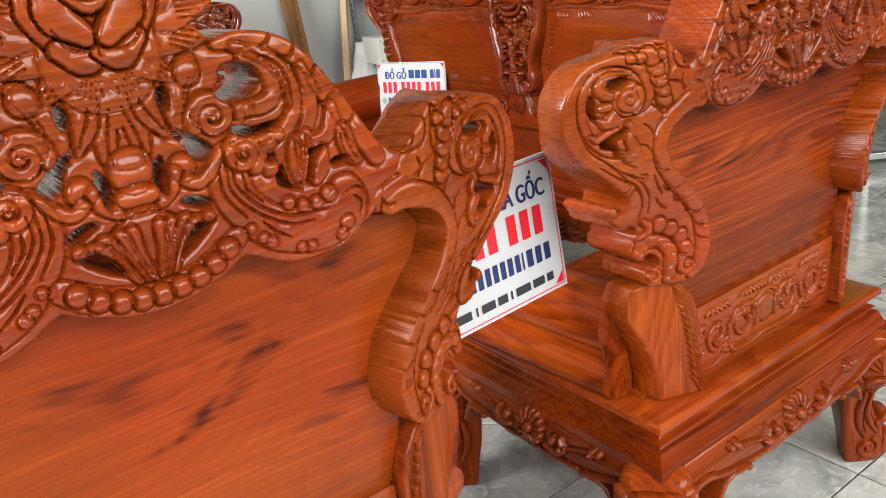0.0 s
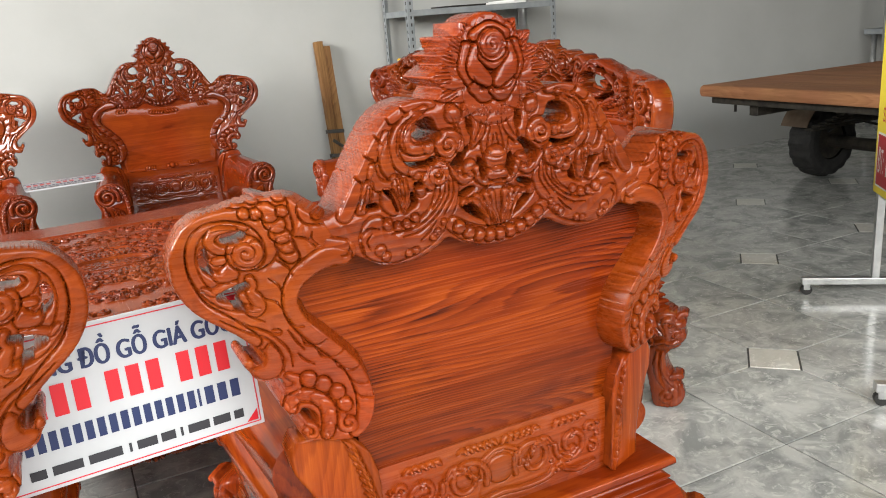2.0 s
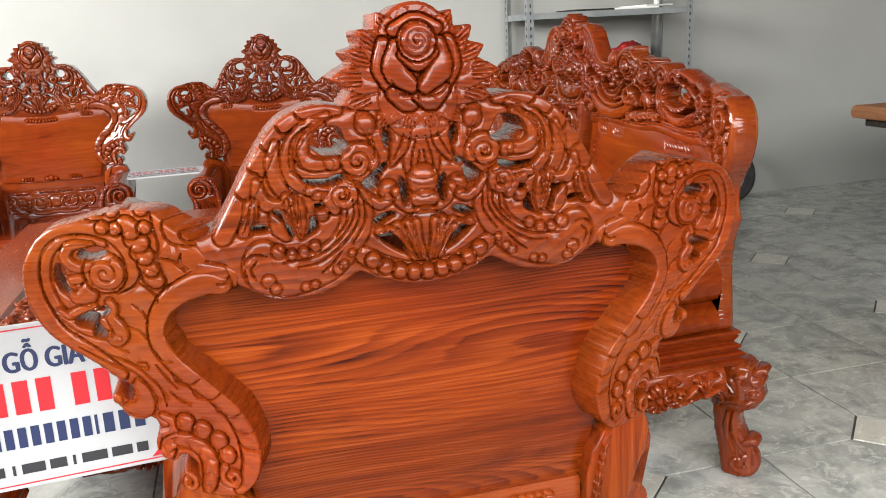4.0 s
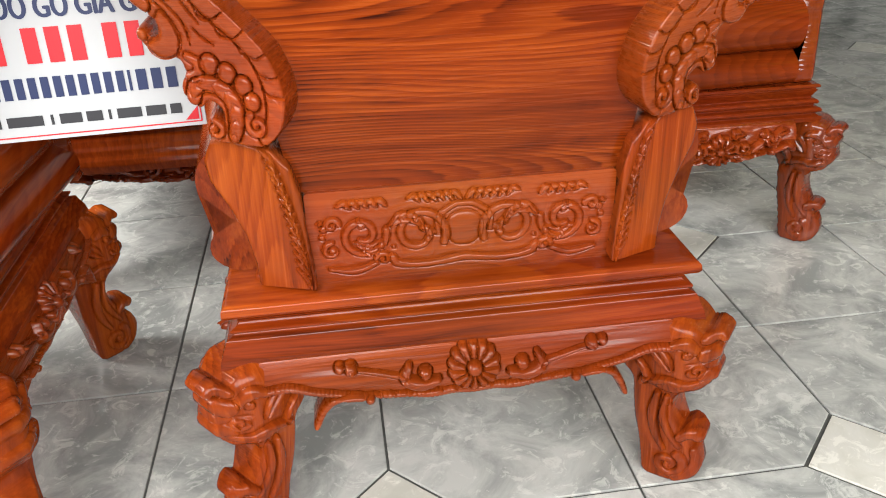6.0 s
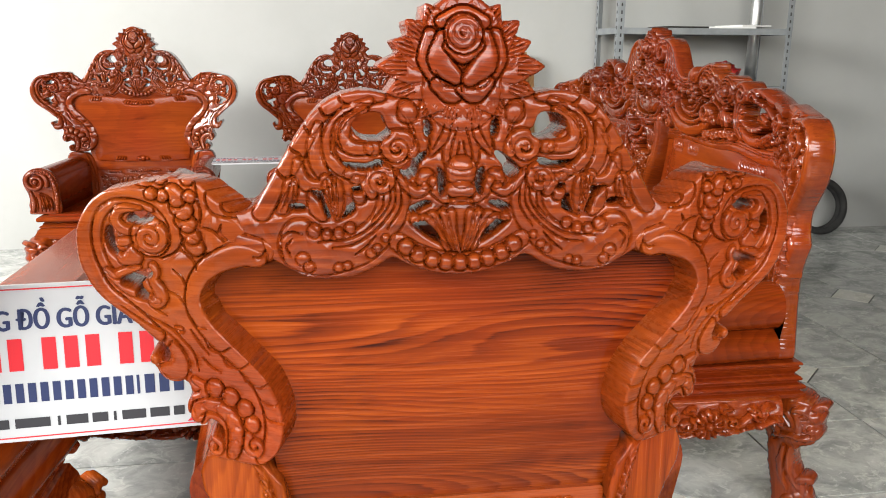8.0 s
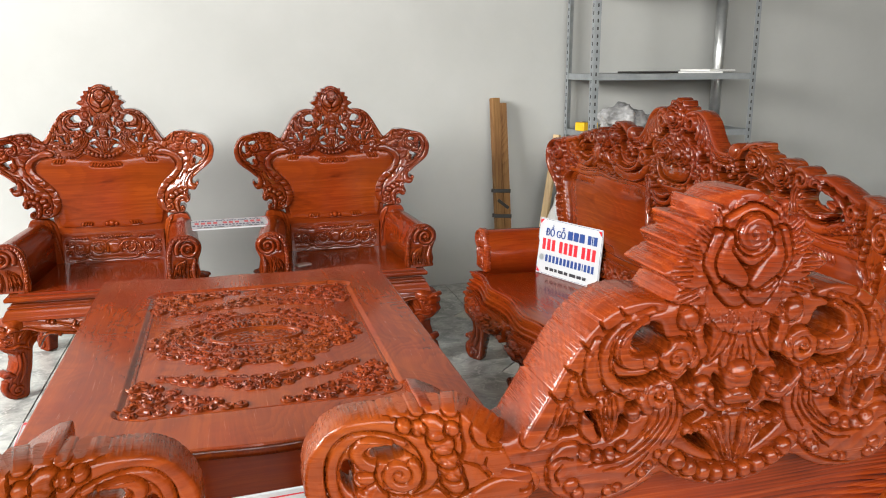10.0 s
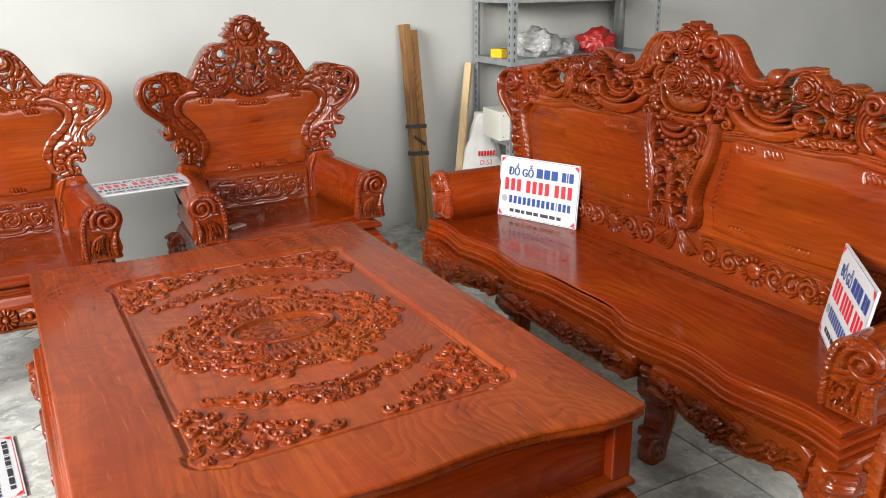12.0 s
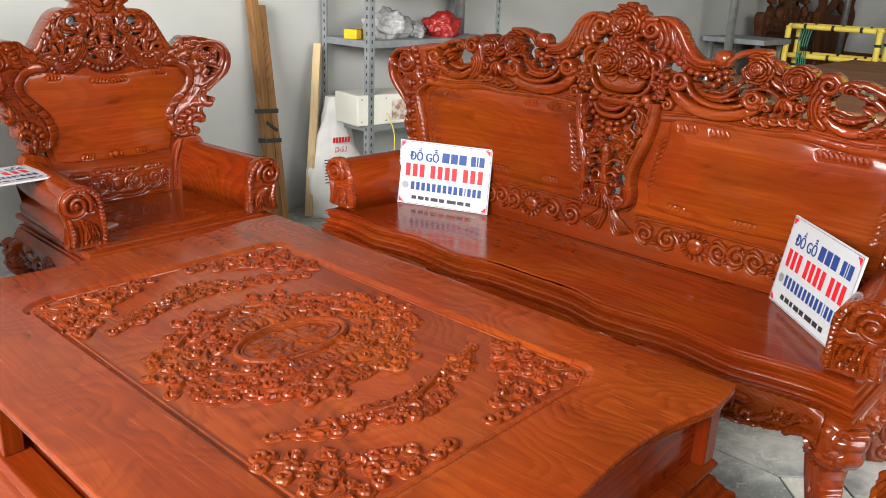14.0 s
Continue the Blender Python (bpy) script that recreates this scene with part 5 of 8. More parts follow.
def armchair(h, m, label, group, woods):
    along, across, upright, panel, carved, side = woods
    t = thing("armchair", m, label, "armchair", group)
    share, top = (0.50, 0.45) if h < 0.0015 else (0.32, 0.86)
    part("crest", chair_crest(h).mesh("crest", back_place(), CHAIR_T, "relief", edge=0.005, share=share), carved, t, "openwork crest with a rose, volutes and a bead rim")
    wing = chair_wing(h)
    part("side_frame", wing.mesh("side_frame", wing_place(1, top), 0.100, "relief", edge=0.005, share=share), side, t, "S-shaped carved side with a pierced ear")
    part("side_frame", wing.mesh("side_frame", wing_place(-1, top), 0.100, "relief", edge=0.005, flip=True, share=share), side, t, "S-shaped carved side with a pierced ear")
    post = chair_post(1.2 * h)
    part("post", post.mesh("post", post_place(1), 0.055, "relief"), upright, t, "curved post with a feathered edge")
    part("post", post.mesh("post", post_place(-1), 0.055, "relief", flip=True), upright, t, "curved post with a feathered edge")
    # plain panel, set in, waisted like the frame
    hb = max(h * 3, 0.008)
    pn = Carving(-0.33, 0.33, 0.536, 0.912, hb)
    pn.plate([(0.215, 0.50), (0.24, 0.66), (0.26, 0.71), (0.29, 0.76), (0.318, 0.82), (0.31, 0.93), (-0.31, 0.93), (-0.318, 0.82), (-0.29, 0.76), (-0.26, 0.71), (-0.24, 0.66), (-0.215, 0.50)], 0, closed_spline=False)
    part("back_panel", pn.mesh("back_panel", back_place(1, -0.048, bend=False), 0.026, edge=0.002), panel, t, "plain figured panel with flowing grain")
    # front face of the panel: raised field with small carved tufts
    fp = Carving(0, 0.315, 0.541, 0.912, 1.7 * h)
    fp.plate([(-0.3, 0.566), (0.100, 0.566), (0.206, 0.572), (0.216, 0.620), (0.224, 0.680), (0.250, 0.740), (0.276, 0.790), (0.284, 0.838), (0.262, 0.868), (0.205, 0.876), (0.140, 0.868), (0.080, 0.862), (0.0, 0.852), (-0.3, 0.852)], 0.004, closed_spline=False, ease=0.03)
    for k in range(5):
        fp.stroke([(0.004 + 0.012 * k, 0.842 + 0.001 * k), (0.010 + 0.012 * k, 0.835 + 0.001 * k)], (0.003, 0.006), 0.007)
        if k < 4:
            fp.stroke([(0.165 + 0.011 * k, 0.862), (0.170 + 0.011 * k, 0.855)], (0.003, 0.005), 0.006)
            fp.stroke([(0.080 + 0.011 * k, 0.586), (0.085 + 0.011 * k, 0.578)], (0.003, 0.005), 0.006)
            fp.stroke([(0.233 + 0.006 * k, 0.690 + 0.012 * k), (0.225 + 0.006 * k, 0.694 + 0.012 * k)], (0.003, 0.005), 0.006)
    fp.bead(0, 0.580, 0.012, 0.009)
    fp.bead(0.018, 0.578, 0.008, 0.007)
    fp = fp.mirrored()
    part("front_panel", fp.mesh("front_panel", lambda u, v, out, th: (-u, 0.079 + out - th, v), 0.006, edge=0.002), panel, t, "raised front panel with small carved tufts")
    lp = low_panel(1.2 * h, 0.210, 0.404, 0.540)
    part("low_panel", lp.mesh("low_panel", back_place(1, -0.040, bend=False), 0.040, "relief", edge=0.002), side, t, "low panel carved with a boss and volutes")
    # seat base
    part("seat_base", plan_loft(rect_plan(-0.319, 0.319, 0.014, 0.560), BASE_PROFILE), along, t, "stepped seat moulding")
    part("seat", box_bm(-0.29, 0.29, 0.07, 0.548, 0.400, 0.412, 0.003), along, t, "broad polished seat board")
    ap = apron(h, 0.292, 0.248, 0.322, swag=1).mesh("apron", lambda u, v, out, th: (u, -0.012 - out + th, v), 0.03, edge=0.003)
    a = part("apron", ap, side, t, "scalloped skirt with a flower and volutes")
    b = part("apron", ap, side, t, "scalloped skirt with a flower and volutes")
    b.matrix_local = pose(0, 0.562, 0, 0, 0, 180)
    sp = apron(h, 0.262, 0.248, 0.322, swag=1).mesh("side_apron", lambda u, v, out, th: (u, -0.030 - out + th, v), 0.03, edge=0.003)
    for sx, rz in ((1, 90), (-1, -90)):
        o = part("apron", sp, side, t, "scalloped skirt with a flower and volutes")
        o.matrix_local = pose(sx * 0.308, 0.282, 0, 0, 0, rz)
    lg = beast_leg(h, 0.322).mesh("leg", leg_place(0.092), 0.092, "relief", edge=0.012)
    for x, y, turn in ((0.318, 0.024, -40), (-0.318, 0.024, 220), (0.318, 0.552, 40), (-0.318, 0.552, 140)):
        leg_at(t, lg, upright, x, y, turn)
    # arms
    ae = arm_end(1.2 * h)
    prof = arm_profile()
    for s in (1, -1):
        def place(a, z, y, s=s):
            k = (y - 0.08) / 0.44
            return (s * (0.235 + 0.030 * k + a), y, z)
        arm = part("arm", prism_bm(prof, 0.100, 0.505, place), across, t, "rolled arm with a plain polished side")
        part("arm_scroll", ae.mesh("arm_scroll", lambda u, v, out, th, s=s: (s * (0.262 + u), 0.520 + out - th, 0.405 + (v - 0.428) * 1.0), 0.022, edge=0.004, flip=s > 0), carved, arm, "carved volute on the arm's end")
    return t


# ---- sofa: faces -x in the room, built facing +y with its rear at y = 0 ----
SOFA_BEND0 = 0.74


def sofa_place(lift=0.0, sign=1, bend=True):
    """Out is towards the front (+y) of the sofa."""
    def place(u, v, out, thick):
        y = 0.025 + (np.maximum(np.abs(u) - SOFA_BEND0, 0) * 0.25 if bend else 0 * u) + lift + 0.75 * out - thick
        return -sign * u, y, v
    return place


def sofa_crest(h):
    """Openwork crest, half of it drawn at u >= 0; the ground lies deep behind the ornaments."""
    c = Carving(0, 0.80, 0.835, 1.215, h)
    c.gain, c.cut, c.deep = 1.25, 3.0, 0.032
    c.plate([(-0.02, 0.85), (0.80, 0.85), (0.80, 0.985), (0.70, 0.995), (0.60, 1.010), (0.50, 1.030), (0.40, 1.040), (0.30, 1.020), (0.20, 1.045), (0.12, 1.110), (-0.02, 1.130)], 0.0)
    c.H[:] = -0.028
    # lower rail with its double line
    rail = [(0.80, 0.872), (0.70, 0.865), (0.629, 0.872), (0.580, 0.878), (0.531, 0.880), (0.461, 0.872), (0.380, 0.873), (0.282, 0.879), (0.206, 0.874), (0.10, 0.868), (0.0, 0.868)]
    c.stroke(rail, (0.024, 0.022, 0.020, 0.020, 0.020, 0.020, 0.020), 0.008, flat=0.8)
    for d in (0.002, 0.010):
        c.engrave([(x, y + d) for x, y in rail], 0.0034, 0.0026)
    # great arch: broad smooth back, slanted flutes below it, a volute at the top and a rolled bulb at the foot
    c.blob([(0.060, 1.150), (0.105, 1.166), (0.134, 1.160), (0.162, 1.137), (0.181, 1.104), (0.197, 1.080), (0.220, 1.058), (0.245, 1.046), (0.285, 1.046), (0.285, 1.024), (0.225, 1.022), (0.190, 1.028), (0.164, 1.044), (0.146, 1.060), (0.128, 1.072), (0.106, 1.078), (0.080, 1.100)], 0.012, 0.010, lift=0.004, solid=True)
    for q in ([(0.092, 1.160), (0.108, 1.132), (0.116, 1.102), (0.108, 1.082)], [(0.108, 1.163), (0.126, 1.132), (0.136, 1.101), (0.129, 1.076)], [(0.126, 1.160), (0.145, 1.126), (0.155, 1.092), (0.148, 1.062)],
              [(0.146, 1.148), (0.162, 1.112), (0.172, 1.078), (0.167, 1.046)], [(0.168, 1.118), (0.182, 1.086), (0.196, 1.058), (0.198, 1.034)], [(0.190, 1.082), (0.206, 1.058), (0.230, 1.042), (0.270, 1.036)]):
        c.stroke(q, (0.005, 0.0088, 0.0098, 0.0085), 0.010, lift=0.012, groove=0.002)
    c.stroke([(0.082, 1.166), (0.112, 1.168), (0.140, 1.159), (0.166, 1.136), (0.184, 1.106), (0.200, 1.081), (0.222, 1.060), (0.246, 1.050), (0.284, 1.050)], (0.005, 0.008, 0.010, 0.010, 0.010, 0.009, 0.008), 0.012, lift=0.012)
    c.spiral(0.084, 1.132, 0.031, 1.7, 75, 1, 0.0105, 0.014, lift=0.018)
    c.bead(0.302, 1.062, 0.027, 0.018, lift=0.010)
    c.engrave([(0.284, 1.046), (0.302, 1.042), (0.322, 1.052), (0.326, 1.070)], 0.004, 0.003)
    c.stroke([(0.322, 1.048), (0.348, 1.076), (0.385, 1.088), (0.420, 1.092)], (0.008, 0.014, 0.014, 0.010), 0.014, lift=0.004)
    line = spline([(0.122, 1.070), (0.149, 1.066), (0.176, 1.042), (0.204, 1.022), (0.233, 1.012), (0.262, 1.008), (0.290, 1.016), (0.318, 1.026)], 0.001)
    for k in range(4, len(line), 21):
        c.bead(line[k][0], line[k][1], 0.0112, 0.012, lift=0.010)
    # crescents: smooth outer lip, an inner leaf, a volute at either end
    lip = [(0.166, 0.976), (0.171, 0.958), (0.190, 0.934), (0.220, 0.914), (0.262, 0.901), (0.312, 0.898), (0.360, 0.906), (0.400, 0.922), (0.422, 0.944), (0.426, 0.962)]
    c.stroke(lip, (0.012, 0.017, 0.019, 0.019, 0.018, 0.016, 0.012), 0.014, lift=0.012, flat=0.75)
    c.stroke([(0.214, 0.978), (0.228, 0.956), (0.252, 0.938), (0.286, 0.926), (0.326, 0.924), (0.364, 0.932), (0.390, 0.946)], (0.006, 0.008, 0.0085, 0.0085, 0.008, 0.006), 0.012, lift=0.020)
    c.stroke([(0.232, 0.984), (0.252, 0.962), (0.286, 0.946), (0.320, 0.944), (0.350, 0.950)], (0.004, 0.008, 0.009, 0.008, 0.005), 0.010, lift=0.010, ribs=0.020)
    c.leaf([(0.250, 0.966), (0.290, 0.958), (0.326, 0.964), (0.356, 0.986), (0.388, 0.990)], 0.015, 0.014, lift=0.008)
    for a, b in ((0.232, 0.948), (0.278, 0.929), (0.358, 0.931)):
        c.bead(a, b, 0.0048, 0.008, lift=0.028, groove=0)
    c.spiral(0.190, 0.988, 0.027, 1.7, 210, 1, 0.0092, 0.014, lift=0.020)
    c.spiral(0.404, 0.960, 0.025, 1.7, 300, -1, 0.0088, 0.014, lift=0.020)
    for a, b, r in ((0.300, 1.000, 0.012), (0.330, 0.990, 0.011), (0.285, 0.984, 0.011), (0.318, 1.010, 0.010), (0.262, 1.000, 0.010), (0.232, 0.998, 0.009)):
        c.bead(a, b, r, 0.014, lift=0.002)
    # roses with their leaves, the bell, and the row of tight leaves on the rail
    c.leaf([(0.388, 1.020), (0.364, 1.006), (0.340, 0.990)], 0.018, 0.012, lift=0.012)
    c.leaf([(0.380, 1.030), (0.360, 1.034), (0.338, 1.036)], 0.014, 0.012, lift=0.010)
    c.leaf([(0.500, 1.000), (0.466, 1.012), (0.440, 1.030)], 0.018, 0.012, lift=0.012)
    c.leaf([(0.520, 1.010), (0.505, 0.990), (0.496, 0.972)], 0.018, 0.012, lift=0.012)
    c.leaf([(0.530, 1.010), (0.545, 1.000), (0.556, 1.002)], 0.014, 0.010, lift=0.012)
    c.leaf([(0.470, 1.040), (0.454, 1.056), (0.444, 1.072)], 0.016, 0.012, lift=0.010)
    c.leaf([(0.410, 1.030), (0.424, 1.008), (0.440, 0.996)], 0.018, 0.012, lift=0.012)
    c.rose(0.406, 1.046, 0.046, 0.034, lift=0.014, seed=0.2)
    c.rose(0.516, 1.026, 0.046, 0.034, lift=0.014, seed=0.6)
    c.stroke([(0.380, 0.980), (0.415, 0.990), (0.443, 0.988), (0.470, 0.972)], (0.004, 0.006, 0.006, 0.005), 0.012, lift=0.006)
    c.blob([(0.460, 0.926), (0.461, 0.952), (0.472, 0.972), (0.492, 0.974), (0.508, 0.960), (0.514, 0.932), (0.504, 0.924), (0.496, 0.940), (0.486, 0.922), (0.476, 0.940)], 0.018, 0.012, lift=0.006, solid=True)
    for d in (-0.011, 0.0, 0.011):
        c.engrave([(0.484 + 0.4 * d, 0.966), (0.486 + d, 0.946), (0.487 + 1.3 * d, 0.930)], 0.005, 0.003)
    c.spiral(0.530, 0.952, 0.014, 1.4, 60, 1, 0.0055, 0.012, lift=0.008)
    c.spiral(0.440, 0.936, 0.013, 1.4, 200, -1, 0.005, 0.012, lift=0.008)
    for k, (a, b) in enumerate(((0.402, 0.892), (0.424, 0.898), (0.447, 0.894), (0.470, 0.900), (0.494, 0.904), (0.518, 0.906), (0.542, 0.902))):
        c.leaf([(a - 0.012, b + 0.008), (a, b), (a + 0.013, b - 0.005 + 0.012 * (k % 2))], 0.0125, 0.012, lift=0.010)
        c.bead(a + 0.010, b + 0.010, 0.007, 0.010, lift=0.008)
    # great acanthus leaf that rolls into a volute, then the outer curls
    c.blob([(0.575, 1.044), (0.554, 1.030), (0.546, 0.996), (0.543, 0.962), (0.549, 0.930), (0.566, 0.908), (0.592, 0.896), (0.602, 0.912), (0.590, 0.930), (0.606, 0.944), (0.592, 0.954), (0.606, 0.974), (0.590, 0.984), (0.600, 1.000)], 0.016, 0.012, lift=0.008, solid=True)
    for q in ([(0.582, 1.012), (0.566, 0.986), (0.561, 0.956), (0.572, 0.922), (0.590, 0.905)], [(0.574, 1.020), (0.556, 0.990), (0.552, 0.958), (0.560, 0.926)], [(0.588, 0.998), (0.575, 0.976), (0.572, 0.950), (0.584, 0.926)], [(0.588, 0.978), (0.582, 0.966), (0.600, 0.972)], [(0.584, 0.950), (0.590, 0.944), (0.602, 0.945)]):
        c.engrave(q, 0.006, 0.003)
    c.spiral(0.590, 1.022, 0.028, 1.7, 130, -1, 0.0095, 0.014, lift=0.018)
    c.stroke([(0.596, 0.930), (0.620, 0.912), (0.652, 0.902), (0.690, 0.908), (0.730, 0.924), (0.775, 0.945)], (0.010, 0.014, 0.015, 0.014, 0.012, 0.010), 0.014, lift=0.012, flat=0.8)
    c.stroke([(0.604, 0.946), (0.630, 0.934), (0.660, 0.934), (0.690, 0.944)], (0.005, 0.009, 0.009, 0.005), 0.012, lift=0.012, ribs=0.016)
    c.spiral(0.642, 1.012, 0.024, 1.7, 40, 1, 0.0085, 0.014, lift=0.016)
    c.stroke([(0.642, 1.036), (0.672, 1.032), (0.702, 1.018), (0.745, 1.002), (0.796, 0.990)], (0.006, 0.011, 0.014, 0.014, 0.012), 0.014, lift=0.010)
    c.stroke([(0.660, 1.002), (0.694, 0.996), (0.720, 0.976), (0.728, 0.950)], (0.006, 0.010, 0.010, 0.006), 0.012, lift=0.008)
    c.leaf([(0.676, 0.976), (0.700, 0.966), (0.716, 0.940)], 0.014, 0.012, lift=0.006)
    c.spiral(0.764, 0.966, 0.024, 1.6, 200, 1, 0.0085, 0.014, lift=0.012)
    for k in range(5):
        c.bead(0.690 + 0.022 * k, 0.898 + 0.006 * k, 0.0095, 0.012, lift=0.006)
    # middle: bowl in a ring, flowers, fringe of beads
    c.stroke(spline([(0.0, 1.092), (0.040, 1.086), (0.078, 1.062), (0.098, 1.028), (0.104, 0.990), (0.094, 0.950), (0.062, 0.922), (0.0, 0.914)], 0.003), 0.0068, 0.014, smoothed=False, lift=0.010)
    c.blob([(-0.03, 0.972), (0.040, 0.976), (0.078, 0.972), (0.068, 0.944), (0.040, 0.928), (-0.03, 0.926)], 0.020, 0.016, lift=0.008, solid=True)
    for k in range(4):
        c.bead(0.018 + 0.035 * k, 0.898 + 0.0035 * k * k, 0.0165, 0.016, lift=0.008)
    for k in range(5):
        w = 2 * math.pi * k / 5 + 0.3
        c.leaf([(0.130 + 0.006 * math.cos(w), 0.960 + 0.006 * math.sin(w)), (0.130 + 0.018 * math.cos(w), 0.960 + 0.018 * math.sin(w)), (0.130 + 0.028 * math.cos(w), 0.960 + 0.028 * math.sin(w))], 0.013, 0.012, lift=0.014)
    c.bead(0.130, 0.960, 0.008, 0.010, lift=0.022)
    for a, b in ((0.116, 1.000), (0.130, 0.994), (0.148, 0.990), (0.138, 0.928), (0.116, 0.924), (0.126, 1.014)):
        c.bead(a, b, 0.0105, 0.014, lift=0.008)
    c.spiral(0.158, 0.908, 0.018, 1.5, 90, -1, 0.0065, 0.014, lift=0.010)
    c.leaf([(0.096, 1.058), (0.126, 1.044), (0.130, 1.012)], 0.016, 0.014, lift=0.010)
    c.leaf([(0.010, 1.040), (0.008, 1.066), (0.014, 1.084)], 0.017, 0.014, lift=0.014)
    # openings through the work
    for a, b, w in ((0.150, 1.022, 0.008), (0.165, 1.012, 0.006), (0.250, 0.992, 0.008), (0.272, 0.968, 0.005), (0.312, 0.978, 0.007), (0.345, 1.008, 0.010), (0.366, 0.966, 0.008), (0.372, 0.992, 0.006), (0.345, 1.046, 0.010), (0.364, 1.060, 0.008),
                    (0.446, 0.962, 0.008), (0.525, 0.974, 0.007), (0.532, 0.926, 0.005), (0.618, 0.976, 0.012), (0.640, 0.972, 0.013), (0.655, 0.960, 0.009), (0.624, 0.992, 0.006), (0.692, 1.004, 0.006), (0.690, 0.922, 0.005), (0.712, 0.952, 0.008), (0.738, 0.985, 0.007), (0.735, 0.940, 0.006), (0.086, 1.078, 0.006), (0.112, 0.938, 0.004)):
        c.hole([(a, b), (a + 0.6 * w, b + 0.9 * w)], 1.65 * w)
    c = c.mirrored()
    # roses of the middle and of the top
    for a, b, r, s in ((0.044, 1.026, 0.046, 0.1), (-0.044, 1.022, 0.047, 0.5)):
        for q in range(7):
            w = 2 * math.pi * q / 7 + s
            c.leaf([(a + 0.02 * math.cos(w), b + 0.02 * math.sin(w)), (a + 0.044 * math.cos(w), b + 0.044 * math.sin(w)), (a + 0.062 * math.cos(w + 0.2), b + 0.062 * math.sin(w + 0.2))], 0.019, 0.012, lift=0.010, solid=False)
        c.rose(a, b, r, 0.038, lift=0.018, seed=s)
    for k in range(9):
        a = radians(-30 + 240 * k / 8)
        c.leaf([(0.015 * math.cos(a), 1.144 + 0.015 * math.sin(a)), (0.042 * math.cos(a), 1.144 + 0.042 * math.sin(a)), (0.066 * math.cos(a), 1.144 + 0.066 * math.sin(a))], 0.020, 0.014, lift=0.012)
    for k in range(5):
        a = radians(-130 + 80 * k / 4)
        c.leaf([(0.015 * math.cos(a), 1.136 + 0.015 * math.sin(a)), (0.04 * math.cos(a), 1.136 + 0.04 * math.sin(a)), (0.056 * math.cos(a), 1.136 + 0.056 * math.sin(a))], 0.017, 0.014, lift=0.014)
    c.rose(0.0, 1.146, 0.050, 0.038, lift=0.020, seed=0.4)
    return c


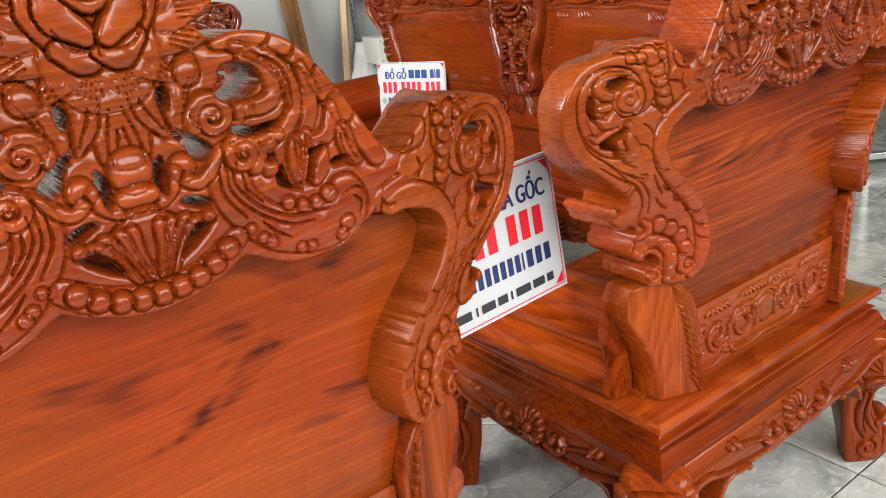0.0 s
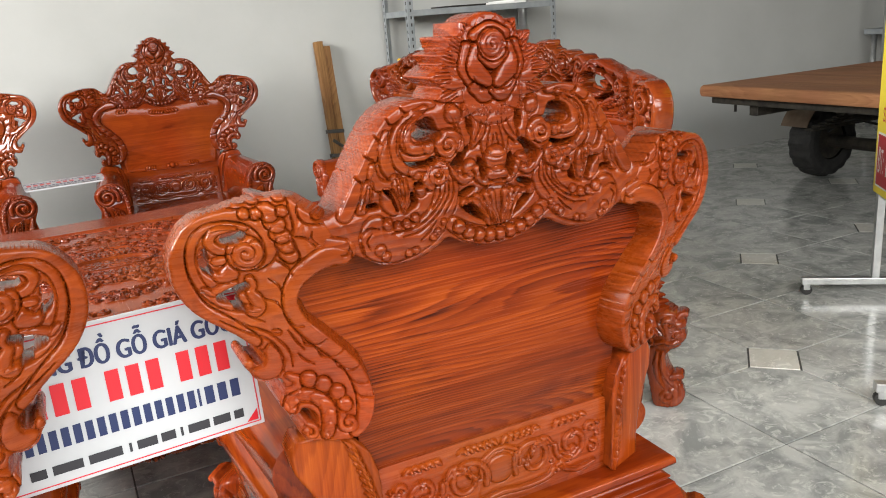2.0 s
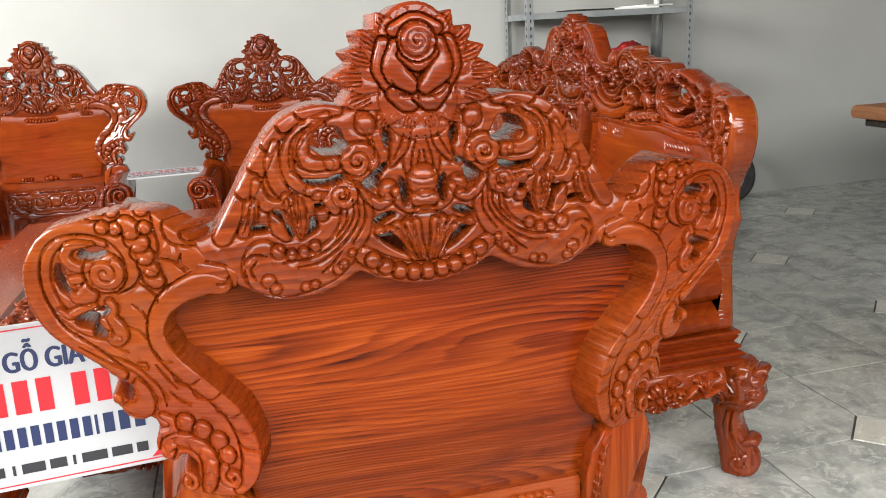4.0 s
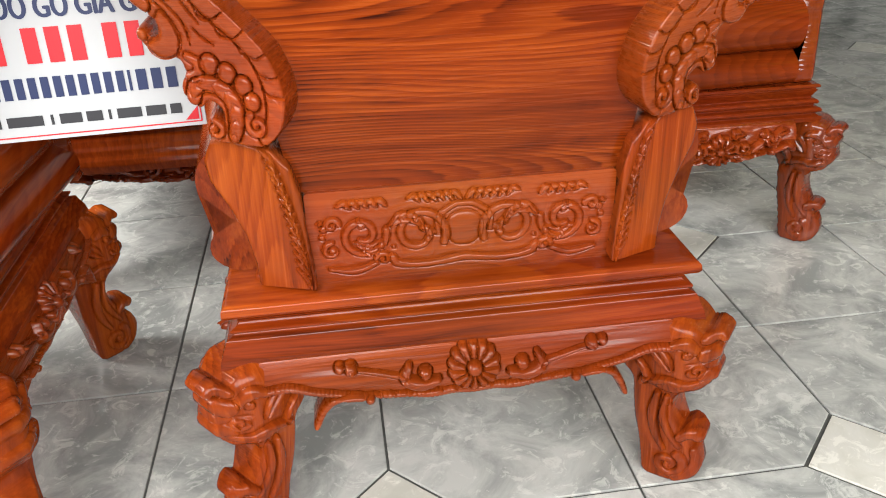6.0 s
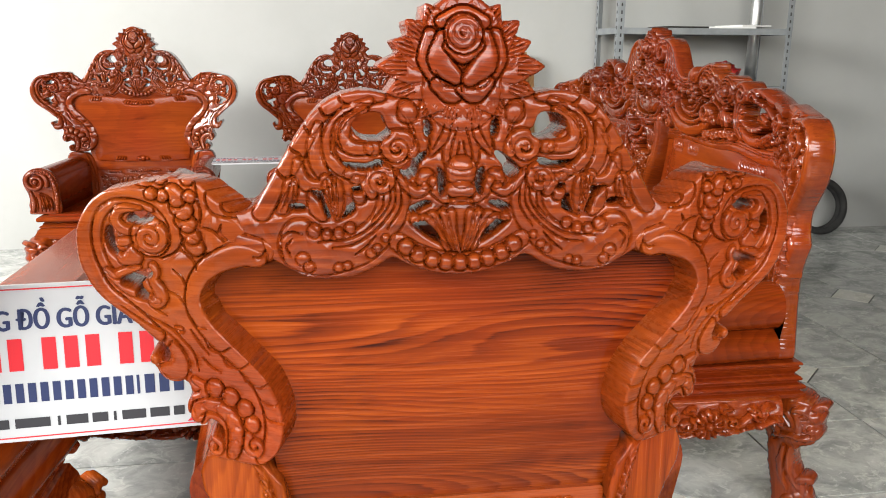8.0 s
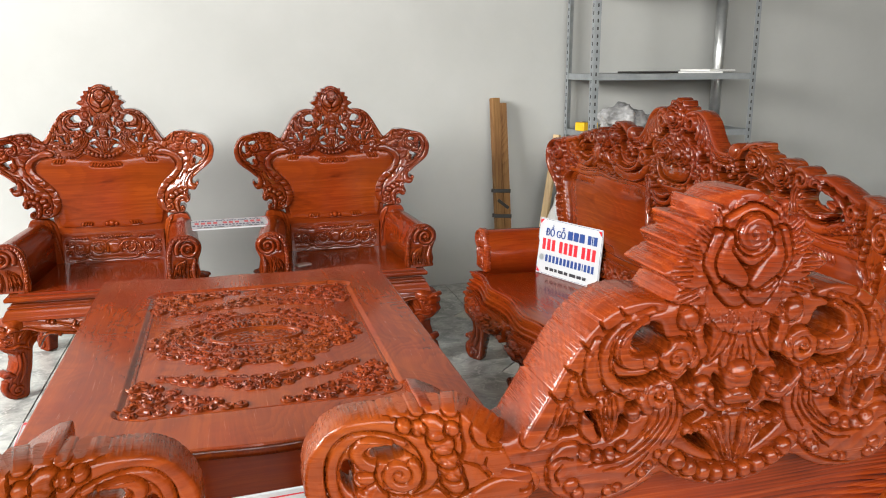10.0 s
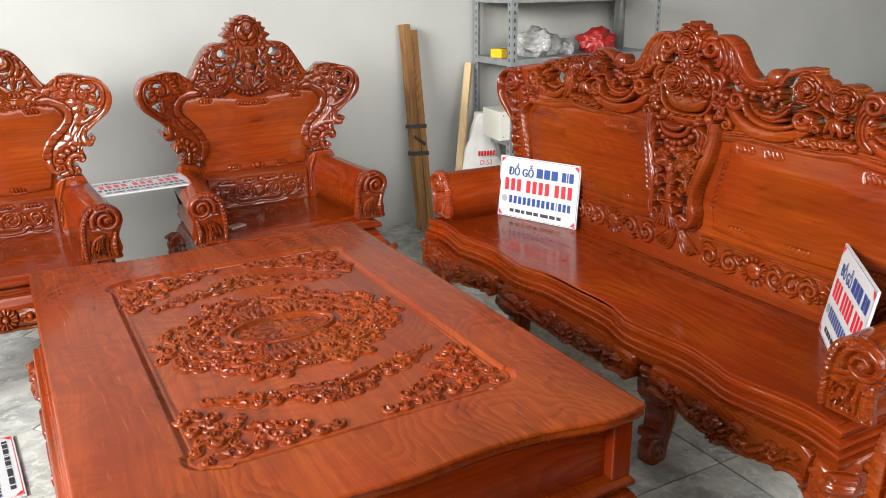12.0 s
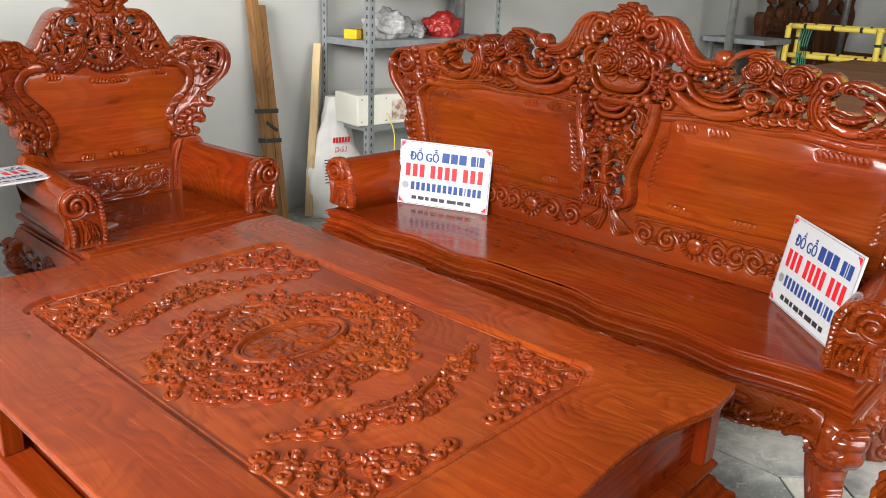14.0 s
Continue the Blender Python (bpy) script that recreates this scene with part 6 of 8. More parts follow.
def sofa_splat(h):
    """The pierced middle of the back: a bowl with a bead fringe, two flowers and a bound stem, in a waisted frame."""
    c = Carving(0, 0.150, 0.545, 0.905, h)
    c.gain, c.cut, c.deep = 1.25, 3.0, 0.030
    c.plate([(0.0, 0.545), (0.070, 0.550), (0.094, 0.574), (0.096, 0.610), (0.088, 0.650), (0.094, 0.700), (0.118, 0.770), (0.136, 0.840), (0.142, 0.905), (-0.05, 0.905), (-0.05, 0.545)], 0.0, closed_spline=False)
    c.H[:] = -0.024
    # broad smooth lip that rolls into a volute at its foot
    lip = [(0.056, 0.572), (0.078, 0.582), (0.084, 0.612), (0.076, 0.650), (0.082, 0.700), (0.105, 0.770), (0.122, 0.840), (0.128, 0.900)]
    c.stroke(lip, (0.011, 0.013, 0.013, 0.014, 0.015, 0.016, 0.016, 0.015), 0.012, lift=0.006, flat=0.8)
    c.engrave([(x - 0.004, y) for x, y in lip], 0.003, 0.003)
    c.spiral(0.052, 0.590, 0.020, 1.6, 270, 1, 0.0070, 0.012, lift=0.010)
    # bowl, its rings and the fringe
    c.stroke([(-0.02, 0.852), (0.020, 0.854), (0.044, 0.864), (0.058, 0.884)], (0.010, 0.010, 0.009, 0.007), 0.014, lift=0.006)
    c.stroke([(-0.02, 0.874), (0.018, 0.876), (0.036, 0.886)], (0.009, 0.009, 0.006), 0.014, lift=0.010)
    for k in range(6):
        w = radians(-90 + 17 * k)
        c.bead(0.004 + 0.070 * math.cos(w) * 1.08, 0.904 + 0.076 * math.sin(w), 0.0100, 0.014, lift=0.004)
    for p in ([(0.082, 0.884), (0.094, 0.862), (0.090, 0.838)], [(0.104, 0.872), (0.108, 0.848), (0.098, 0.824)], [(0.084, 0.836), (0.092, 0.812), (0.084, 0.792)]):
        c.leaf(p, 0.013, 0.013, lift=0.004)
    # drop and leaves between the flowers
    c.bead(0.0, 0.806, 0.013, 0.016, lift=0.004)
    c.bead(0.022, 0.812, 0.009, 0.012, lift=0.004)
    c.leaf([(0.012, 0.800), (0.020, 0.786), (0.034, 0.806)], 0.011, 0.012, lift=0.004)
    for k in range(7):
        w = 2 * math.pi * k / 7 + 0.4
        c.leaf([(0.046 + 0.010 * math.cos(w), 0.764 + 0.010 * math.sin(w)), (0.046 + 0.026 * math.cos(w), 0.764 + 0.026 * math.sin(w)), (0.046 + 0.042 * math.cos(w + 0.2), 0.764 + 0.042 * math.sin(w + 0.2))], 0.014, 0.012, lift=0.004)
    c.rose(0.046, 0.764, 0.030, 0.024, lift=0.010, seed=0.3)
    # bound stem that opens like a sheaf, side curls
    c.stroke([(0.0, 0.760), (0.0, 0.728), (0.0, 0.690)], (0.010, 0.013, 0.010), 0.018, lift=0.006)
    c.bead(0.0, 0.744, 0.013, 0.016, lift=0.012)
    c.stroke([(0.0, 0.690), (0.0, 0.640), (0.0, 0.612)], (0.008, 0.013, 0.011), 0.016, lift=0.008)
    for k in range(4):
        c.stroke([(0.004 + 0.002 * k, 0.634), (0.006 + 0.006 * k, 0.600), (0.008 + 0.014 * k, 0.560)], (0.004, 0.005, 0.006), 0.012, lift=0.008)
    for v in (0.646, 0.636):
        c.stroke([(-0.02, v), (0.018, v - 0.002)], 0.0036, 0.012, lift=0.018)
    c.stroke([(0.010, 0.700), (0.030, 0.716), (0.054, 0.712), (0.064, 0.694), (0.052, 0.682), (0.040, 0.692)], (0.005, 0.007, 0.007, 0.006, 0.005), 0.012, lift=0.006)
    c.stroke([(0.012, 0.668), (0.026, 0.676), (0.042, 0.666), (0.048, 0.644), (0.038, 0.630), (0.028, 0.640)], (0.004, 0.006, 0.006, 0.006, 0.005), 0.012, lift=0.006)
    for k in range(4):
        c.leaf([(0.070 - 0.002 * k, 0.735 - 0.028 * k), (0.062, 0.722 - 0.028 * k), (0.066, 0.706 - 0.028 * k)], 0.009, 0.010, lift=0.004)
    for a, b, w in ((0.068, 0.822, 0.009), (0.078, 0.808, 0.007), (0.012, 0.776, 0.005), (0.028, 0.734, 0.007), (0.026, 0.696, 0.008), (0.054, 0.656, 0.010), (0.058, 0.640, 0.008), (0.024, 0.652, 0.006), (0.034, 0.616, 0.008), (0.030, 0.600, 0.006), (0.100, 0.800, 0.005)):
        c.hole([(a, b), (a + 0.5 * w, b + 0.9 * w)], 1.3 * w)
    return c.mirrored()


def sofa_wing(h):
    c = Carving(0.70, 0.985, 0.404, 1.015, h)
    c.gain, c.cut, c.deep = 1.4, 3.5, 0.016
    c.plate([(0.770, 1.000), (0.830, 0.996), (0.895, 0.982), (0.938, 0.954), (0.960, 0.912), (0.957, 0.872), (0.935, 0.835), (0.905, 0.795), (0.885, 0.755), (0.888, 0.720), (0.900, 0.690), (0.880, 0.650), (0.862, 0.600), (0.862, 0.540), (0.872, 0.470), (0.872, 0.408),
             (0.790, 0.408), (0.786, 0.500), (0.790, 0.580), (0.800, 0.650), (0.815, 0.720), (0.828, 0.780), (0.822, 0.830), (0.790, 0.862), (0.740, 0.880), (0.735, 0.940)], 0.0)
    c.stroke([(0.880, 0.770), (0.905, 0.805), (0.938, 0.850), (0.952, 0.895), (0.946, 0.940), (0.915, 0.970), (0.875, 0.972)], (0.008, 0.012, 0.013, 0.013, 0.012, 0.011, 0.009), 0.012)
    c.spiral(0.885, 0.925, 0.034, 1.9, 80, 1, 0.010, 0.014)
    c.stroke([(0.902, 0.880), (0.918, 0.890), (0.930, 0.915)], (0.010, 0.013, 0.008), 0.012)
    for k in range(6):
        c.bead(0.850 - 0.007 * k, 0.975 - 0.022 * k, 0.010, 0.011)
    for k in range(5):
        c.spiral(0.775 - 0.002 * k + 0.022 * (k % 2), 0.960 - 0.020 * k, 0.014, 1.4, 70 * k, 1 if k % 2 else -1, 0.005, 0.011)
    for k in range(11):
        t = k / 10
        a, b = 0.868 - 0.052 * t + 0.02 * math.sin(3 * t), 0.850 - 0.36 * t
        c.leaf([(a + 0.012, b + 0.016), (a, b - 0.004), (a + 0.014, b - 0.026)], 0.010, 0.010)
        c.bead(a - 0.016, b, 0.008, 0.009)
    c.stroke([(0.800, 0.850), (0.832, 0.820), (0.832, 0.780), (0.818, 0.720), (0.804, 0.650), (0.795, 0.580), (0.792, 0.500)], (0.007, 0.009, 0.009, 0.009, 0.008, 0.007), 0.010, ribs=0.020)
    c.hole([(0.925, 0.955), (0.938, 0.935)], (0.004, 0.008))
    c.hole([(0.905, 0.880), (0.915, 0.868)], (0.006, 0.008))
    c.hole([(0.925, 0.900), (0.930, 0.888)], (0.005, 0.006))
    c.S = np.where(c.V < 0.411, np.minimum(c.S, c.V - 0.409), c.S)
    return c


def sofa_panel(h):
    c = Carving(0.070, 0.835, 0.52, 0.905, h)
    c.plate([(0.070, 0.545), (0.80, 0.545), (0.83, 0.70), (0.84, 0.83), (0.78, 0.905), (0.070, 0.905)], 0.0, closed_spline=False)
    c.plate([(0.150, 0.575), (0.360, 0.566), (0.560, 0.572), (0.745, 0.566), (0.772, 0.600), (0.782, 0.680), (0.800, 0.760), (0.792, 0.820), (0.730, 0.850), (0.620, 0.846), (0.540, 0.862), (0.440, 0.868), (0.300, 0.866), (0.185, 0.868), (0.168, 0.800), (0.140, 0.720), (0.128, 0.650), (0.136, 0.600)], 0.020, ease=0.065)
    for a, b, n, s in ((0.205, 0.850, 4, -1), (0.300, 0.850, 4, -1), (0.590, 0.840, 9, -1), (0.200, 0.584, 4, 1), (0.400, 0.582, 5, 1), (0.600, 0.584, 9, 1)):
        for k in range(n):
            c.stroke([(a + 0.014 * k, b), (a + 0.007 + 0.014 * k, b + 0.013 * s)], (0.0042, 0.0074), 0.0065)
    for k in range(9):
        c.stroke([(0.166 - 0.004 * k + 0.00012 * k * k, 0.800 - 0.018 * k), (0.156 - 0.004 * k, 0.792 - 0.018 * k)], (0.004, 0.006), 0.006)
        c.stroke([(0.792 - 0.003 * k, 0.780 - 0.018 * k), (0.782 - 0.003 * k, 0.774 - 0.018 * k)], (0.003, 0.005), 0.006)
    return c


def sofa_band(h):
    """Long low band of volutes and sunbursts under the panels."""
    c = Carving(0, 0.80, 0.410, 0.552, h)
    c.gain, c.cut, c.deep = 1.4, 3.5, 0.016
    c.S[:] = 0.02
    zc = 0.490
    for u in (0.300, 0.560):
        c.bead(u, zc, 0.026, 0.010)
        for k in range(14):
            a = 2 * math.pi * k / 14
            c.stroke([(u + 0.030 * math.cos(a), zc + 0.030 * math.sin(a)), (u + 0.041 * math.cos(a), zc + 0.041 * math.sin(a))], (0.003, 0.005), 0.008)
    scroll_band(c, 0.10, 0.25, zc, 0.030, 0.009)
    scroll_band(c, 0.35, 0.51, zc, 0.030, 0.009)
    scroll_band(c, 0.61, 0.79, zc, 0.028, 0.009)
    for k in range(7):
        a = radians(-80 + 28 * k)
        c.leaf([(0.0, 0.560), (0.045 * math.cos(a * 0.5), 0.520 - 0.008 * k), (0.095 * math.cos(a * 0.4), 0.500 + 0.012 * math.sin(a) - 0.006 * k)], 0.010, 0.009)
    c.stroke([(0.10, 0.538), (0.30, 0.543), (0.55, 0.540), (0.79, 0.543)], 0.004, 0.006)
    return c.mirrored()


def sofa_plan():
    """Seat outline with the serpentine front."""
    half = list(zip((0.885, 0.800, 0.720, 0.620, 0.550, 0.450, 0.320, 0.250, 0.160, 0.090), (0.458, 0.443, 0.452, 0.470, 0.458, 0.444, 0.460, 0.464, 0.438, 0.432)))
    front = spline(half + [(0.0, 0.434)] + [(-x, y) for x, y in reversed(half)], 0.02)
    return [(-0.885, 0.0), (0.885, 0.0), *[tuple(p) for p in front]]


def sofa(h, m):
    t = thing("sofa", m, "long red hardwood sofa with rose-carved openwork back", "sofa")
    crest_place = sofa_place()
    part("crest", sofa_crest(0.0016).mesh("crest", lambda u, v, out, thick: crest_place(u, 0.85 + 0.95 * (v - 0.85), out, thick), 0.032, "flat", edge=0.004, share=0.22), WOOD_DEEP_C, t, "openwork crest with roses, baskets and volutes")
    flat_place = sofa_place(0.020, bend=False)

    def swelling(u, v, out, thick):
        x, y, z = flat_place(u, v, out, thick)
        return x, y + 0.026 * np.clip(1 - (u / 0.14) ** 2, 0, 1), z
    part("splat", sofa_splat(0.0016).mesh("splat", swelling, 0.034, "flat", edge=0.004), WOOD_DEEP_C, t, "pierced middle splat with flowers over a vase")
    w = sofa_wing(0.0018)
    part("side_frame", w.mesh("side_frame", sofa_place(0.004, 1), 0.060, "flat", edge=0.020, flip=False), WOOD_DEEP_CZ, t, "carved end frame with a coiled ear")
    part("side_frame", w.mesh("side_frame", sofa_place(0.004, -1), 0.060, "flat", edge=0.020, flip=True), WOOD_DEEP_CZ, t, "carved end frame with a coiled ear")
    p = sofa_panel(0.0026)
    part("back_panel", p.mesh("back_panel", sofa_place(0.0, 1, False), 0.030, edge=0.002), WOOD_DEEP_P, t, "raised polished panel with carved tufts")
    part("back_panel", p.mesh("back_panel", sofa_place(0.0, -1, False), 0.030, edge=0.002, flip=True), WOOD_DEEP_P, t, "raised polished panel with carved tufts")
    part("low_band", sofa_band(0.0018).mesh("low_band", sofa_place(0.002, bend=False), 0.036, edge=0.002), WOOD_DEEP_C, t, "low band carved with sunbursts and volutes")
    plan = sofa_plan()
    prof = rounded_profile([(0.014, 0.322), (0.016, 0.333), (0.006, 0.337), (0.006, 0.341), (0.013, 0.344), (0.015, 0.349), (0.011, 0.354), (0.0, 0.356), (0.0, 0.360), (0.006, 0.362), (0.008, 0.367), (0.004, 0.372), (-0.006, 0.374), (-0.006, 0.377), (0.003, 0.394), (-0.001, 0.3955), (-0.001, 0.398), (0.005, 0.400), (0.006, 0.404), (0.003, 0.4075), (-0.0186, 0.408)], 0.0010)
    part("seat_base", plan_loft(plan, prof), WOOD_DEEP_X, t, "stepped moulding with a serpentine front")
    inner = [(x * 0.985, 0.06 + (y - 0.06) * 0.985) if y > 0.1 else (x * 0.985, 0.06) for x, y in plan]
    part("seat", plan_loft(inner, [(0, 0.400), (0, 0.4095), (-0.004, 0.4115)]), WOOD_DEEP_X, t, "long polished seat board")
    # skirts between the front legs, following the front
    def front_y(x):
        return float(np.interp(abs(x), [0, 0.09, 0.16, 0.25, 0.32, 0.45, 0.55, 0.62, 0.72, 0.80, 0.92], [0.434, 0.433, 0.440, 0.462, 0.460, 0.446, 0.458, 0.468, 0.453, 0.446, 0.462]))
    fy = np.vectorize(front_y)
    for cx, half in ((0.0, 0.310), (0.610, 0.235), (-0.610, 0.235)):
        c = apron(h, half, 0.246, 0.336, 0.026)
        part("apron", c.mesh("apron", lambda u, v, out, th, cx=cx: (-(u + cx), fy(u + cx) + 0.028 + out - th, v), 0.05, edge=0.003), WOOD_C, t, "scalloped skirt with a flower and volutes")
    sp = apron(h, 0.185, 0.246, 0.330, 0.026)
    for s in (1, -1):
        part("apron", sp.mesh("apron", lambda u, v, out, th, s=s: (s * (0.900 + out - th), 0.232 + s * u, v), 0.03, edge=0.003), WOOD_C, t, "scalloped skirt with a flower and volutes")
    lg = beast_leg(h, 0.328).mesh("leg", leg_place(0.082), 0.082, "relief", edge=0.012)
    for x, y, turn in ((0.862, 0.424, 40), (-0.862, 0.424, 140), (0.345, 0.412, 80), (-0.345, 0.412, 100), (0.862, -0.018, -40), (-0.862, -0.018, 220)):
        leg_at(t, lg, WOOD_DEEP_CZ, x, y, turn)
    ae = arm_end(h)
    prof = arm_profile()
    for s in (1, -1):
        arm = part("arm", prism_bm(prof, 0.060, 0.405, lambda a, z, y, s=s: (s * (0.785 + 0.020 * (y - 0.06) / 0.42 + a), y, z)), WOOD_DEEP, t, "rolled arm with a plain polished side")
        part("arm_scroll", ae.mesh("arm_scroll", lambda u, v, out, th, s=s: (s * (0.812 + u), 0.420 + out - th, 0.416 + (v - 0.428) * 0.945), 0.022, edge=0.004, flip=s > 0), WOOD_C, arm, "carved volute on the arm's end")
    return t


# ---- coffee table: long axis along local y ----
def table_plan(hx, hy):
    end = spline([(-hx, -hy), (-hx * 0.80, -hy - 0.004), (-hx * 0.55, -hy + 0.022), (-hx * 0.28, -hy + 0.030), (0, -hy + 0.022), (hx * 0.28, -hy + 0.030), (hx * 0.55, -hy + 0.022), (hx * 0.80, -hy - 0.004), (hx, -hy)], 0.03)
    other = [(-x, -y) for x, y in end]
    return [tuple(p) for p in end] + other


def scroll_fill(c, rs, inside_test, box, spacing, size, height=0.007):
    """Fills a region with small curling scrolls, buds and leaf lobes that touch one another."""
    pts = []
    for _ in range(1400):
        u, v = rs.uniform(box[0], box[1]), rs.uniform(box[2], box[3])
        if inside_test(u, v) and all((u - a) ** 2 + (v - b) ** 2 > spacing ** 2 for a, b in pts):
            pts.append((u, v))
    for u, v in pts:
        c.stroke([(u, v), (u + 0.004, v + 0.002)], rs.uniform(0.52, 0.66) * spacing, height * 0.40, flat=0.5, smoothed=False)
    for k, (u, v) in enumerate(pts):
        r, w = rs.uniform(*size), rs.uniform(0, 360)
        way = rs.choice((1, -1))
        near = sorted(pts, key=lambda q: (q[0] - u) ** 2 + (q[1] - v) ** 2)[1:3]
        q = near[k % len(near)]
        mid = (0.5 * (u + q[0]) + 0.25 * (v - q[1]), 0.5 * (v + q[1]) + 0.25 * (q[0] - u))
        c.stroke([(u, v), mid, q], (r * 0.14, r * 0.24, r * 0.12), height * 0.7, flat=0.8)
        if k % 5 == 4:
            for t in range(5):
                b = radians(w + 72 * t)
                c.bead(u + 0.55 * r * math.cos(b), v + 0.55 * r * math.sin(b), r * 0.36, height)
            c.bead(u, v, r * 0.28, height * 1.1)
        elif k % 5 == 2:
            b = radians(w)
            for t in (-0.7, 0.0, 0.7):
                c.stroke([(u - 0.6 * r * math.cos(b), v - 0.6 * r * math.sin(b)), (u + 0.4 * r * math.cos(b + t), v + 0.4 * r * math.sin(b + t)), (u + 1.1 * r * math.cos(b + 1.3 * t), v + 1.1 * r * math.sin(b + 1.3 * t))], (r * 0.16, r * 0.32, r * 0.14), height)
        else:
            c.stroke(spiral_line(u, v, r, 1.05, w, way, 0.72), (r * 0.16, r * 0.27, r * 0.30), height, smoothed=False)
            c.bead(u + 0.2 * r, v, r * 0.26, height * 1.25)
    return c


def table_top_carving(h):
    hx, hy = 0.31, 0.485
    c = Carving(0, hx, 0, hy, h)
    c.cut = 0.0
    rs = random.Random(7)
    # foliage ring, broken towards its corners, then the chevron sprays and the corner bouquets
    def ring(u, v):
        q = math.hypot(u / 0.255, v / 0.226)
        return q < 1 + 0.09 * math.sin(7 * math.atan2(v, u)) and math.hypot(u / 0.132, v / 0.080) > 1.0
    scroll_fill(c, rs, ring, (0, 0.28, 0, 0.25), 0.0265, (0.0100, 0.0165))
    for a, b, t0, t1, w in ((0.172, 0.118, 0.10, 0.62, 0.0060), (0.190, 0.140, 0.70, 1.15, 0.0055), (0.212, 0.168, 0.05, 0.45, 0.0060), (0.225, 0.182, 0.62, 1.00, 0.0055), (0.160, 0.128, 1.10, 1.50, 0.0060), (0.205, 0.188, 1.15, 1.50, 0.0055)):
        t = np.linspace(t0, t1, 24)
        c.stroke(np.stack([a * np.cos(t), b * np.sin(t)], 1), (0.4 * w, w, w, 0.5 * w), 0.007, smoothed=False, lift=0.003)
        c.spiral(a * math.cos(t1) - 0.006, b * math.sin(t1), 0.0135, 1.3, 20, 1, 0.0050, 0.007, lift=0.003)
    for k in range(5):
        w = 1.08 + 0.11 * k
        c.stroke([(0.128 * math.cos(w), 0.092 * math.sin(w)), (0.150 * math.cos(w + 0.03), 0.118 * math.sin(w + 0.03)), (0.168 * math.cos(w + 0.10), 0.150 * math.sin(w + 0.10))], (0.0030, 0.0062, 0.0045), 0.006, lift=0.003)
    def spray(u, v):
        m = float(np.interp(u, (0, 0.06, 0.12, 0.215), (0.335, 0.322, 0.300, 0.262)))
        return abs(v - m) < 0.030 * (1 - (u / 0.235) ** 2) + 0.004
    scroll_fill(c, rs, spray, (0, 0.225, 0.22, 0.39), 0.0245, (0.009, 0.0145))
    c.stroke([(0.150, 0.292), (0.190, 0.276), (0.222, 0.262)], (0.006, 0.005, 0.004), 0.006)
    c.spiral(0.228, 0.254, 0.0135, 1.3, 110, -1, 0.0050, 0.007)
    c.stroke([(0.02, 0.318), (0.060, 0.306), (0.110, 0.286)], (0.004, 0.006, 0.004), 0.007, lift=0.003)
    def corner(u, v):
        return v < 0.462 and u < 0.288 and u > 0.062 + 1.22 * max(0, 0.450 - v) and v > 0.288
    scroll_fill(c, rs, corner, (0.03, 0.29, 0.27, 0.466), 0.0255, (0.0100, 0.0165))
    c.spiral(0.050, 0.452, 0.0170, 1.4, 0, 1, 0.0060, 0.008)
    c.spiral(0.276, 0.285, 0.0160, 1.4, 270, -1, 0.0058, 0.008)
    # oval medallion
    t = np.linspace(0, math.pi / 2, 60)
    c.stroke(np.stack([0.118 * np.cos(t), 0.066 * np.sin(t)], 1), 0.007, 0.011, smoothed=False)
    c.stroke(np.stack([0.106 * np.cos(t), 0.055 * np.sin(t)], 1), 0.003, 0.005, smoothed=False)
    c.plate(np.concatenate([np.stack([0.113 * np.cos(t), 0.061 * np.sin(t)], 1), [(-0.01, 0.061), (-0.01, -0.01), (0.113, -0.01)]]), 0.001, closed_spline=False)
    c = c.mirrored()
    d = c.mirrored_v()
    # heart of the medallion: an open fan of petals over a bird-like curl
    for q in range(14):
        w = 2 * math.pi * q / 14 + 0.2
        far = 1.0 if q % 2 else 0.72
        d.stroke([(0.02 * math.cos(w), 0.014 * math.sin(w)), (0.055 * far * math.cos(w), 0.028 * far * math.sin(w)), (0.092 * far * math.cos(w + 0.12), 0.048 * far * math.sin(w + 0.12))], (0.003, 0.007, 0.003), 0.003, flat=0.8)
        d.bead(0.074 * math.cos(w + 0.2), 0.040 * math.sin(w + 0.2), 0.005, 0.004)
    d.bead(0.0, 0.0, 0.016, 0.005)
    return d


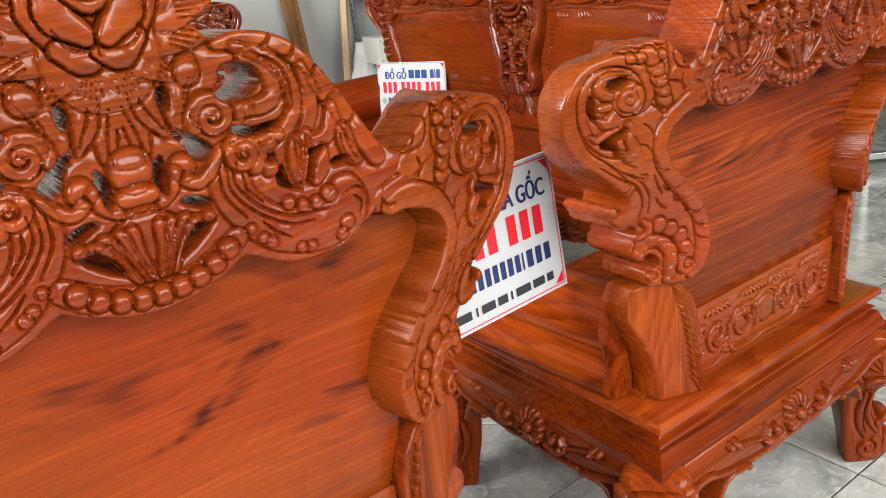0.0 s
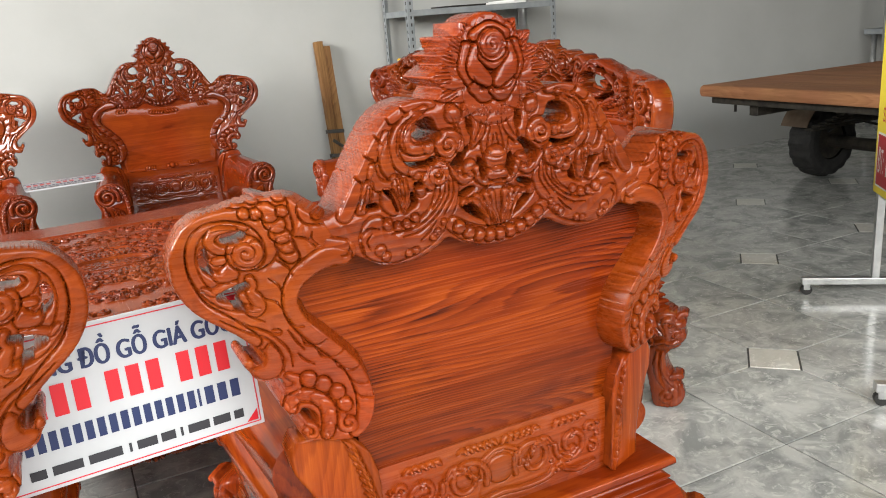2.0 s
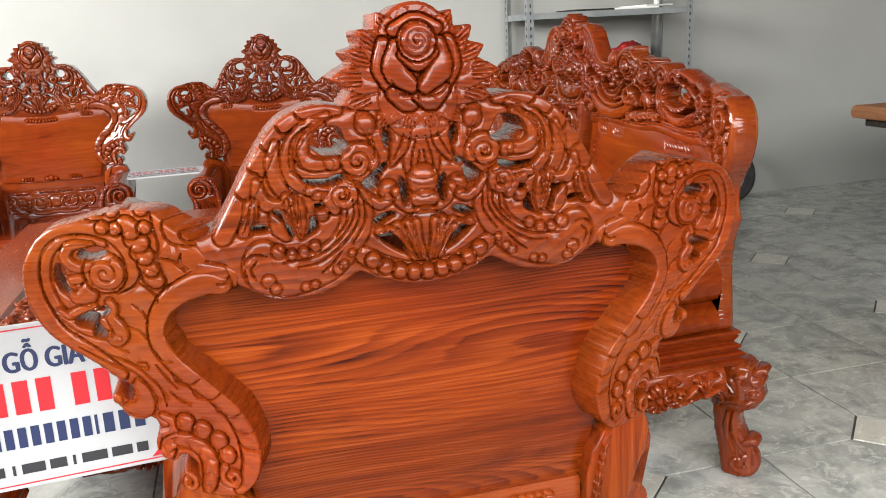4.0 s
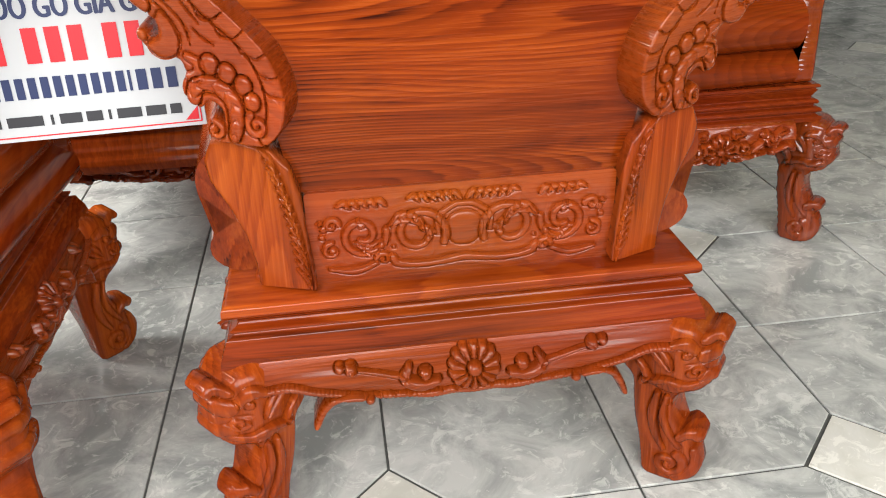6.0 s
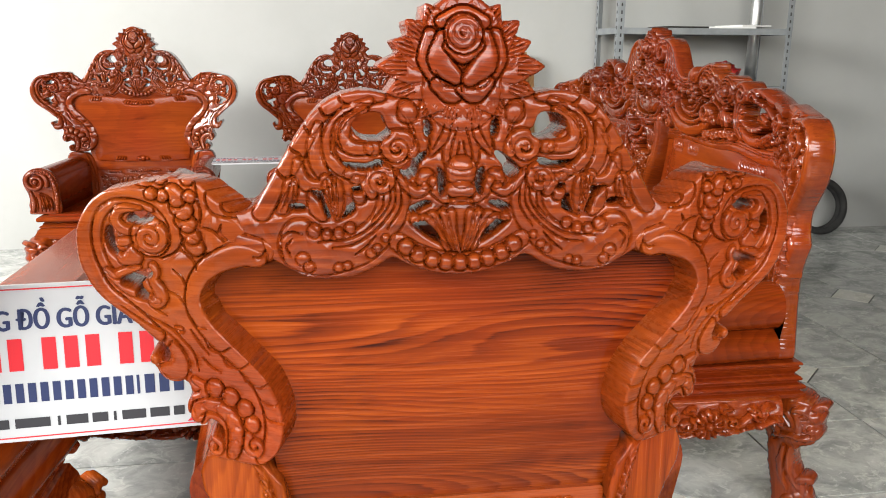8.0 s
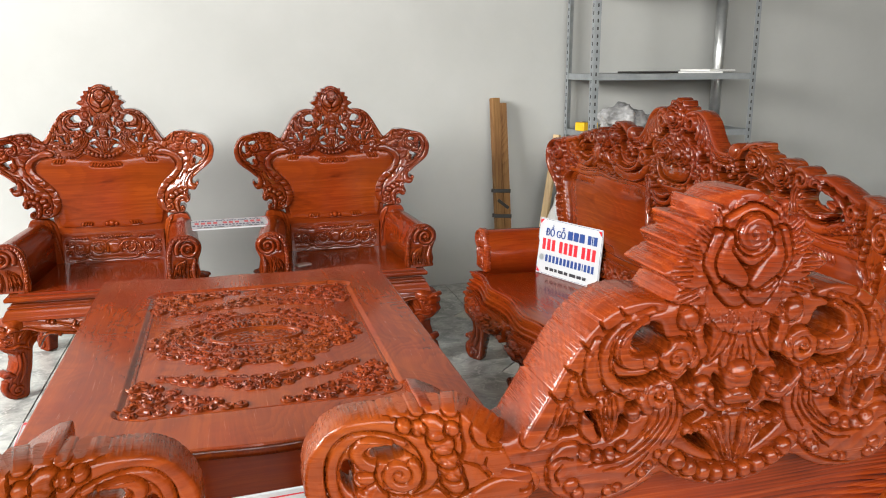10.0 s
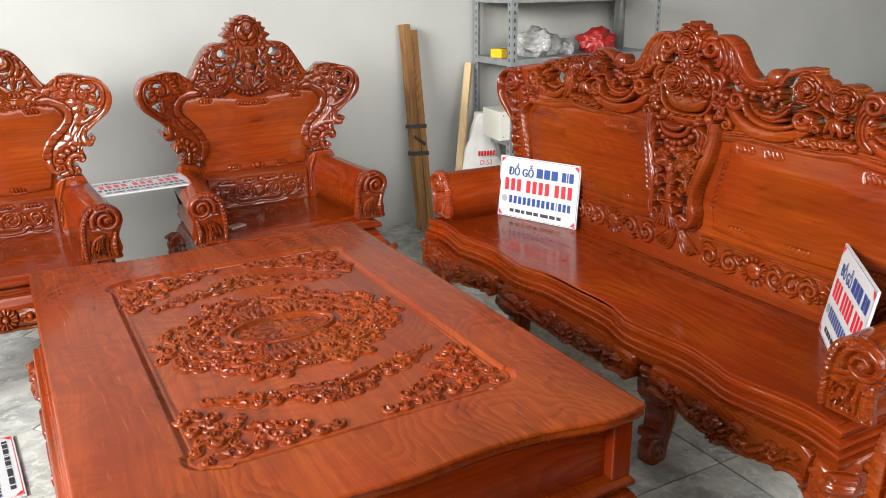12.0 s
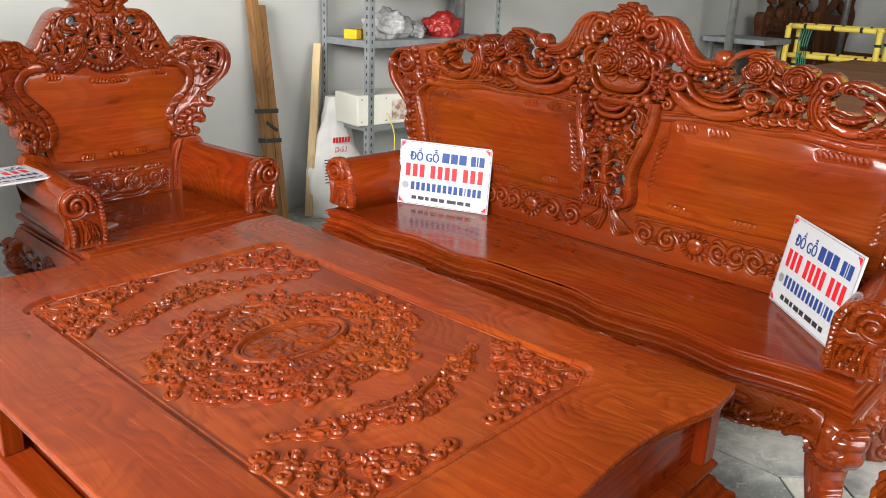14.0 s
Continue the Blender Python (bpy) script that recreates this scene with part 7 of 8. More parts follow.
def coffee_table(h, m):
    t = thing("coffee_table", m, "low red hardwood table with flowers carved on top", "coffee table")
    top = part("tabletop", plan_loft(table_plan(0.462, 0.686), rounded_profile([(-0.03, 0.528), (-0.008, 0.530), (-0.004, 0.536), (0, 0.540), (0, 0.550), (-0.004, 0.5555), (-0.02, 0.5558)], 0.003)), WOOD_TOP, t, "broad polished board with a sunk field")
    d = table_top_carving(0.0016)
    tagged(part("carving", d.mesh("carving", lambda u, v, out, th: (0.012 + u, v, 0.5560 + 0.72 * out - th), 0.004, "none", edge=0.002, stuff=True, share=0.6), WOOD_TOPC, top, "raised flowers, leaves and an oval medallion"), kind="stuff")
    # border standing round the field: notched corners, sloping inner edge with a step
    c0, ex, ey = 0.050, 0.292, 0.478
    quarter = [(ex, 0.0), (ex, ey - c0), (ex + 0.010, ey - c0 + 0.008)] + [(ex - 0.022 + 0.032 * math.cos(a), ey - c0 + 0.016 + 0.028 * math.sin(a)) for a in np.linspace(0.1, 1.4, 7)] + [(ex - c0 + 0.004, ey + 0.006), (ex - c0, ey)]
    inner = quarter + [(-x, y) for x, y in quarter[::-1][:-1]] + [(-x, -y) for x, y in quarter[1:]] + [(x, -y) for x, y in quarter[::-1][:-1]]
    P = np.array(inner) + np.array((0.016, 0.0))
    tg = np.roll(P, -1, 0) - np.roll(P, 1, 0)
    N = np.stack([tg[:, 1], -tg[:, 0]], 1) / np.linalg.norm(tg, axis=1)[:, None]
    bm = bmesh.new()
    steps = [(-0.001, 0.5552), (0.0, 0.5578), (0.004, 0.5582), (0.006, 0.5562), (0.008, 0.5565), (0.018, 0.5622), (0.021, 0.5630)]
    rings = [[bm.verts.new((*(p + n * o), z)) for p, n in zip(P, N)] for o, z in steps]
    k_ = len(P)
    for ra, rb in zip(rings, rings[1:]):
        for k in range(k_):
            bm.faces.new((ra[k], ra[(k + 1) % k_], rb[(k + 1) % k_], rb[k]))
    edge = [(0.0, 0.5630), (0.003, 0.5622), (0.0045, 0.5590), (0.004, 0.5560), (0.001, 0.5545)]
    plan = np.array(table_plan(0.462, 0.686))
    keep = [k for k in range(len(plan)) if np.linalg.norm(plan[k] - plan[k - 1]) > 1e-4]
    plan = plan[keep]
    tg = np.roll(plan, -1, 0) - np.roll(plan, 1, 0)
    N2 = np.stack([tg[:, 1], -tg[:, 0]], 1) / np.linalg.norm(tg, axis=1)[:, None]
    outer_rings = [[bm.verts.new((*(p + n * o), z)) for p, n in zip(plan, N2)] for o, z in edge]
    m_ = len(plan)
    for ra, rb in zip(outer_rings, outer_rings[1:]):
        for k in range(m_):
            bm.faces.new((ra[k], ra[(k + 1) % m_], rb[(k + 1) % m_], rb[k]))
    bm.edges.ensure_lookup_table()
    loop_edges = []
    for ring_ in (rings[-1], outer_rings[0]):
        for k in range(len(ring_)):
            loop_edges.append(bm.edges.get((ring_[k], ring_[(k + 1) % len(ring_)])))
    bmesh.ops.triangle_fill(bm, edges=loop_edges, use_beauty=True)
    bmesh.ops.recalc_face_normals(bm, faces=bm.faces)
    part("top_border", bm, WOOD_TOP, top, "broad border with a moulded inner edge")
    # body: corner posts, end boards, stepped base
    hx, hy = 0.430, 0.650
    for sx in (1, -1):
        for sy in (1, -1):
            part("corner_post", box_bm(sx * hx - 0.022, sx * hx + 0.022, sy * hy - 0.022, sy * hy + 0.022, 0.405, 0.532, 0.004), WOOD_DEEP_Z, t)
        for k in (-0.22, 0.22):
            part("side_post", box_bm(sx * hx - 0.018, sx * hx + 0.018, k - 0.016, k + 0.016, 0.405, 0.532, 0.003), WOOD_DEEP_Z, t)
        for y0, y1 in ((-0.630, -0.236), (0.236, 0.630)):
            part("side_board", box_bm(sx * (hx - 0.012) - 0.010, sx * (hx - 0.012) + 0.010, y0, y1, 0.405, 0.532, 0.002), WOOD_DEEP, t)
        part("end_board", box_bm(-0.410, 0.410, sx * (hy - 0.012) - 0.010, sx * (hy - 0.012) + 0.010, 0.405, 0.532, 0.002), WOOD_DEEP_X, t)
    outer = rect_plan(-0.452, 0.452, -0.672, 0.672)
    prof = rounded_profile([(0.034, 0.300), (0.040, 0.318), (0.036, 0.330), (0.024, 0.334), (0.020, 0.346), (0.012, 0.352), (0.006, 0.366), (-0.004, 0.370), (-0.004, 0.380), (0.006, 0.384), (0.008, 0.394), (0.000, 0.404), (-0.05, 0.406)], 0.003)
    base = plan_loft(outer, prof, lid=False)
    part("base_moulding", base, WOOD_DEEP, t, "stepped base moulding")
    for sx in (1, -1):
        part("low_rail", box_bm(sx * 0.385 - 0.03, sx * 0.385 + 0.03, -0.64, 0.64, 0.300, 0.402, 0.004), WOOD_DEEP, t)
        part("low_rail", box_bm(-0.352, 0.352, sx * 0.600 - 0.03, sx * 0.600 + 0.03, 0.300, 0.402, 0.004), WOOD_DEEP_X, t)
    ca, cb = apron(h, 0.330, 0.262, 0.345, 0.020), apron(h, 0.560, 0.195, 0.306, 0.032)
    for s in (1, -1):
        part("apron", ca.mesh("apron", lambda u, v, out, th, s=s: (s * u, -s * (0.668 + out - th), v), 0.03, edge=0.003), WOOD_DEEP_C, t, "scalloped skirt with a flower and volutes")
        part("apron", cb.mesh("apron", lambda u, v, out, th, s=s: (s * (0.470 + out - th), s * u, v), 0.03, edge=0.003), WOOD_DEEP_C, t, "scalloped skirt with a flower and volutes")
    lg = beast_leg(h, 0.308).mesh("leg", leg_place(0.10), 0.10, "relief", edge=0.012)
    for x, y, turn in ((0.440, 0.660, 45), (-0.440, 0.660, 135), (0.440, -0.660, -45), (-0.440, -0.660, -135)):
        leg_at(t, lg, WOOD_DEEP_CZ, x, y, turn)
    return t


WOOD_TOP = wood("table_top_wood", "y", dark=(0.0495, 0.0066, 0.00132), mid=(0.18, 0.0264, 0.004), light=(0.2838, 0.05332, 0.00774), rough=0.22, coat=0.24, flow=5.0, even=0.65, rings=0.30, pitch=0.5, reach=0.9, veins=0.35)
WOOD_TOPC = wood("table_carved_wood", "y", dark=(0.0462, 0.00594, 0.00132), mid=(0.144, 0.0208, 0.0032), light=(0.2365, 0.04128, 0.00688), rough=0.15, coat=0.20, even=0.5, rings=0.25)
WOOD_DEEP_Z = wood("red_hardwood_dark_upright", "z", dark=(0.0495, 0.0066, 0.00132), mid=(0.16, 0.0208, 0.0024), light=(0.258, 0.043, 0.00602), rough=0.2, coat=0.20, even=0.4, rings=0.28, pitch=1.2)

NEAR, FAR = 0.00125, 0.0017
GRP = "carved armchairs of the set"
chair_b = armchair(NEAR, pose(1.488, 0.820, 0), "carved red hardwood armchair, its plain figured back towards the aisle", GRP, (WOOD_X, WOOD_Y, WOOD_Z, WOOD_PANEL, WOOD_C, WOOD_WING))
chair_a = copy_thing(chair_b, pose(0.495, 0.802, 0))
tagged(chair_a, "carved red hardwood armchair with dark knotty figure on its back")
for ob in chair_a.children:
    if ob.name.startswith("back_panel"):
        ob.material_slots[0].link = "OBJECT"
        ob.material_slots[0].material = WOOD_PANEL_B
chair_d = armchair(FAR, pose(1.440, 4.030, 0, 0, 0, 180) @ Matrix.Diagonal((1.02, 1.02, 1.015, 1)), "carved red hardwood armchair standing against the plaster wall", GRP, (WOOD_DEEP_X, WOOD_DEEP, WOOD_DEEP_Z, WOOD_DEEP_P, WOOD_DEEP_C, WOOD_DEEP_C))
copy_thing(chair_d, pose(0.428, 4.030, 0, 0, 0, 180) @ Matrix.Diagonal((1.02, 1.02, 1.015, 1)))
sofa(0.0032, pose(2.425, 2.470, 0, 0, 0, 90) @ Matrix.Diagonal((1.045, 1, 1, 1)))
coffee_table(0.0030, pose(1.006, 2.330, 0, 0, 0, 0.5) @ Matrix.Diagonal((1.035, 1.02, 1, 1)))


# ---- lettering ----
def lettering(text, width, height, material, parent, x, z, bold=0.0):
    """Flat raised letters on a board in its local xz plane, facing -y; x, z: the middle of the line."""
    cu = bpy.data.curves.new("lettering", "FONT")
    cu.body, cu.size, cu.extrude, cu.offset = text, 1.0, 0.0, 0.0
    tmp = bpy.data.objects.new("lettering", cu)
    scene.collection.objects.link(tmp)
    me = bpy.data.meshes.new_from_object(tmp.evaluated_get(bpy.context.evaluated_depsgraph_get()))
    bpy.data.objects.remove(tmp)
    co = np.empty(len(me.vertices) * 3)
    me.vertices.foreach_get("co", co)
    co = co.reshape(-1, 3)
    lo, hi = co.min(0), co.max(0)
    flat = np.stack([(co[:, 0] - (lo[0] + hi[0]) / 2) / (hi[0] - lo[0]) * width + x, 0 * co[:, 0], (co[:, 1] - (lo[1] + hi[1]) / 2) / (hi[1] - lo[1]) * height + z], 1)
    # heavy strokes: the same outline laid again, shifted a hair
    faces, verts = [tuple(p.vertices) for p in me.polygons], []
    allf = []
    for k, (dx, dz) in enumerate(((0, 0), (bold, 0), (-bold, 0), (0, 0.4 * bold), (0, -0.4 * bold))):
        allf += [tuple(i + len(verts) for i in f) for f in faces]
        verts += [(a + dx * height, -0.0012 - 0.00004 * k, c + dz * height) for a, b, c in flat]
    me = bpy.data.meshes.new("lettering")
    me.from_pydata(verts, [], allf)
    me.update()
    me.materials.clear()
    return part("lettering", me, material, parent)


def bars(spans, z, height, material, parent, name="printed_bar", y=-0.0012):
    """A line of plain bars in place of writing; spans: (x0, x1) of each word or figure."""
    for x0, x1 in spans:
        bm = bmesh.new()
        bm.faces.new([bm.verts.new((a, y, b)) for a, b in ((x0, z - height / 2), (x1, z - height / 2), (x1, z + height / 2), (x0, z + height / 2))])
        part(name, bm, material, parent)


def figures(groups, x0, x1, gap, share=0.66):
    """Spans of single figures, in groups, over a width."""
    n, g = sum(groups), len(groups) - 1
    cell = (x1 - x0 - g * gap) / n
    out, x = [], x0
    for k in groups:
        for _ in range(k):
            out.append((x + cell * (1 - share) / 2, x + cell * (1 + share) / 2))
            x += cell
        x += gap
    return out


def board(name, m, w, hgt, label, thick=0.006):
    """A white sign board standing on its lower edge's middle, with a thin red frame line and corner marks."""
    t = thing(name, m, label, "sign")
    part("panel", box_bm(-w / 2, w / 2, 0, thick, 0, hgt, 0.0008), SIGN_W, t)
    return t


def frame_line(t, w, hgt, material, inset=0.006, lw=0.0018):
    a, b, c, d = -w / 2 + inset, w / 2 - inset, inset, hgt - inset
    bars([(a, b)], c, lw, material, t, "frame_line", -0.0008)
    bars([(a, b)], d, lw, material, t, "frame_line", -0.0008)
    for x in (a, b):
        bars([(x - lw / 2, x + lw / 2)], (c + d) / 2, d - c, material, t, "frame_line", -0.0010)


def corner_marks(t, w, hgt, material, size=0.018, inset=0.009):
    for sx in (-1, 1):
        for z, sz in ((inset, 1), (hgt - inset, -1)):
            x = sx * (w / 2 - inset)
            bm = bmesh.new()
            bm.faces.new([bm.verts.new(p) for p in ((x, -0.0014, z), (x - sx * size, -0.0014, z), (x, -0.0014, z + sz * size))])
            part("corner_mark", bm, material, t)


def workshop_sign(m, w, hgt, label):
    t = board("price_sign", m, w, hgt, label)
    frame_line(t, w, hgt, INK_R)
    corner_marks(t, w, hgt, INK_R)
    k = w / 0.40
    lettering("XƯỞNG ĐỒ GỖ GIÁ GỐC", 0.350 * k, 0.046 * k, INK_N, t, 0, hgt * 0.815, 0.032)
    bars(figures((4, 3, 3), -0.165 * k, 0.165 * k, 0.016 * k), hgt * 0.56, hgt * 0.205, INK_R, t)
    bars(((-0.172 * k, -0.158 * k), *figures((15,), -0.152 * k, 0.100 * k, 0, 0.66), (0.102 * k, 0.106 * k), *figures((3,), 0.110 * k, 0.172 * k, 0, 0.68)), hgt * 0.315, hgt * 0.125, INK_N, t)
    bars(((-0.150 * k, -0.128 * k), (-0.120 * k, -0.078 * k), (-0.070 * k, -0.022 * k), (-0.012 * k, -0.008 * k), (0.0, 0.030 * k), (0.036 * k, 0.058 * k), (0.066 * k, 0.070 * k), (0.078 * k, 0.112 * k), (0.118 * k, 0.146 * k), (0.152 * k, 0.168 * k)), hgt * 0.12, hgt * 0.062, INK_K, t)
    return t


def dealer_sign(m, w, hgt, label):
    t = board("dealer_sign", m, w, hgt, label)
    frame_line(t, w, hgt, INK_N, 0.004, 0.0012)
    corner_marks(t, w, hgt, INK_R, 0.020, 0.007)
    k = w / 0.38
    lettering("ĐỒ GỖ", 0.120 * k, 0.050 * k, INK_B, t, -0.085 * k, hgt * 0.80, 0.032)
    bars(((-0.010 * k, 0.020 * k), (0.026 * k, 0.054 * k), (0.060 * k, 0.090 * k), (0.108 * k, 0.128 * k), (0.132 * k, 0.138 * k), (0.142 * k, 0.162 * k)), hgt * 0.785, hgt * 0.15, INK_B, t)
    bars(figures((3, 4, 3), -0.165 * k, 0.165 * k, 0.016 * k), hgt * 0.545, hgt * 0.20, INK_R, t)
    bm = bmesh.new()
    bmesh.ops.create_circle(bm, cap_ends=True, radius=0.014 * k, segments=20, matrix=Matrix.Translation((-0.158 * k, -0.0014, hgt * 0.30)) @ Matrix.Rotation(radians(90), 4, "X"))
    part("round_mark", bm, STEEL, t)
    bars((*figures((10,), -0.138 * k, 0.088 * k, 0, 0.66), (0.092 * k, 0.096 * k), *figures((3,), 0.100 * k, 0.162 * k, 0, 0.68)), hgt * 0.30, hgt * 0.125, INK_B, t)
    bars(((-0.128 * k, -0.108 * k), (-0.100 * k, -0.076 * k), (-0.070 * k, -0.054 * k), (-0.046 * k, -0.016 * k), (-0.010 * k, 0.012 * k), (0.022 * k, 0.060 * k), (0.066 * k, 0.092 * k), (0.100 * k, 0.120 * k)), hgt * 0.115, hgt * 0.055, INK_K, t)
    return t


def stand_on(left, right, lean):
    """Pose of a board whose lower corners, as its reader sees them, are given; leaning back by degrees."""
    a, b = Vector(left), Vector(right)
    x = (b - a).normalized()
    up = Vector((0, 0, 1))
    y = up.cross(x).normalized()
    z = x.cross(y)
    m = Matrix((x, y, z)).transposed().to_4x4()
    return Matrix.Translation((a + b) / 2) @ m @ pose(0, 0, 0, -lean)


dealer_sign(stand_on((2.230, 3.297, 0.4125), (2.362, 2.957, 0.4125), 6), 0.368, 0.242, "white dealer's sign leaning on the sofa's back")
dealer_sign(stand_on((2.361, 1.899, 0.4125), (2.116, 1.646, 0.4125), 8), 0.352, 0.250, "white dealer's sign leaning on the sofa's arm")
workshop_sign(stand_on((0.782, 0.968, 0.5975), (1.152, 0.998, 0.5975), 6), 0.372, 0.218, "white workshop sign standing on two chair arms")
lying = workshop_sign(pose(0.905, 3.455, 0.6265, -90, 0, 5), 0.360, 0.215, "white workshop sign lying across two chair arms")
lying.matrix_world = pose(0.945, 3.680, 0.6035, 0, 0, 4) @ pose(0, 0, 0, -90)
floor_sign = workshop_sign(pose(0.330, 3.10, 0.004), 0.36, 0.23, "white workshop sign lying on the floor beside the table")
floor_sign.matrix_world = pose(0.405, 3.005, 0.008, 0, 0, 94) @ pose(0, 0, 0, -90)


# ---- the back of the shop ----
def timber(x0, y0, x1, y1, length, w, d, material, label, z0=0.0):
    """A plank leaning on the wall from its foot towards its top."""
    top = Vector((x1, y1, 0))
    foot = Vector((x0, y0, 0))
    run = (top - foot)
    rise = math.sqrt(max(length ** 2 - run.length ** 2, 0.01))
    axis = (Vector((run.x, run.y, rise))).normalized()
    q = axis.to_track_quat("Z", "Y").to_matrix().to_4x4()
    ob = tagged(part("timber", box_bm(-w / 2, w / 2, -d / 2, d / 2, 0, length, 0.002), material), label, "timber", "timber leaning on the wall")
    ob.matrix_world = Matrix.Translation((x0, y0, z0 + 0.012)) @ q
    return ob


timber(2.462, 4.425, 2.446, 4.555, 1.10, 0.046, 0.045, PINE, "squared pale timber leaning on the wall, strapped to another")
timber(2.508, 4.430, 2.490, 4.555, 1.07, 0.040, 0.045, PINE, "squared timber with a bolt hole, leaning on the wall")
for z, tilt in ((0.575, -3), (0.43, -4)):
    t = tagged(part("strap", box_bm(-0.050, 0.050, -0.030, 0.030, -0.011, 0.011, 0.002), TAPE), "black rubber strap round two timbers", "strap")
    t.matrix_world = pose(2.482 - 0.016 * z, 4.428 + 0.119 * z, z, -7, 0, 0) @ pose(0, 0, 0, 0, -tilt, 0)
t = tagged(part("strap", box_bm(-0.042, 0.042, -0.031, 0.031, -0.009, 0.009, 0.002), TAPE), "black rubber strap round two timbers", "strap")
t.matrix_world = pose(2.474, 4.488, 0.50, -7, 38, 0)
timber(2.660, 4.415, 2.835, 4.545, 0.90, 0.040, 0.028, PINE_W, "raw pale plank leaning on the wall")


def sack_thing(m, label):
    t = thing("sack", m, label, "sack")
    rs = random.Random(3)
    bm = bmesh.new()
    rows, cols = 26, 36
    grid = []
    for i in range(rows):
        v = i / (rows - 1)
        w = 0.175 * (1 - 0.72 * max(0, v - 0.35) / 0.65) * (0.92 + 0.08 * math.sin(5 * v))
        d = 0.060 * (1 - 0.75 * v) + 0.012
        ring = []
        for j in range(cols):
            a = 2 * math.pi * j / cols
            n = noise.noise(Vector((3 * math.cos(a), 3 * math.sin(a), 6 * v))) * 0.018
            ring.append(bm.verts.new((0.02 * v + (w + n) * math.cos(a), (d + 0.6 * n) * math.sin(a) + 0.09 * v, 0.62 * v)))
        grid.append(ring)
    for a, b in zip(grid, grid[1:]):
        for j in range(cols):
            f = bm.faces.new((a[j], a[(j + 1) % cols], b[(j + 1) % cols], b[j]))
            f.smooth = True
    bm.faces.new(grid[0][::-1])
    bm.faces.new(grid[-1])
    body = part("body", bm, SACK, t)
    o = part("printing", lettering_mesh("D-53", 0.066, 0.030), INK_R, t, "red printed letters")
    o.matrix_local = pose(0.002, -0.034, 0.345, 9)
    bm = bmesh.new()
    for k in range(6):
        x0 = -0.048 + 0.0165 * k
        bm.faces.new([bm.verts.new(p) for p in ((x0, 0, 0), (x0 + 0.013, 0, 0), (x0 + 0.013, 0, 0.030), (x0, 0, 0.030))])
    o = part("printing", bm, INK_R, t, "red printed bars")
    o.matrix_local = pose(0.006, -0.030, 0.395, 9)
    for k in range(8):
        bm = bmesh.new()
        x = -0.10
        for q in range(5):
            x1 = x + rs.uniform(0.015, 0.04)
            bm.faces.new([bm.verts.new(p) for p in ((x, 0, 0), (x1, 0, 0), (x1, 0, 0.006), (x, 0, 0.006))])
            x = x1 + 0.006
        o = part("printing", bm, INK_K, t, "rows of black print")
        o.matrix_local = pose(0.0, -0.058 + 0.0012 * k, 0.190 + 0.017 * k, 9)
    return t


def lettering_mesh(text, width, height):
    cu = bpy.data.curves.new("lettering", "FONT")
    cu.body, cu.offset = text, 0.0
    tmp = bpy.data.objects.new("lettering", cu)
    scene.collection.objects.link(tmp)
    me = bpy.data.meshes.new_from_object(tmp.evaluated_get(bpy.context.evaluated_depsgraph_get()))
    bpy.data.objects.remove(tmp)
    co = np.empty(len(me.vertices) * 3)
    me.vertices.foreach_get("co", co)
    co = co.reshape(-1, 3)
    lo, hi = co.min(0), co.max(0)
    me.vertices.foreach_set("co", np.stack([(co[:, 0] - lo[0]) / (hi[0] - lo[0]) * width - width / 2, 0 * co[:, 0], (co[:, 1] - lo[1]) / (hi[1] - lo[1]) * height], 1).ravel())
    me.materials.clear()
    return me


sack_thing(pose(2.835, 4.385, 0.002, 0, 0, -14), "white woven feed sack with red print, slumped on the wall")


def shelf_rack():
    t = thing("shelf_rack", pose(0, 0, 0), "grey slotted-steel rack with cluttered shelves", "shelf")
    x0, x1, y0, y1 = 2.890, 3.905, 4.205, 4.575
    for x in (x0, x1):
        for y in (y0, y1):
            bm = bmesh.new()
            sx, sy = (1 if x == x0 else -1), (1 if y == y0 else -1)
            box_bm(min(x, x + sx * 0.036), max(x, x + sx * 0.036), y - 0.001, y + 0.001, 0, 2.1, 0, bm)
            box_bm(x - 0.001, x + 0.001, min(y, y + sy * 0.036), max(y, y + sy * 0.036), 0, 2.1, 0, bm)
            p = part("upright", bm, STEEL, t, "slotted steel angle")
            # slots are not cut: thin dark plates carry their shade as colour
            bm = bmesh.new()
            for k in range(52):
                z = 0.03 + 0.04 * k
                box_bm(x + sx * 0.018 - 0.004, x + sx * 0.018 + 0.004, y - sy * 0.0016 - 0.0006, y - sy * 0.0016 + 0.0006, z, z + 0.018, 0, bm)
                box_bm(x - sx * 0.0016 - 0.0006, x - sx * 0.0016 + 0.0006, y + sy * 0.018 - 0.004, y + sy * 0.018 + 0.004, z, z + 0.018, 0, bm)
            part("slotted_strip", bm, BLUEY, p)["kind"] = "stuff"
    for z in (0.10, 0.50, 0.922, 1.240, 1.75):
        bm = box_bm(x0 + 0.003, x1 - 0.003, y0 + 0.003, y1 - 0.003, z - 0.002, z)
        box_bm(x0 + 0.003, x1 - 0.003, y0 + 0.0025, y0 + 0.0045, z - 0.034, z - 0.002, 0, bm)
        box_bm(x0 + 0.003, x1 - 0.003, y1 - 0.0045, y1 - 0.0025, z - 0.034, z - 0.002, 0, bm)
        box_bm(x0 + 0.0025, x0 + 0.0045, y0 + 0.005, y1 - 0.005, z - 0.034, z - 0.002, 0, bm)
        box_bm(x1 - 0.0045, x1 - 0.0025, y0 + 0.005, y1 - 0.005, z - 0.034, z - 0.002, 0, bm)
        part("shelf_board", bm, STEEL, t)
    return t


shelf_rack()


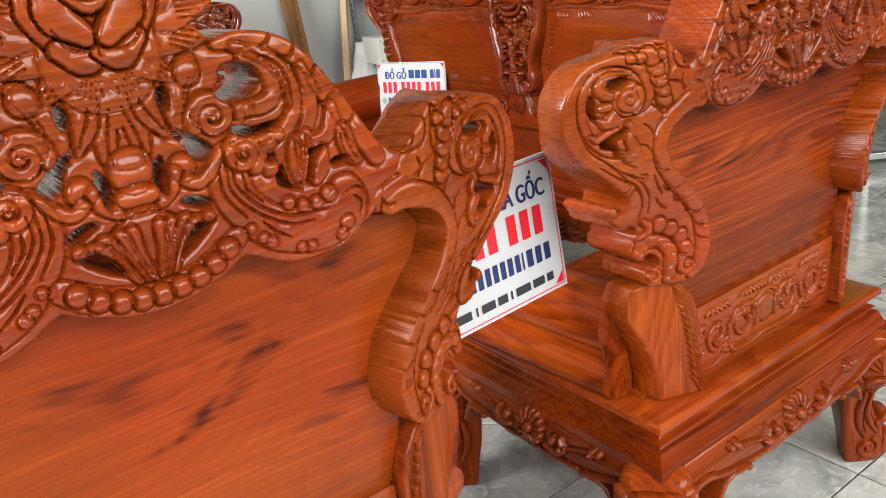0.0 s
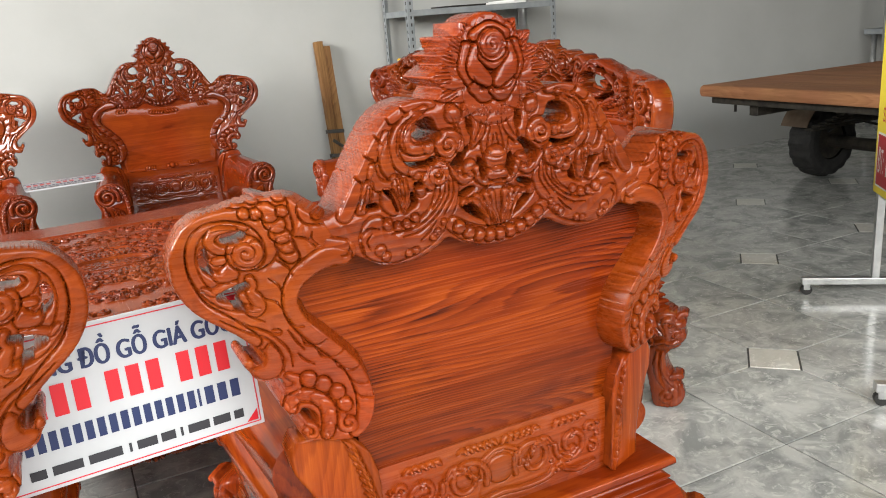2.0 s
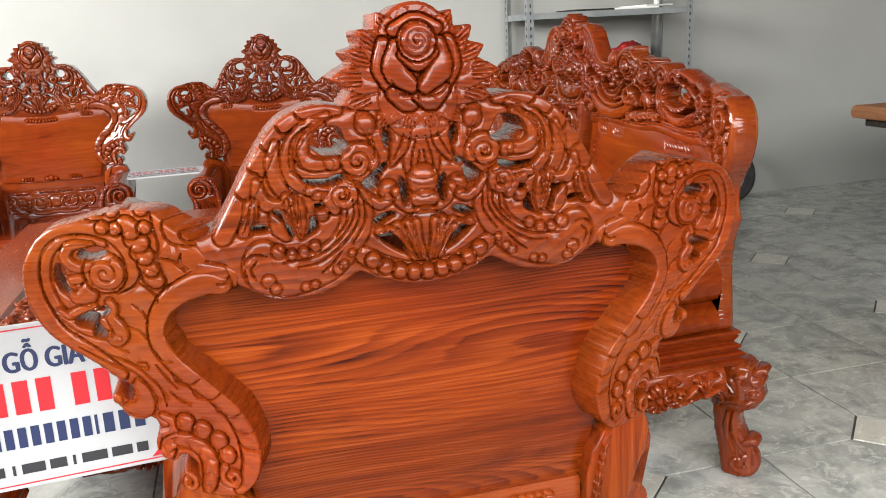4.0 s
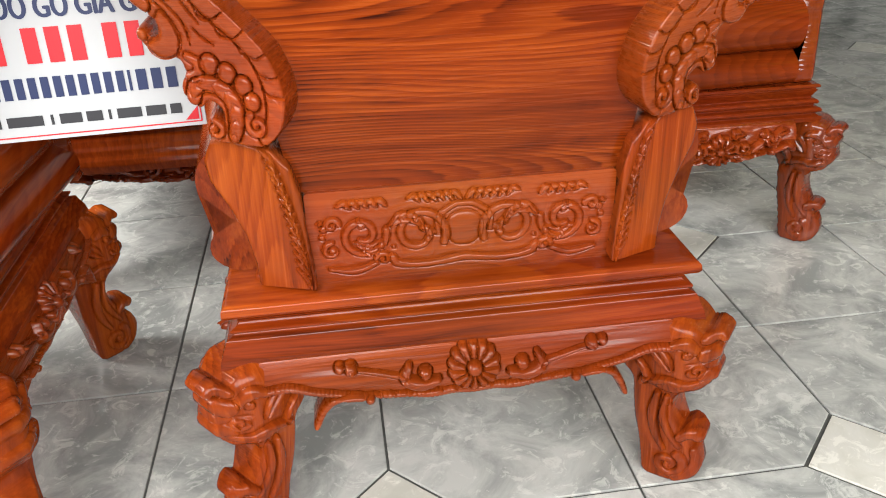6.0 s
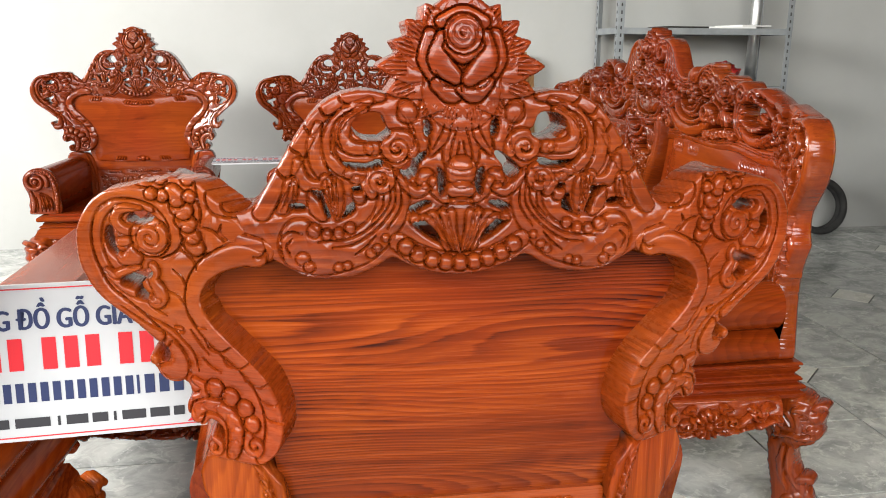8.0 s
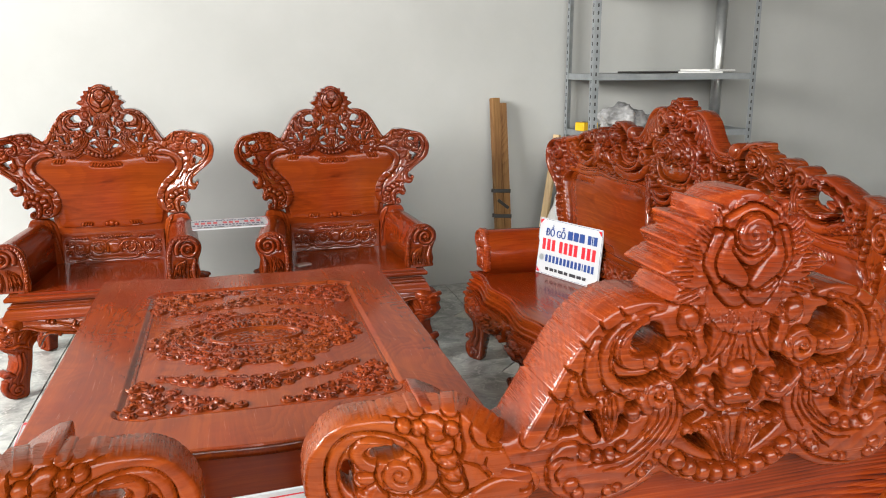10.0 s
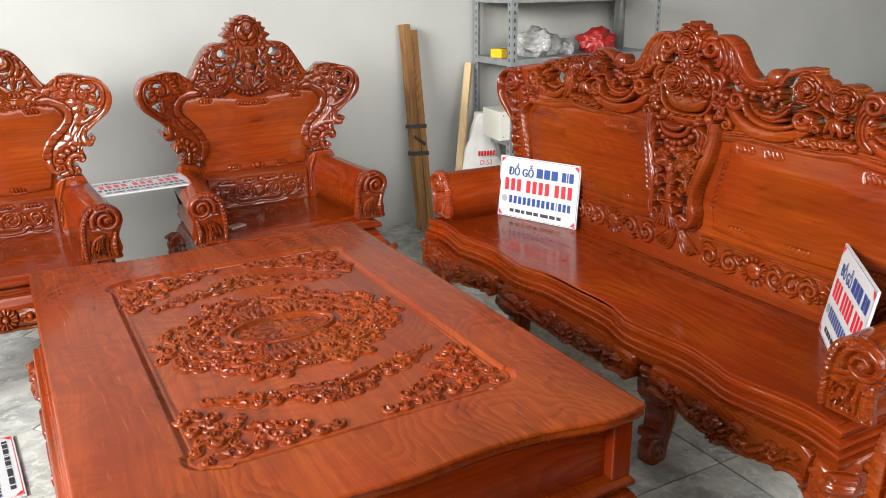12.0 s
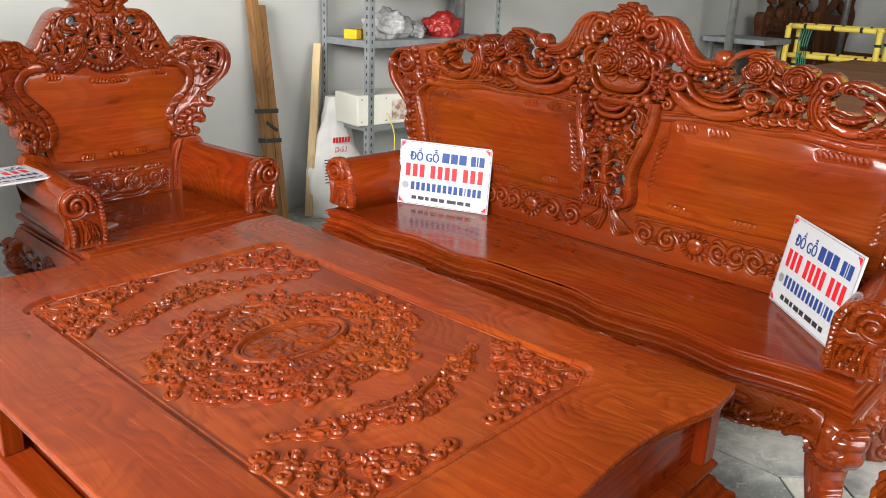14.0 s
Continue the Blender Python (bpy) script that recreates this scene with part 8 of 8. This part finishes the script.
def crumple(name, x, y, z, sx, sy, sz, material, label, category, seed):
    bm = bmesh.new()
    bmesh.ops.create_icosphere(bm, subdivisions=5, radius=1.0)
    for v in bm.verts:
        p = v.co.copy()
        n = noise.noise(p * 1.8 + Vector((seed, 0, 0))) * 0.30 + abs(noise.noise(p * 4.5 + Vector((0, seed, 0)))) * 0.20 + noise.noise(p * 11 + Vector((seed, seed, 0))) * 0.05
        p = p * (0.85 + n)
        v.co = (p.x * sx, p.y * sy, max(0.0, (p.z + 0.62) * sz))
    for f in bm.faces:
        f.smooth = True
    ob = tagged(part(name, bm, material), label, category)
    ob.location = (x, y, z)
    return ob


crumple("plastic_bag", 3.140, 4.34, 0.9225, 0.150, 0.11, 0.095, BAGC, "crumpled clear plastic bag on the steel shelf", "bag", 1.0)
crumple("plastic_bag", 3.330, 4.36, 0.9225, 0.070, 0.08, 0.055, BAGC, "small crumpled clear bag on the steel shelf", "bag", 5.0)
crumple("plastic_bag", 3.560, 4.34, 0.9225, 0.135, 0.10, 0.085, BAGR, "crumpled red plastic bag on the steel shelf", "bag", 3.0)
yb = tagged(part("packet", box_bm(-0.052, 0.052, -0.04, 0.04, 0, 0.048, 0.006), YBOX), "small yellow packet on the steel shelf", "packet")
yb.matrix_world = pose(2.935, 4.36, 0.9225, 0, 0, 14)
part("band", box_bm(-0.010, 0.010, -0.0415, 0.0415, -0.0005, 0.0495, 0.006), TAPE, yb)
ub = thing("control_box", pose(2.965, 4.30, 0.5005, 0, 0, -8), "cream metal control box with a small printed plate", "box")
part("case", box_bm(-0.125, 0.215, -0.10, 0.12, 0, 0.155, 0.005), CREAMBOX, ub)
part("front_plate", box_bm(0.085, 0.195, -0.1025, -0.1005, 0.02, 0.125, 0.001), mottled("printed_plate", (0.30, 0.16, 0.10), (0.62, 0.58, 0.50), 34, 0.5, spread=(0.42, 0.58)), ub)
for x, z in ((-0.1, 0.02), (-0.1, 0.135), (0.05, 0.02), (0.05, 0.135)):
    part("screw", box_bm(x - 0.003, x + 0.003, -0.103, -0.1, z - 0.003, z + 0.003, 0.001), BLUEY, ub)
tagged(part("cable", tube_bm([tuple(p) for p in spline([(3.00, 4.19, 0.56), (3.02, 4.15, 0.46), (3.03, 4.16, 0.30), (3.04, 4.17, 0.12), (3.06, 4.20, 0.006)], 0.03)], 0.003, 6), plain("yellow_cable", (0.65, 0.55, 0.10), 0.5)), "thin yellow cable hanging from the box", "cable")
for k, (x, y, w, d, mat) in enumerate(((3.32, 4.36, 0.30, 0.22, TAPE), (3.58, 4.33, 0.26, 0.20, PAPER), (3.70, 4.38, 0.20, 0.24, PAPER))):
    ob = tagged(part("folder", box_bm(-w / 2, w / 2, -d / 2, d / 2, 0, 0.010, 0.002), mat), ("black flat folder" if mat is TAPE else "white sheaf of papers") + " on the top shelf", "papers")
    ob.matrix_world = pose(x, y, 1.2405 + 0.0105 * (k == 2), 0, 0, (5, -8, 12)[k])
roll = tagged(part("film_roll", tube_bm([(3.800, 4.430, 0.906), (3.812, 4.440, 1.74)], 0.032, 20), GALV), "tall roll of silvery film standing on the rack", "roll")


def wall_tyre():
    t = thing("inner_tube", pose(4.36, 4.470, 0.0, 0, 0, 0), "black rubber hose coil leaning on the wall", "hose")
    for k, (r, dy, tilt) in enumerate(((0.150, 0.0, 12), (0.158, -0.035, 13))):
        pts = [(r * math.cos(a), 0, r * math.sin(a)) for a in np.linspace(0, 2 * math.pi, 49)]
        o = part("coil", tube_bm(pts, 0.021, 10, cap=False), RUBBER, t)
        o.matrix_local = pose(0.0, dy, r + 0.022, -tilt)
    return t


wall_tyre()


# ---- trailer with a great wooden slab ----
def trailer(m):
    t = thing("trailer", m, "old iron cart with rubber tyres under a wooden slab", "trailer")
    part("bed_frame", box_bm(0.03, 2.6, -1.9, -0.05, 0.585, 0.632, 0.006), IRON, t)
    for y in (-0.30, -1.30):
        part("cross_beam", box_bm(0.10, 2.5, y - 0.03, y + 0.03, 0.520, 0.585, 0.005), IRON, t)
    ax = 1.03
    part("axle", tube_bm([(ax, 0.06, 0.235), (ax, -1.9, 0.235)], 0.040, 14), IRON, t)
    bm = bmesh.new()
    bmesh.ops.create_uvsphere(bm, u_segments=20, v_segments=12, radius=0.13, matrix=Matrix.Translation((ax, -0.62, 0.25)) @ Matrix.Diagonal((1, 1.15, 1, 1)))
    for f in bm.faces:
        f.smooth = True
    part("gear_case", bm, IRON, t, "round greasy axle housing")
    for y in (-0.02, -1.45):
        w = part("wheel", tube_bm([(ax, y - 0.07, 0.235), (ax, y + 0.07, 0.235)], 0.115, 24), IRON, t, "dished iron wheel")
        prof = spline([(0.125, -0.078), (0.190, -0.088), (0.226, -0.066), (0.235, 0.0), (0.226, 0.066), (0.190, 0.088), (0.125, 0.078)], 0.02)
        bm = bmesh.new()
        n = 72
        rings = []
        for k in range(n):
            a = 2 * math.pi * k / n
            lug = 0.008 * (k % 4 < 2)
            rings.append([bm.verts.new((ax + (r + lug * (r > 0.2)) * math.cos(a), y + q, 0.240 + (r + lug * (r > 0.2)) * math.sin(a))) for r, q in prof])
        for k in range(n):
            a, b = rings[k], rings[(k + 1) % n]
            for q in range(len(prof) - 1):
                bm.faces.new((a[q], b[q], b[q + 1], a[q + 1]))
        bmesh.ops.recalc_face_normals(bm, faces=bm.faces)
        part("tyre", bm, RUBBER, w, "worn lugged rubber tyre")
        hub = part("hub", tube_bm([(ax, y + 0.07, 0.235), (ax, y + 0.11, 0.235)], [0.06, 0.045], 16), IRON, w)
        bm = bmesh.new()
        a0 = [(ax + 0.29 * math.cos(a), 0.24 + 0.29 * math.sin(a)) for a in np.linspace(1.9, 2.75, 8)]
        for (xa, za), (xb, zb) in zip(a0, a0[1:]):
            bm.faces.new([bm.verts.new(p) for p in ((xa, y - 0.10, za), (xb, y - 0.10, zb), (xb, y + 0.10, zb), (xa, y + 0.10, za))])
        bmesh.ops.remove_doubles(bm, verts=bm.verts, dist=0.0005)
        bmesh.ops.solidify(bm, geom=bm.faces[:], thickness=0.005)
        part("mudguard", bm, RUST, t, "rusty mudguard flap")
    for k in range(5):
        part("leaf_spring", box_bm(ax - 0.40 + 0.06 * k, ax + 0.40 - 0.06 * k, -0.27, -0.21, 0.36 + 0.012 * k, 0.371 + 0.012 * k, 0.002), IRON, t)
    for x in (0.92, 1.68):
        part("spring_hanger", box_bm(x - 0.02, x + 0.02, -0.27, -0.21, 0.36, 0.585, 0.004), IRON, t)
    part("drop_pin", tube_bm([(0.13, -0.14, 0.585), (0.13, -0.14, 0.53)], 0.008, 8), IRON, t)
    part("brake_hose", tube_bm([tuple(p) for p in spline([(ax - 0.05, -0.1, 0.30), (ax - 0.12, -0.30, 0.40), (ax - 0.02, -0.5, 0.36)], 0.03)], 0.008, 6), BLUEY, t)
    return t


trailer(pose(4.40, 3.450, 0.0))
slab_bm = plan_loft([(4.345, 1.20), (7.9, 1.20), (7.9, 3.40), (4.345, 3.40)], rounded_profile([(-0.004, 0.634), (0.000, 0.642), (0.004, 0.664), (0.000, 0.690), (-0.010, 0.698), (-0.04, 0.700)], 0.006))
tagged(part("wooden_slab", slab_bm, SLAB), "great sanded hardwood slab lying on the cart", "slab")


# ---- yellow banner on a wheeled stand ----
def banner_stand():
    m = Matrix.Translation((3.735, 1.805, 0)) @ pose(0, 0, 0, 0, 0, 52)
    t = thing("banner_stand", m, "yellow and red banner on a white wheeled stand", "banner")
    # local x runs along the banner away from its far post; local y across, along the foot
    for x in (-0.0, -0.95):
        part("upright", box_bm(x - 0.014, x + 0.014, -0.014, 0.014, 0.060, 1.75, 0.002), GALV, t)
        foot = part("foot", box_bm(x - 0.016, x + 0.016, -0.27, 0.27, 0.045, 0.072, 0.002), GALV, t, "white steel foot bar")
        for y in (-0.25, 0.25):
            part("caster", tube_bm([(x - 0.010, y, 0.0215), (x + 0.010, y, 0.0215)], 0.021, 14), RUBBER, foot)
            part("caster_fork", box_bm(x - 0.013, x + 0.013, y - 0.012, y + 0.012, 0.022, 0.046, 0.002), GALV, foot)
    part("cross_bar", box_bm(-0.936, -0.014, -0.010, 0.010, 0.40, 0.42, 0.002), GALV, t)
    face = part("banner", box_bm(-0.99, 0.03, 0.016, 0.022, 0.415, 1.72, 0.001), YELLOW, t, "yellow printed banner")
    part("red_panel", box_bm(-0.96, 0.000, 0.0225, 0.0242, 0.450, 0.640, 0.0004), REDINK_PANEL, t)
    part("red_panel_edge", box_bm(-0.968, 0.008, 0.0222, 0.0232, 0.442, 0.648, 0.0004), PAPER, t)
    k = part("printing", lettering_mesh("ĐT:", 0.062, 0.098), PAPER, t, "white letters")
    k.matrix_local = pose(-0.045, 0.0250, 0.497, 0, 0, 180)
    for i, (a, b) in enumerate(figures((4, 3, 3), -0.90, -0.092, 0.03)):
        part("printing", box_bm(a, b, 0.0244, 0.0252, 0.497, 0.592, 0.0002), PAPER, t, "white bars in place of figures")
    k = part("printing", lettering_mesh("SẢN XUẤT", 0.290, 0.085), INK_R, t, "red letters")
    k.matrix_local = pose(-0.175, 0.0232, 0.690, 0, 0, 180)
    part("printing", box_bm(-0.90, -0.36, 0.0225, 0.0232, 0.695, 0.760, 0.0002), INK_R, t, "red bars in place of words")
    part("picture_patch", box_bm(-0.95, -0.10, 0.0225, 0.0232, 0.86, 1.25, 0.0004), PAPER, t, "pale printed patch")
    return t


banner_stand()


# ---- far end of the shop: raw carved pieces, tube frame, wrapped rack ----
def raw_carvings():
    for k, (x, y, s, turn) in enumerate(((10.12, 4.40, 1.05, -6), (9.85, 3.25, 1.0, 80))):
        t = thing("unfinished_armchair", pose(x, y, 0, 0, 0, 180 + turn), "unfinished raw wood armchair frame in the shade", "armchair", "unfinished furniture")
        part("seat_block", plan_loft(rect_plan(-0.36, 0.36, 0, 0.62), rounded_profile([(0.0, 0.30), (0.03, 0.33), (0.0, 0.38), (-0.01, 0.43), (-0.03, 0.44)], 0.004)), RAWRED, t)
        for sx in (1, -1):
            for y in (0.06, 0.54):
                part("leg", tube_bm([(sx * 0.31, y, 0.0), (sx * 0.32, y, 0.08), (sx * 0.29, y, 0.18), (sx * 0.32, y, 0.31)], [0.05, 0.055, 0.04, 0.06], 10), RAWRED, t)
            c = Carving(0.20, 0.47, 0.43, 1.30, 0.01)
            c.plate([(0.22, 0.43), (0.33, 0.43), (0.34, 0.62), (0.36, 0.75), (0.44, 0.90), (0.45, 1.02), (0.38, 1.10), (0.40, 1.20), (0.36, 1.28), (0.30, 1.26), (0.31, 1.12), (0.28, 1.00), (0.30, 0.85), (0.24, 0.70), (0.22, 0.55)], 0.0)
            c.spiral(0.37, 0.98, 0.05, 1.6, 70, 1, 0.015, 0.015)
            part("side_frame", c.mesh("side_frame", back_place(sx, bend=False), 0.08, edge=0.015, flip=sx < 0), RAWRED, t)
            part("arm", prism_bm(arm_profile(), 0.05, 0.55, lambda a, z, y, sx=sx: (sx * (0.25 + a), y, z)), RAWRED, t)
        part("back_panel", box_bm(-0.30, 0.30, 0.02, 0.06, 0.44, 1.0, 0.004), RAWRED, t)
        part("top_rail", tube_bm([tuple(p) for p in spline([(-0.32, 0.04, 1.00), (-0.15, 0.04, 1.06), (0, 0.04, 1.16), (0.15, 0.04, 1.06), (0.32, 0.04, 1.00)], 0.03)], 0.045, 10), RAWRED, t)


raw_carvings()


def raw_sofa():
    """A long unvarnished frame with a wavy crest and knobbed uprights."""
    t = thing("unfinished_sofa", pose(8.93, 4.50, 0, 0, 0, 182), "unfinished long wooden sofa frame in the shade", "sofa", "unfinished furniture")
    part("seat_block", plan_loft(rect_plan(-0.78, 0.78, 0, 0.60), rounded_profile([(0.0, 0.30), (0.03, 0.33), (0.0, 0.38), (-0.01, 0.43), (-0.03, 0.44)], 0.004)), RAWRED, t)
    c = Carving(0, 0.80, 0.43, 1.16, 0.012)
    c.plate([(-0.1, 0.43), (0.76, 0.43), (0.78, 0.70), (0.74, 0.86), (0.79, 0.98), (0.70, 1.04), (0.58, 0.96), (0.46, 1.00), (0.36, 0.94), (0.22, 1.02), (0.12, 1.10), (-0.1, 1.13)], 0.0)
    for u, v, r in ((0.62, 0.94, 0.05), (0.40, 0.92, 0.045), (0.16, 0.98, 0.055), (0.0, 1.03, 0.06)):
        c.spiral(u, v, r, 1.5, 60, 1, r * 0.3, 0.02)
    c.stroke([(0.0, 0.86), (0.30, 0.84), (0.55, 0.86), (0.70, 0.80), (0.70, 0.55)], 0.022, 0.018)
    part("back", c.mirrored().mesh("back", back_place(1, bend=False), 0.09, "relief", edge=0.015), RAWRED, t, "rough-carved back with a wavy crest")
    for sx in (1, -1):
        part("arm", prism_bm(arm_profile(), 0.05, 0.55, lambda a, z, y, sx=sx: (sx * (0.66 + a), y, z)), RAWRED, t)
        for x, k in ((0.24, 1.22), (0.50, 1.18)):
            part("upright", tube_bm([(sx * x, 0.05, 0.90), (sx * x, 0.05, 1.02), (sx * (x + 0.015), 0.05, 1.08), (sx * (x + 0.005), 0.05, k - 0.05), (sx * x, 0.05, k)], [0.055, 0.05, 0.035, 0.055, 0.03], 10), RAWRED, t, "knobbed upright")
        for y in (0.06, 0.54):
            part("leg", tube_bm([(sx * 0.70, y, 0.0), (sx * 0.72, y, 0.08), (sx * 0.68, y, 0.18), (sx * 0.70, y, 0.31)], [0.05, 0.055, 0.04, 0.06], 10), RAWRED, t)


raw_sofa()


def pipe_frame():
    t = thing("tube_trestle", pose(7.35, 4.50, 0, 0, 0, -92), "galvanised tube trestle before the far wall", "trestle")
    for x in (0, 0.44):
        part("post", tube_bm([(x, 0, 0.0), (x, 0, 0.78)], 0.024, 12), GALV, t)
        part("post", tube_bm([(x, 0.45, 0.0), (x, 0.45, 0.78)], 0.024, 12), GALV, t)
    part("top_tray", box_bm(-0.06, 0.52, -0.06, 0.51, 0.78, 0.825, 0.004), STEEL, t)
    part("brace", tube_bm([(0.0, 0, 0.25), (0.44, 0, 0.25)], 0.016, 10), GALV, t)
    return t


pipe_frame()
for x, y, r in ((7.16, 4.25, 0.036), (9.9, 4.18, 0.034)):
    tagged(part("steel_post", tube_bm([(x, y, 0.0), (x, y, ROOM_Z)], r, 16), GALV), "galvanised tube post from floor to ceiling", "post", kind="structure")


def wrapped_rack():
    t = thing("wrapped_rack", pose(7.80, 3.99, 0, 0, 0, -90), "tube rack wrapped in yellow foam and black tape", "rack")
    w, top = 0.77, 0.945
    def bar(name, a, b, r):
        A, B = Vector(a), Vector(b)
        n = max(2, int((B - A).length / 0.20))
        p = part(name, tube_bm([tuple(A.lerp(B, k / (n * 3))) for k in range(n * 3 + 1)], r, 10), YTUBE, t, "yellow foam-wrapped tube")
        for k in range(n):
            c = A.lerp(B, (k + 0.5) / n)
            d = (B - A).normalized() * 0.012
            part("tape_band", tube_bm([tuple(c - d), tuple(c + d)], r + 0.002, 10), TAPE, p)
    for x in (0, w):
        for y in (0, 0.27):
            bar("post", (x, y, 0.0), (x, y, top), 0.026)
    for z in (0.18, 0.435, 0.69, top):
        for y in (0, 0.27):
            bar("rail", (0.03, y, z), (w - 0.03, y, z), 0.024)
    for x in (0, w):
        bar("side_rail", (x, 0.03, top), (x, 0.24, top), 0.022)
    for k in range(5):
        part("strap", tube_bm([tuple(p) for p in spline([(0.13 + 0.022 * k, -0.030, 0.93), (0.12 + 0.02 * k, -0.040, 0.78), (0.14 + 0.018 * k, -0.034, 0.54)], 0.05)], 0.006, 6), GREENW, t, "green cord hanging from the rail")
    for k in range(5):
        part("raw_spindle", tube_bm([(0.22 + 0.06 * k, 0.14, 0.13), (0.22 + 0.06 * k, 0.16, 0.66)], 0.016, 8), RAWRED, t, "raw turned spindle")
    for k in range(2):
        part("lower_board", box_bm(0.03, w - 0.03, 0.02, 0.25, 0.10 + 0.32 * k, 0.13 + 0.32 * k, 0.003), RAWRED, t)
    return t


wrapped_rack()
tagged(part("keys_tray", box_bm(-0.035, 0.035, -0.02, 0.02, 0, 0.012, 0.004), GALV), "small metal fitting lying on a chair seat", "fitting").matrix_world = pose(1.255, 3.66, 0.4125, 0, 0, 25)


# ---- floor tiles: clipped squares with small diamonds between ----
TX, TY, TS, TD, GAP = 2.162, 0.806, 0.40, 0.111, 0.0022


def tile_outline(kind):
    """A square with one corner clipped for the diamond, or the diamond, about its own middle."""
    if kind == "diamond":
        r = TD - GAP * 1.4
        return [(r, 0), (0, r), (-r, 0), (0, -r)]
    sx, sy = kind
    a, d = TS / 2 - GAP, TD + GAP * 0.6
    P = [(-a, -a), (a, -a), (a, a - d), (a - d, a), (-a, a)]
    P = [(x * sx, y * sy) for x, y in P]
    return P if sx * sy > 0 else P[::-1]


def tile_mesh(kind):
    P = tile_outline(kind)
    n = len(P)
    s = 1 - 0.0016 / 0.2
    verts = [(x * s, y * s, 0.0) for x, y in P] + [(x, y, -0.0012) for x, y in P] + [(x, y, -0.0040) for x, y in P]
    faces = [tuple(range(n))] + [(k + n * r, k + n * (r + 1), (k + 1) % n + n * (r + 1), (k + 1) % n + n * r) for r in (0, 1) for k in range(n)]
    me = bpy.data.meshes.new("tile")
    me.from_pydata(verts, [], [f[::1] for f in faces])
    me.update()
    me.materials.append(TILE_W if kind == "diamond" else TILE)
    return me


def lay_tiles():
    shared = {k: tile_mesh(k) for k in ((1, 1), (1, -1), (-1, 1), (-1, -1), "diamond")}
    far_v, far_f, far_m = [], [], []
    for i in range(-14, 22):
        for j in range(-11, 11):
            pieces = [((1 if i % 2 else -1, 1 if j % 2 else -1), TX + TS * (i + 0.5), TY + TS * (j + 0.5))]
            if i % 2 == 0 and j % 2 == 0:
                pieces.append(("diamond", TX + TS * i, TY + TS * j))
            for kind, x, y in pieces:
                if not (ROOM_X0 + 0.05 < x < ROOM_X1 - 0.1 and ROOM_Y0 + 0.05 < y < ROOM_Y1 + 0.05):
                    continue
                if -0.95 < x < 4.55 and -0.2 < y < 4.6:
                    ob = new("tile", shared[kind])
                    ob.location = (x, y, 0)
                    ob.parent = floor
                else:
                    P = tile_outline(kind)
                    b = len(far_v)
                    far_v.extend((x + a, y + c, 0.0) for a, c in P)
                    far_v.extend((x + a, y + c, -0.0040) for a, c in P)
                    n = len(P)
                    far_f.append(tuple(range(b, b + n)))
                    far_m.append(1 if kind == "diamond" else 0)
                    for k in range(n):
                        far_f.append((b + k, b + k + n, b + (k + 1) % n + n, b + (k + 1) % n))
                        far_m.append(far_m[-1])
    me = bpy.data.meshes.new("far_tiles")
    me.from_pydata(far_v, [], far_f)
    me.polygons.foreach_set("material_index", far_m)
    me.materials.append(TILE)
    me.materials.append(TILE_W)
    me.update()
    ob = new("far_tiles", me)
    ob.parent = floor
    ob["kind"] = "stuff"


lay_tiles()
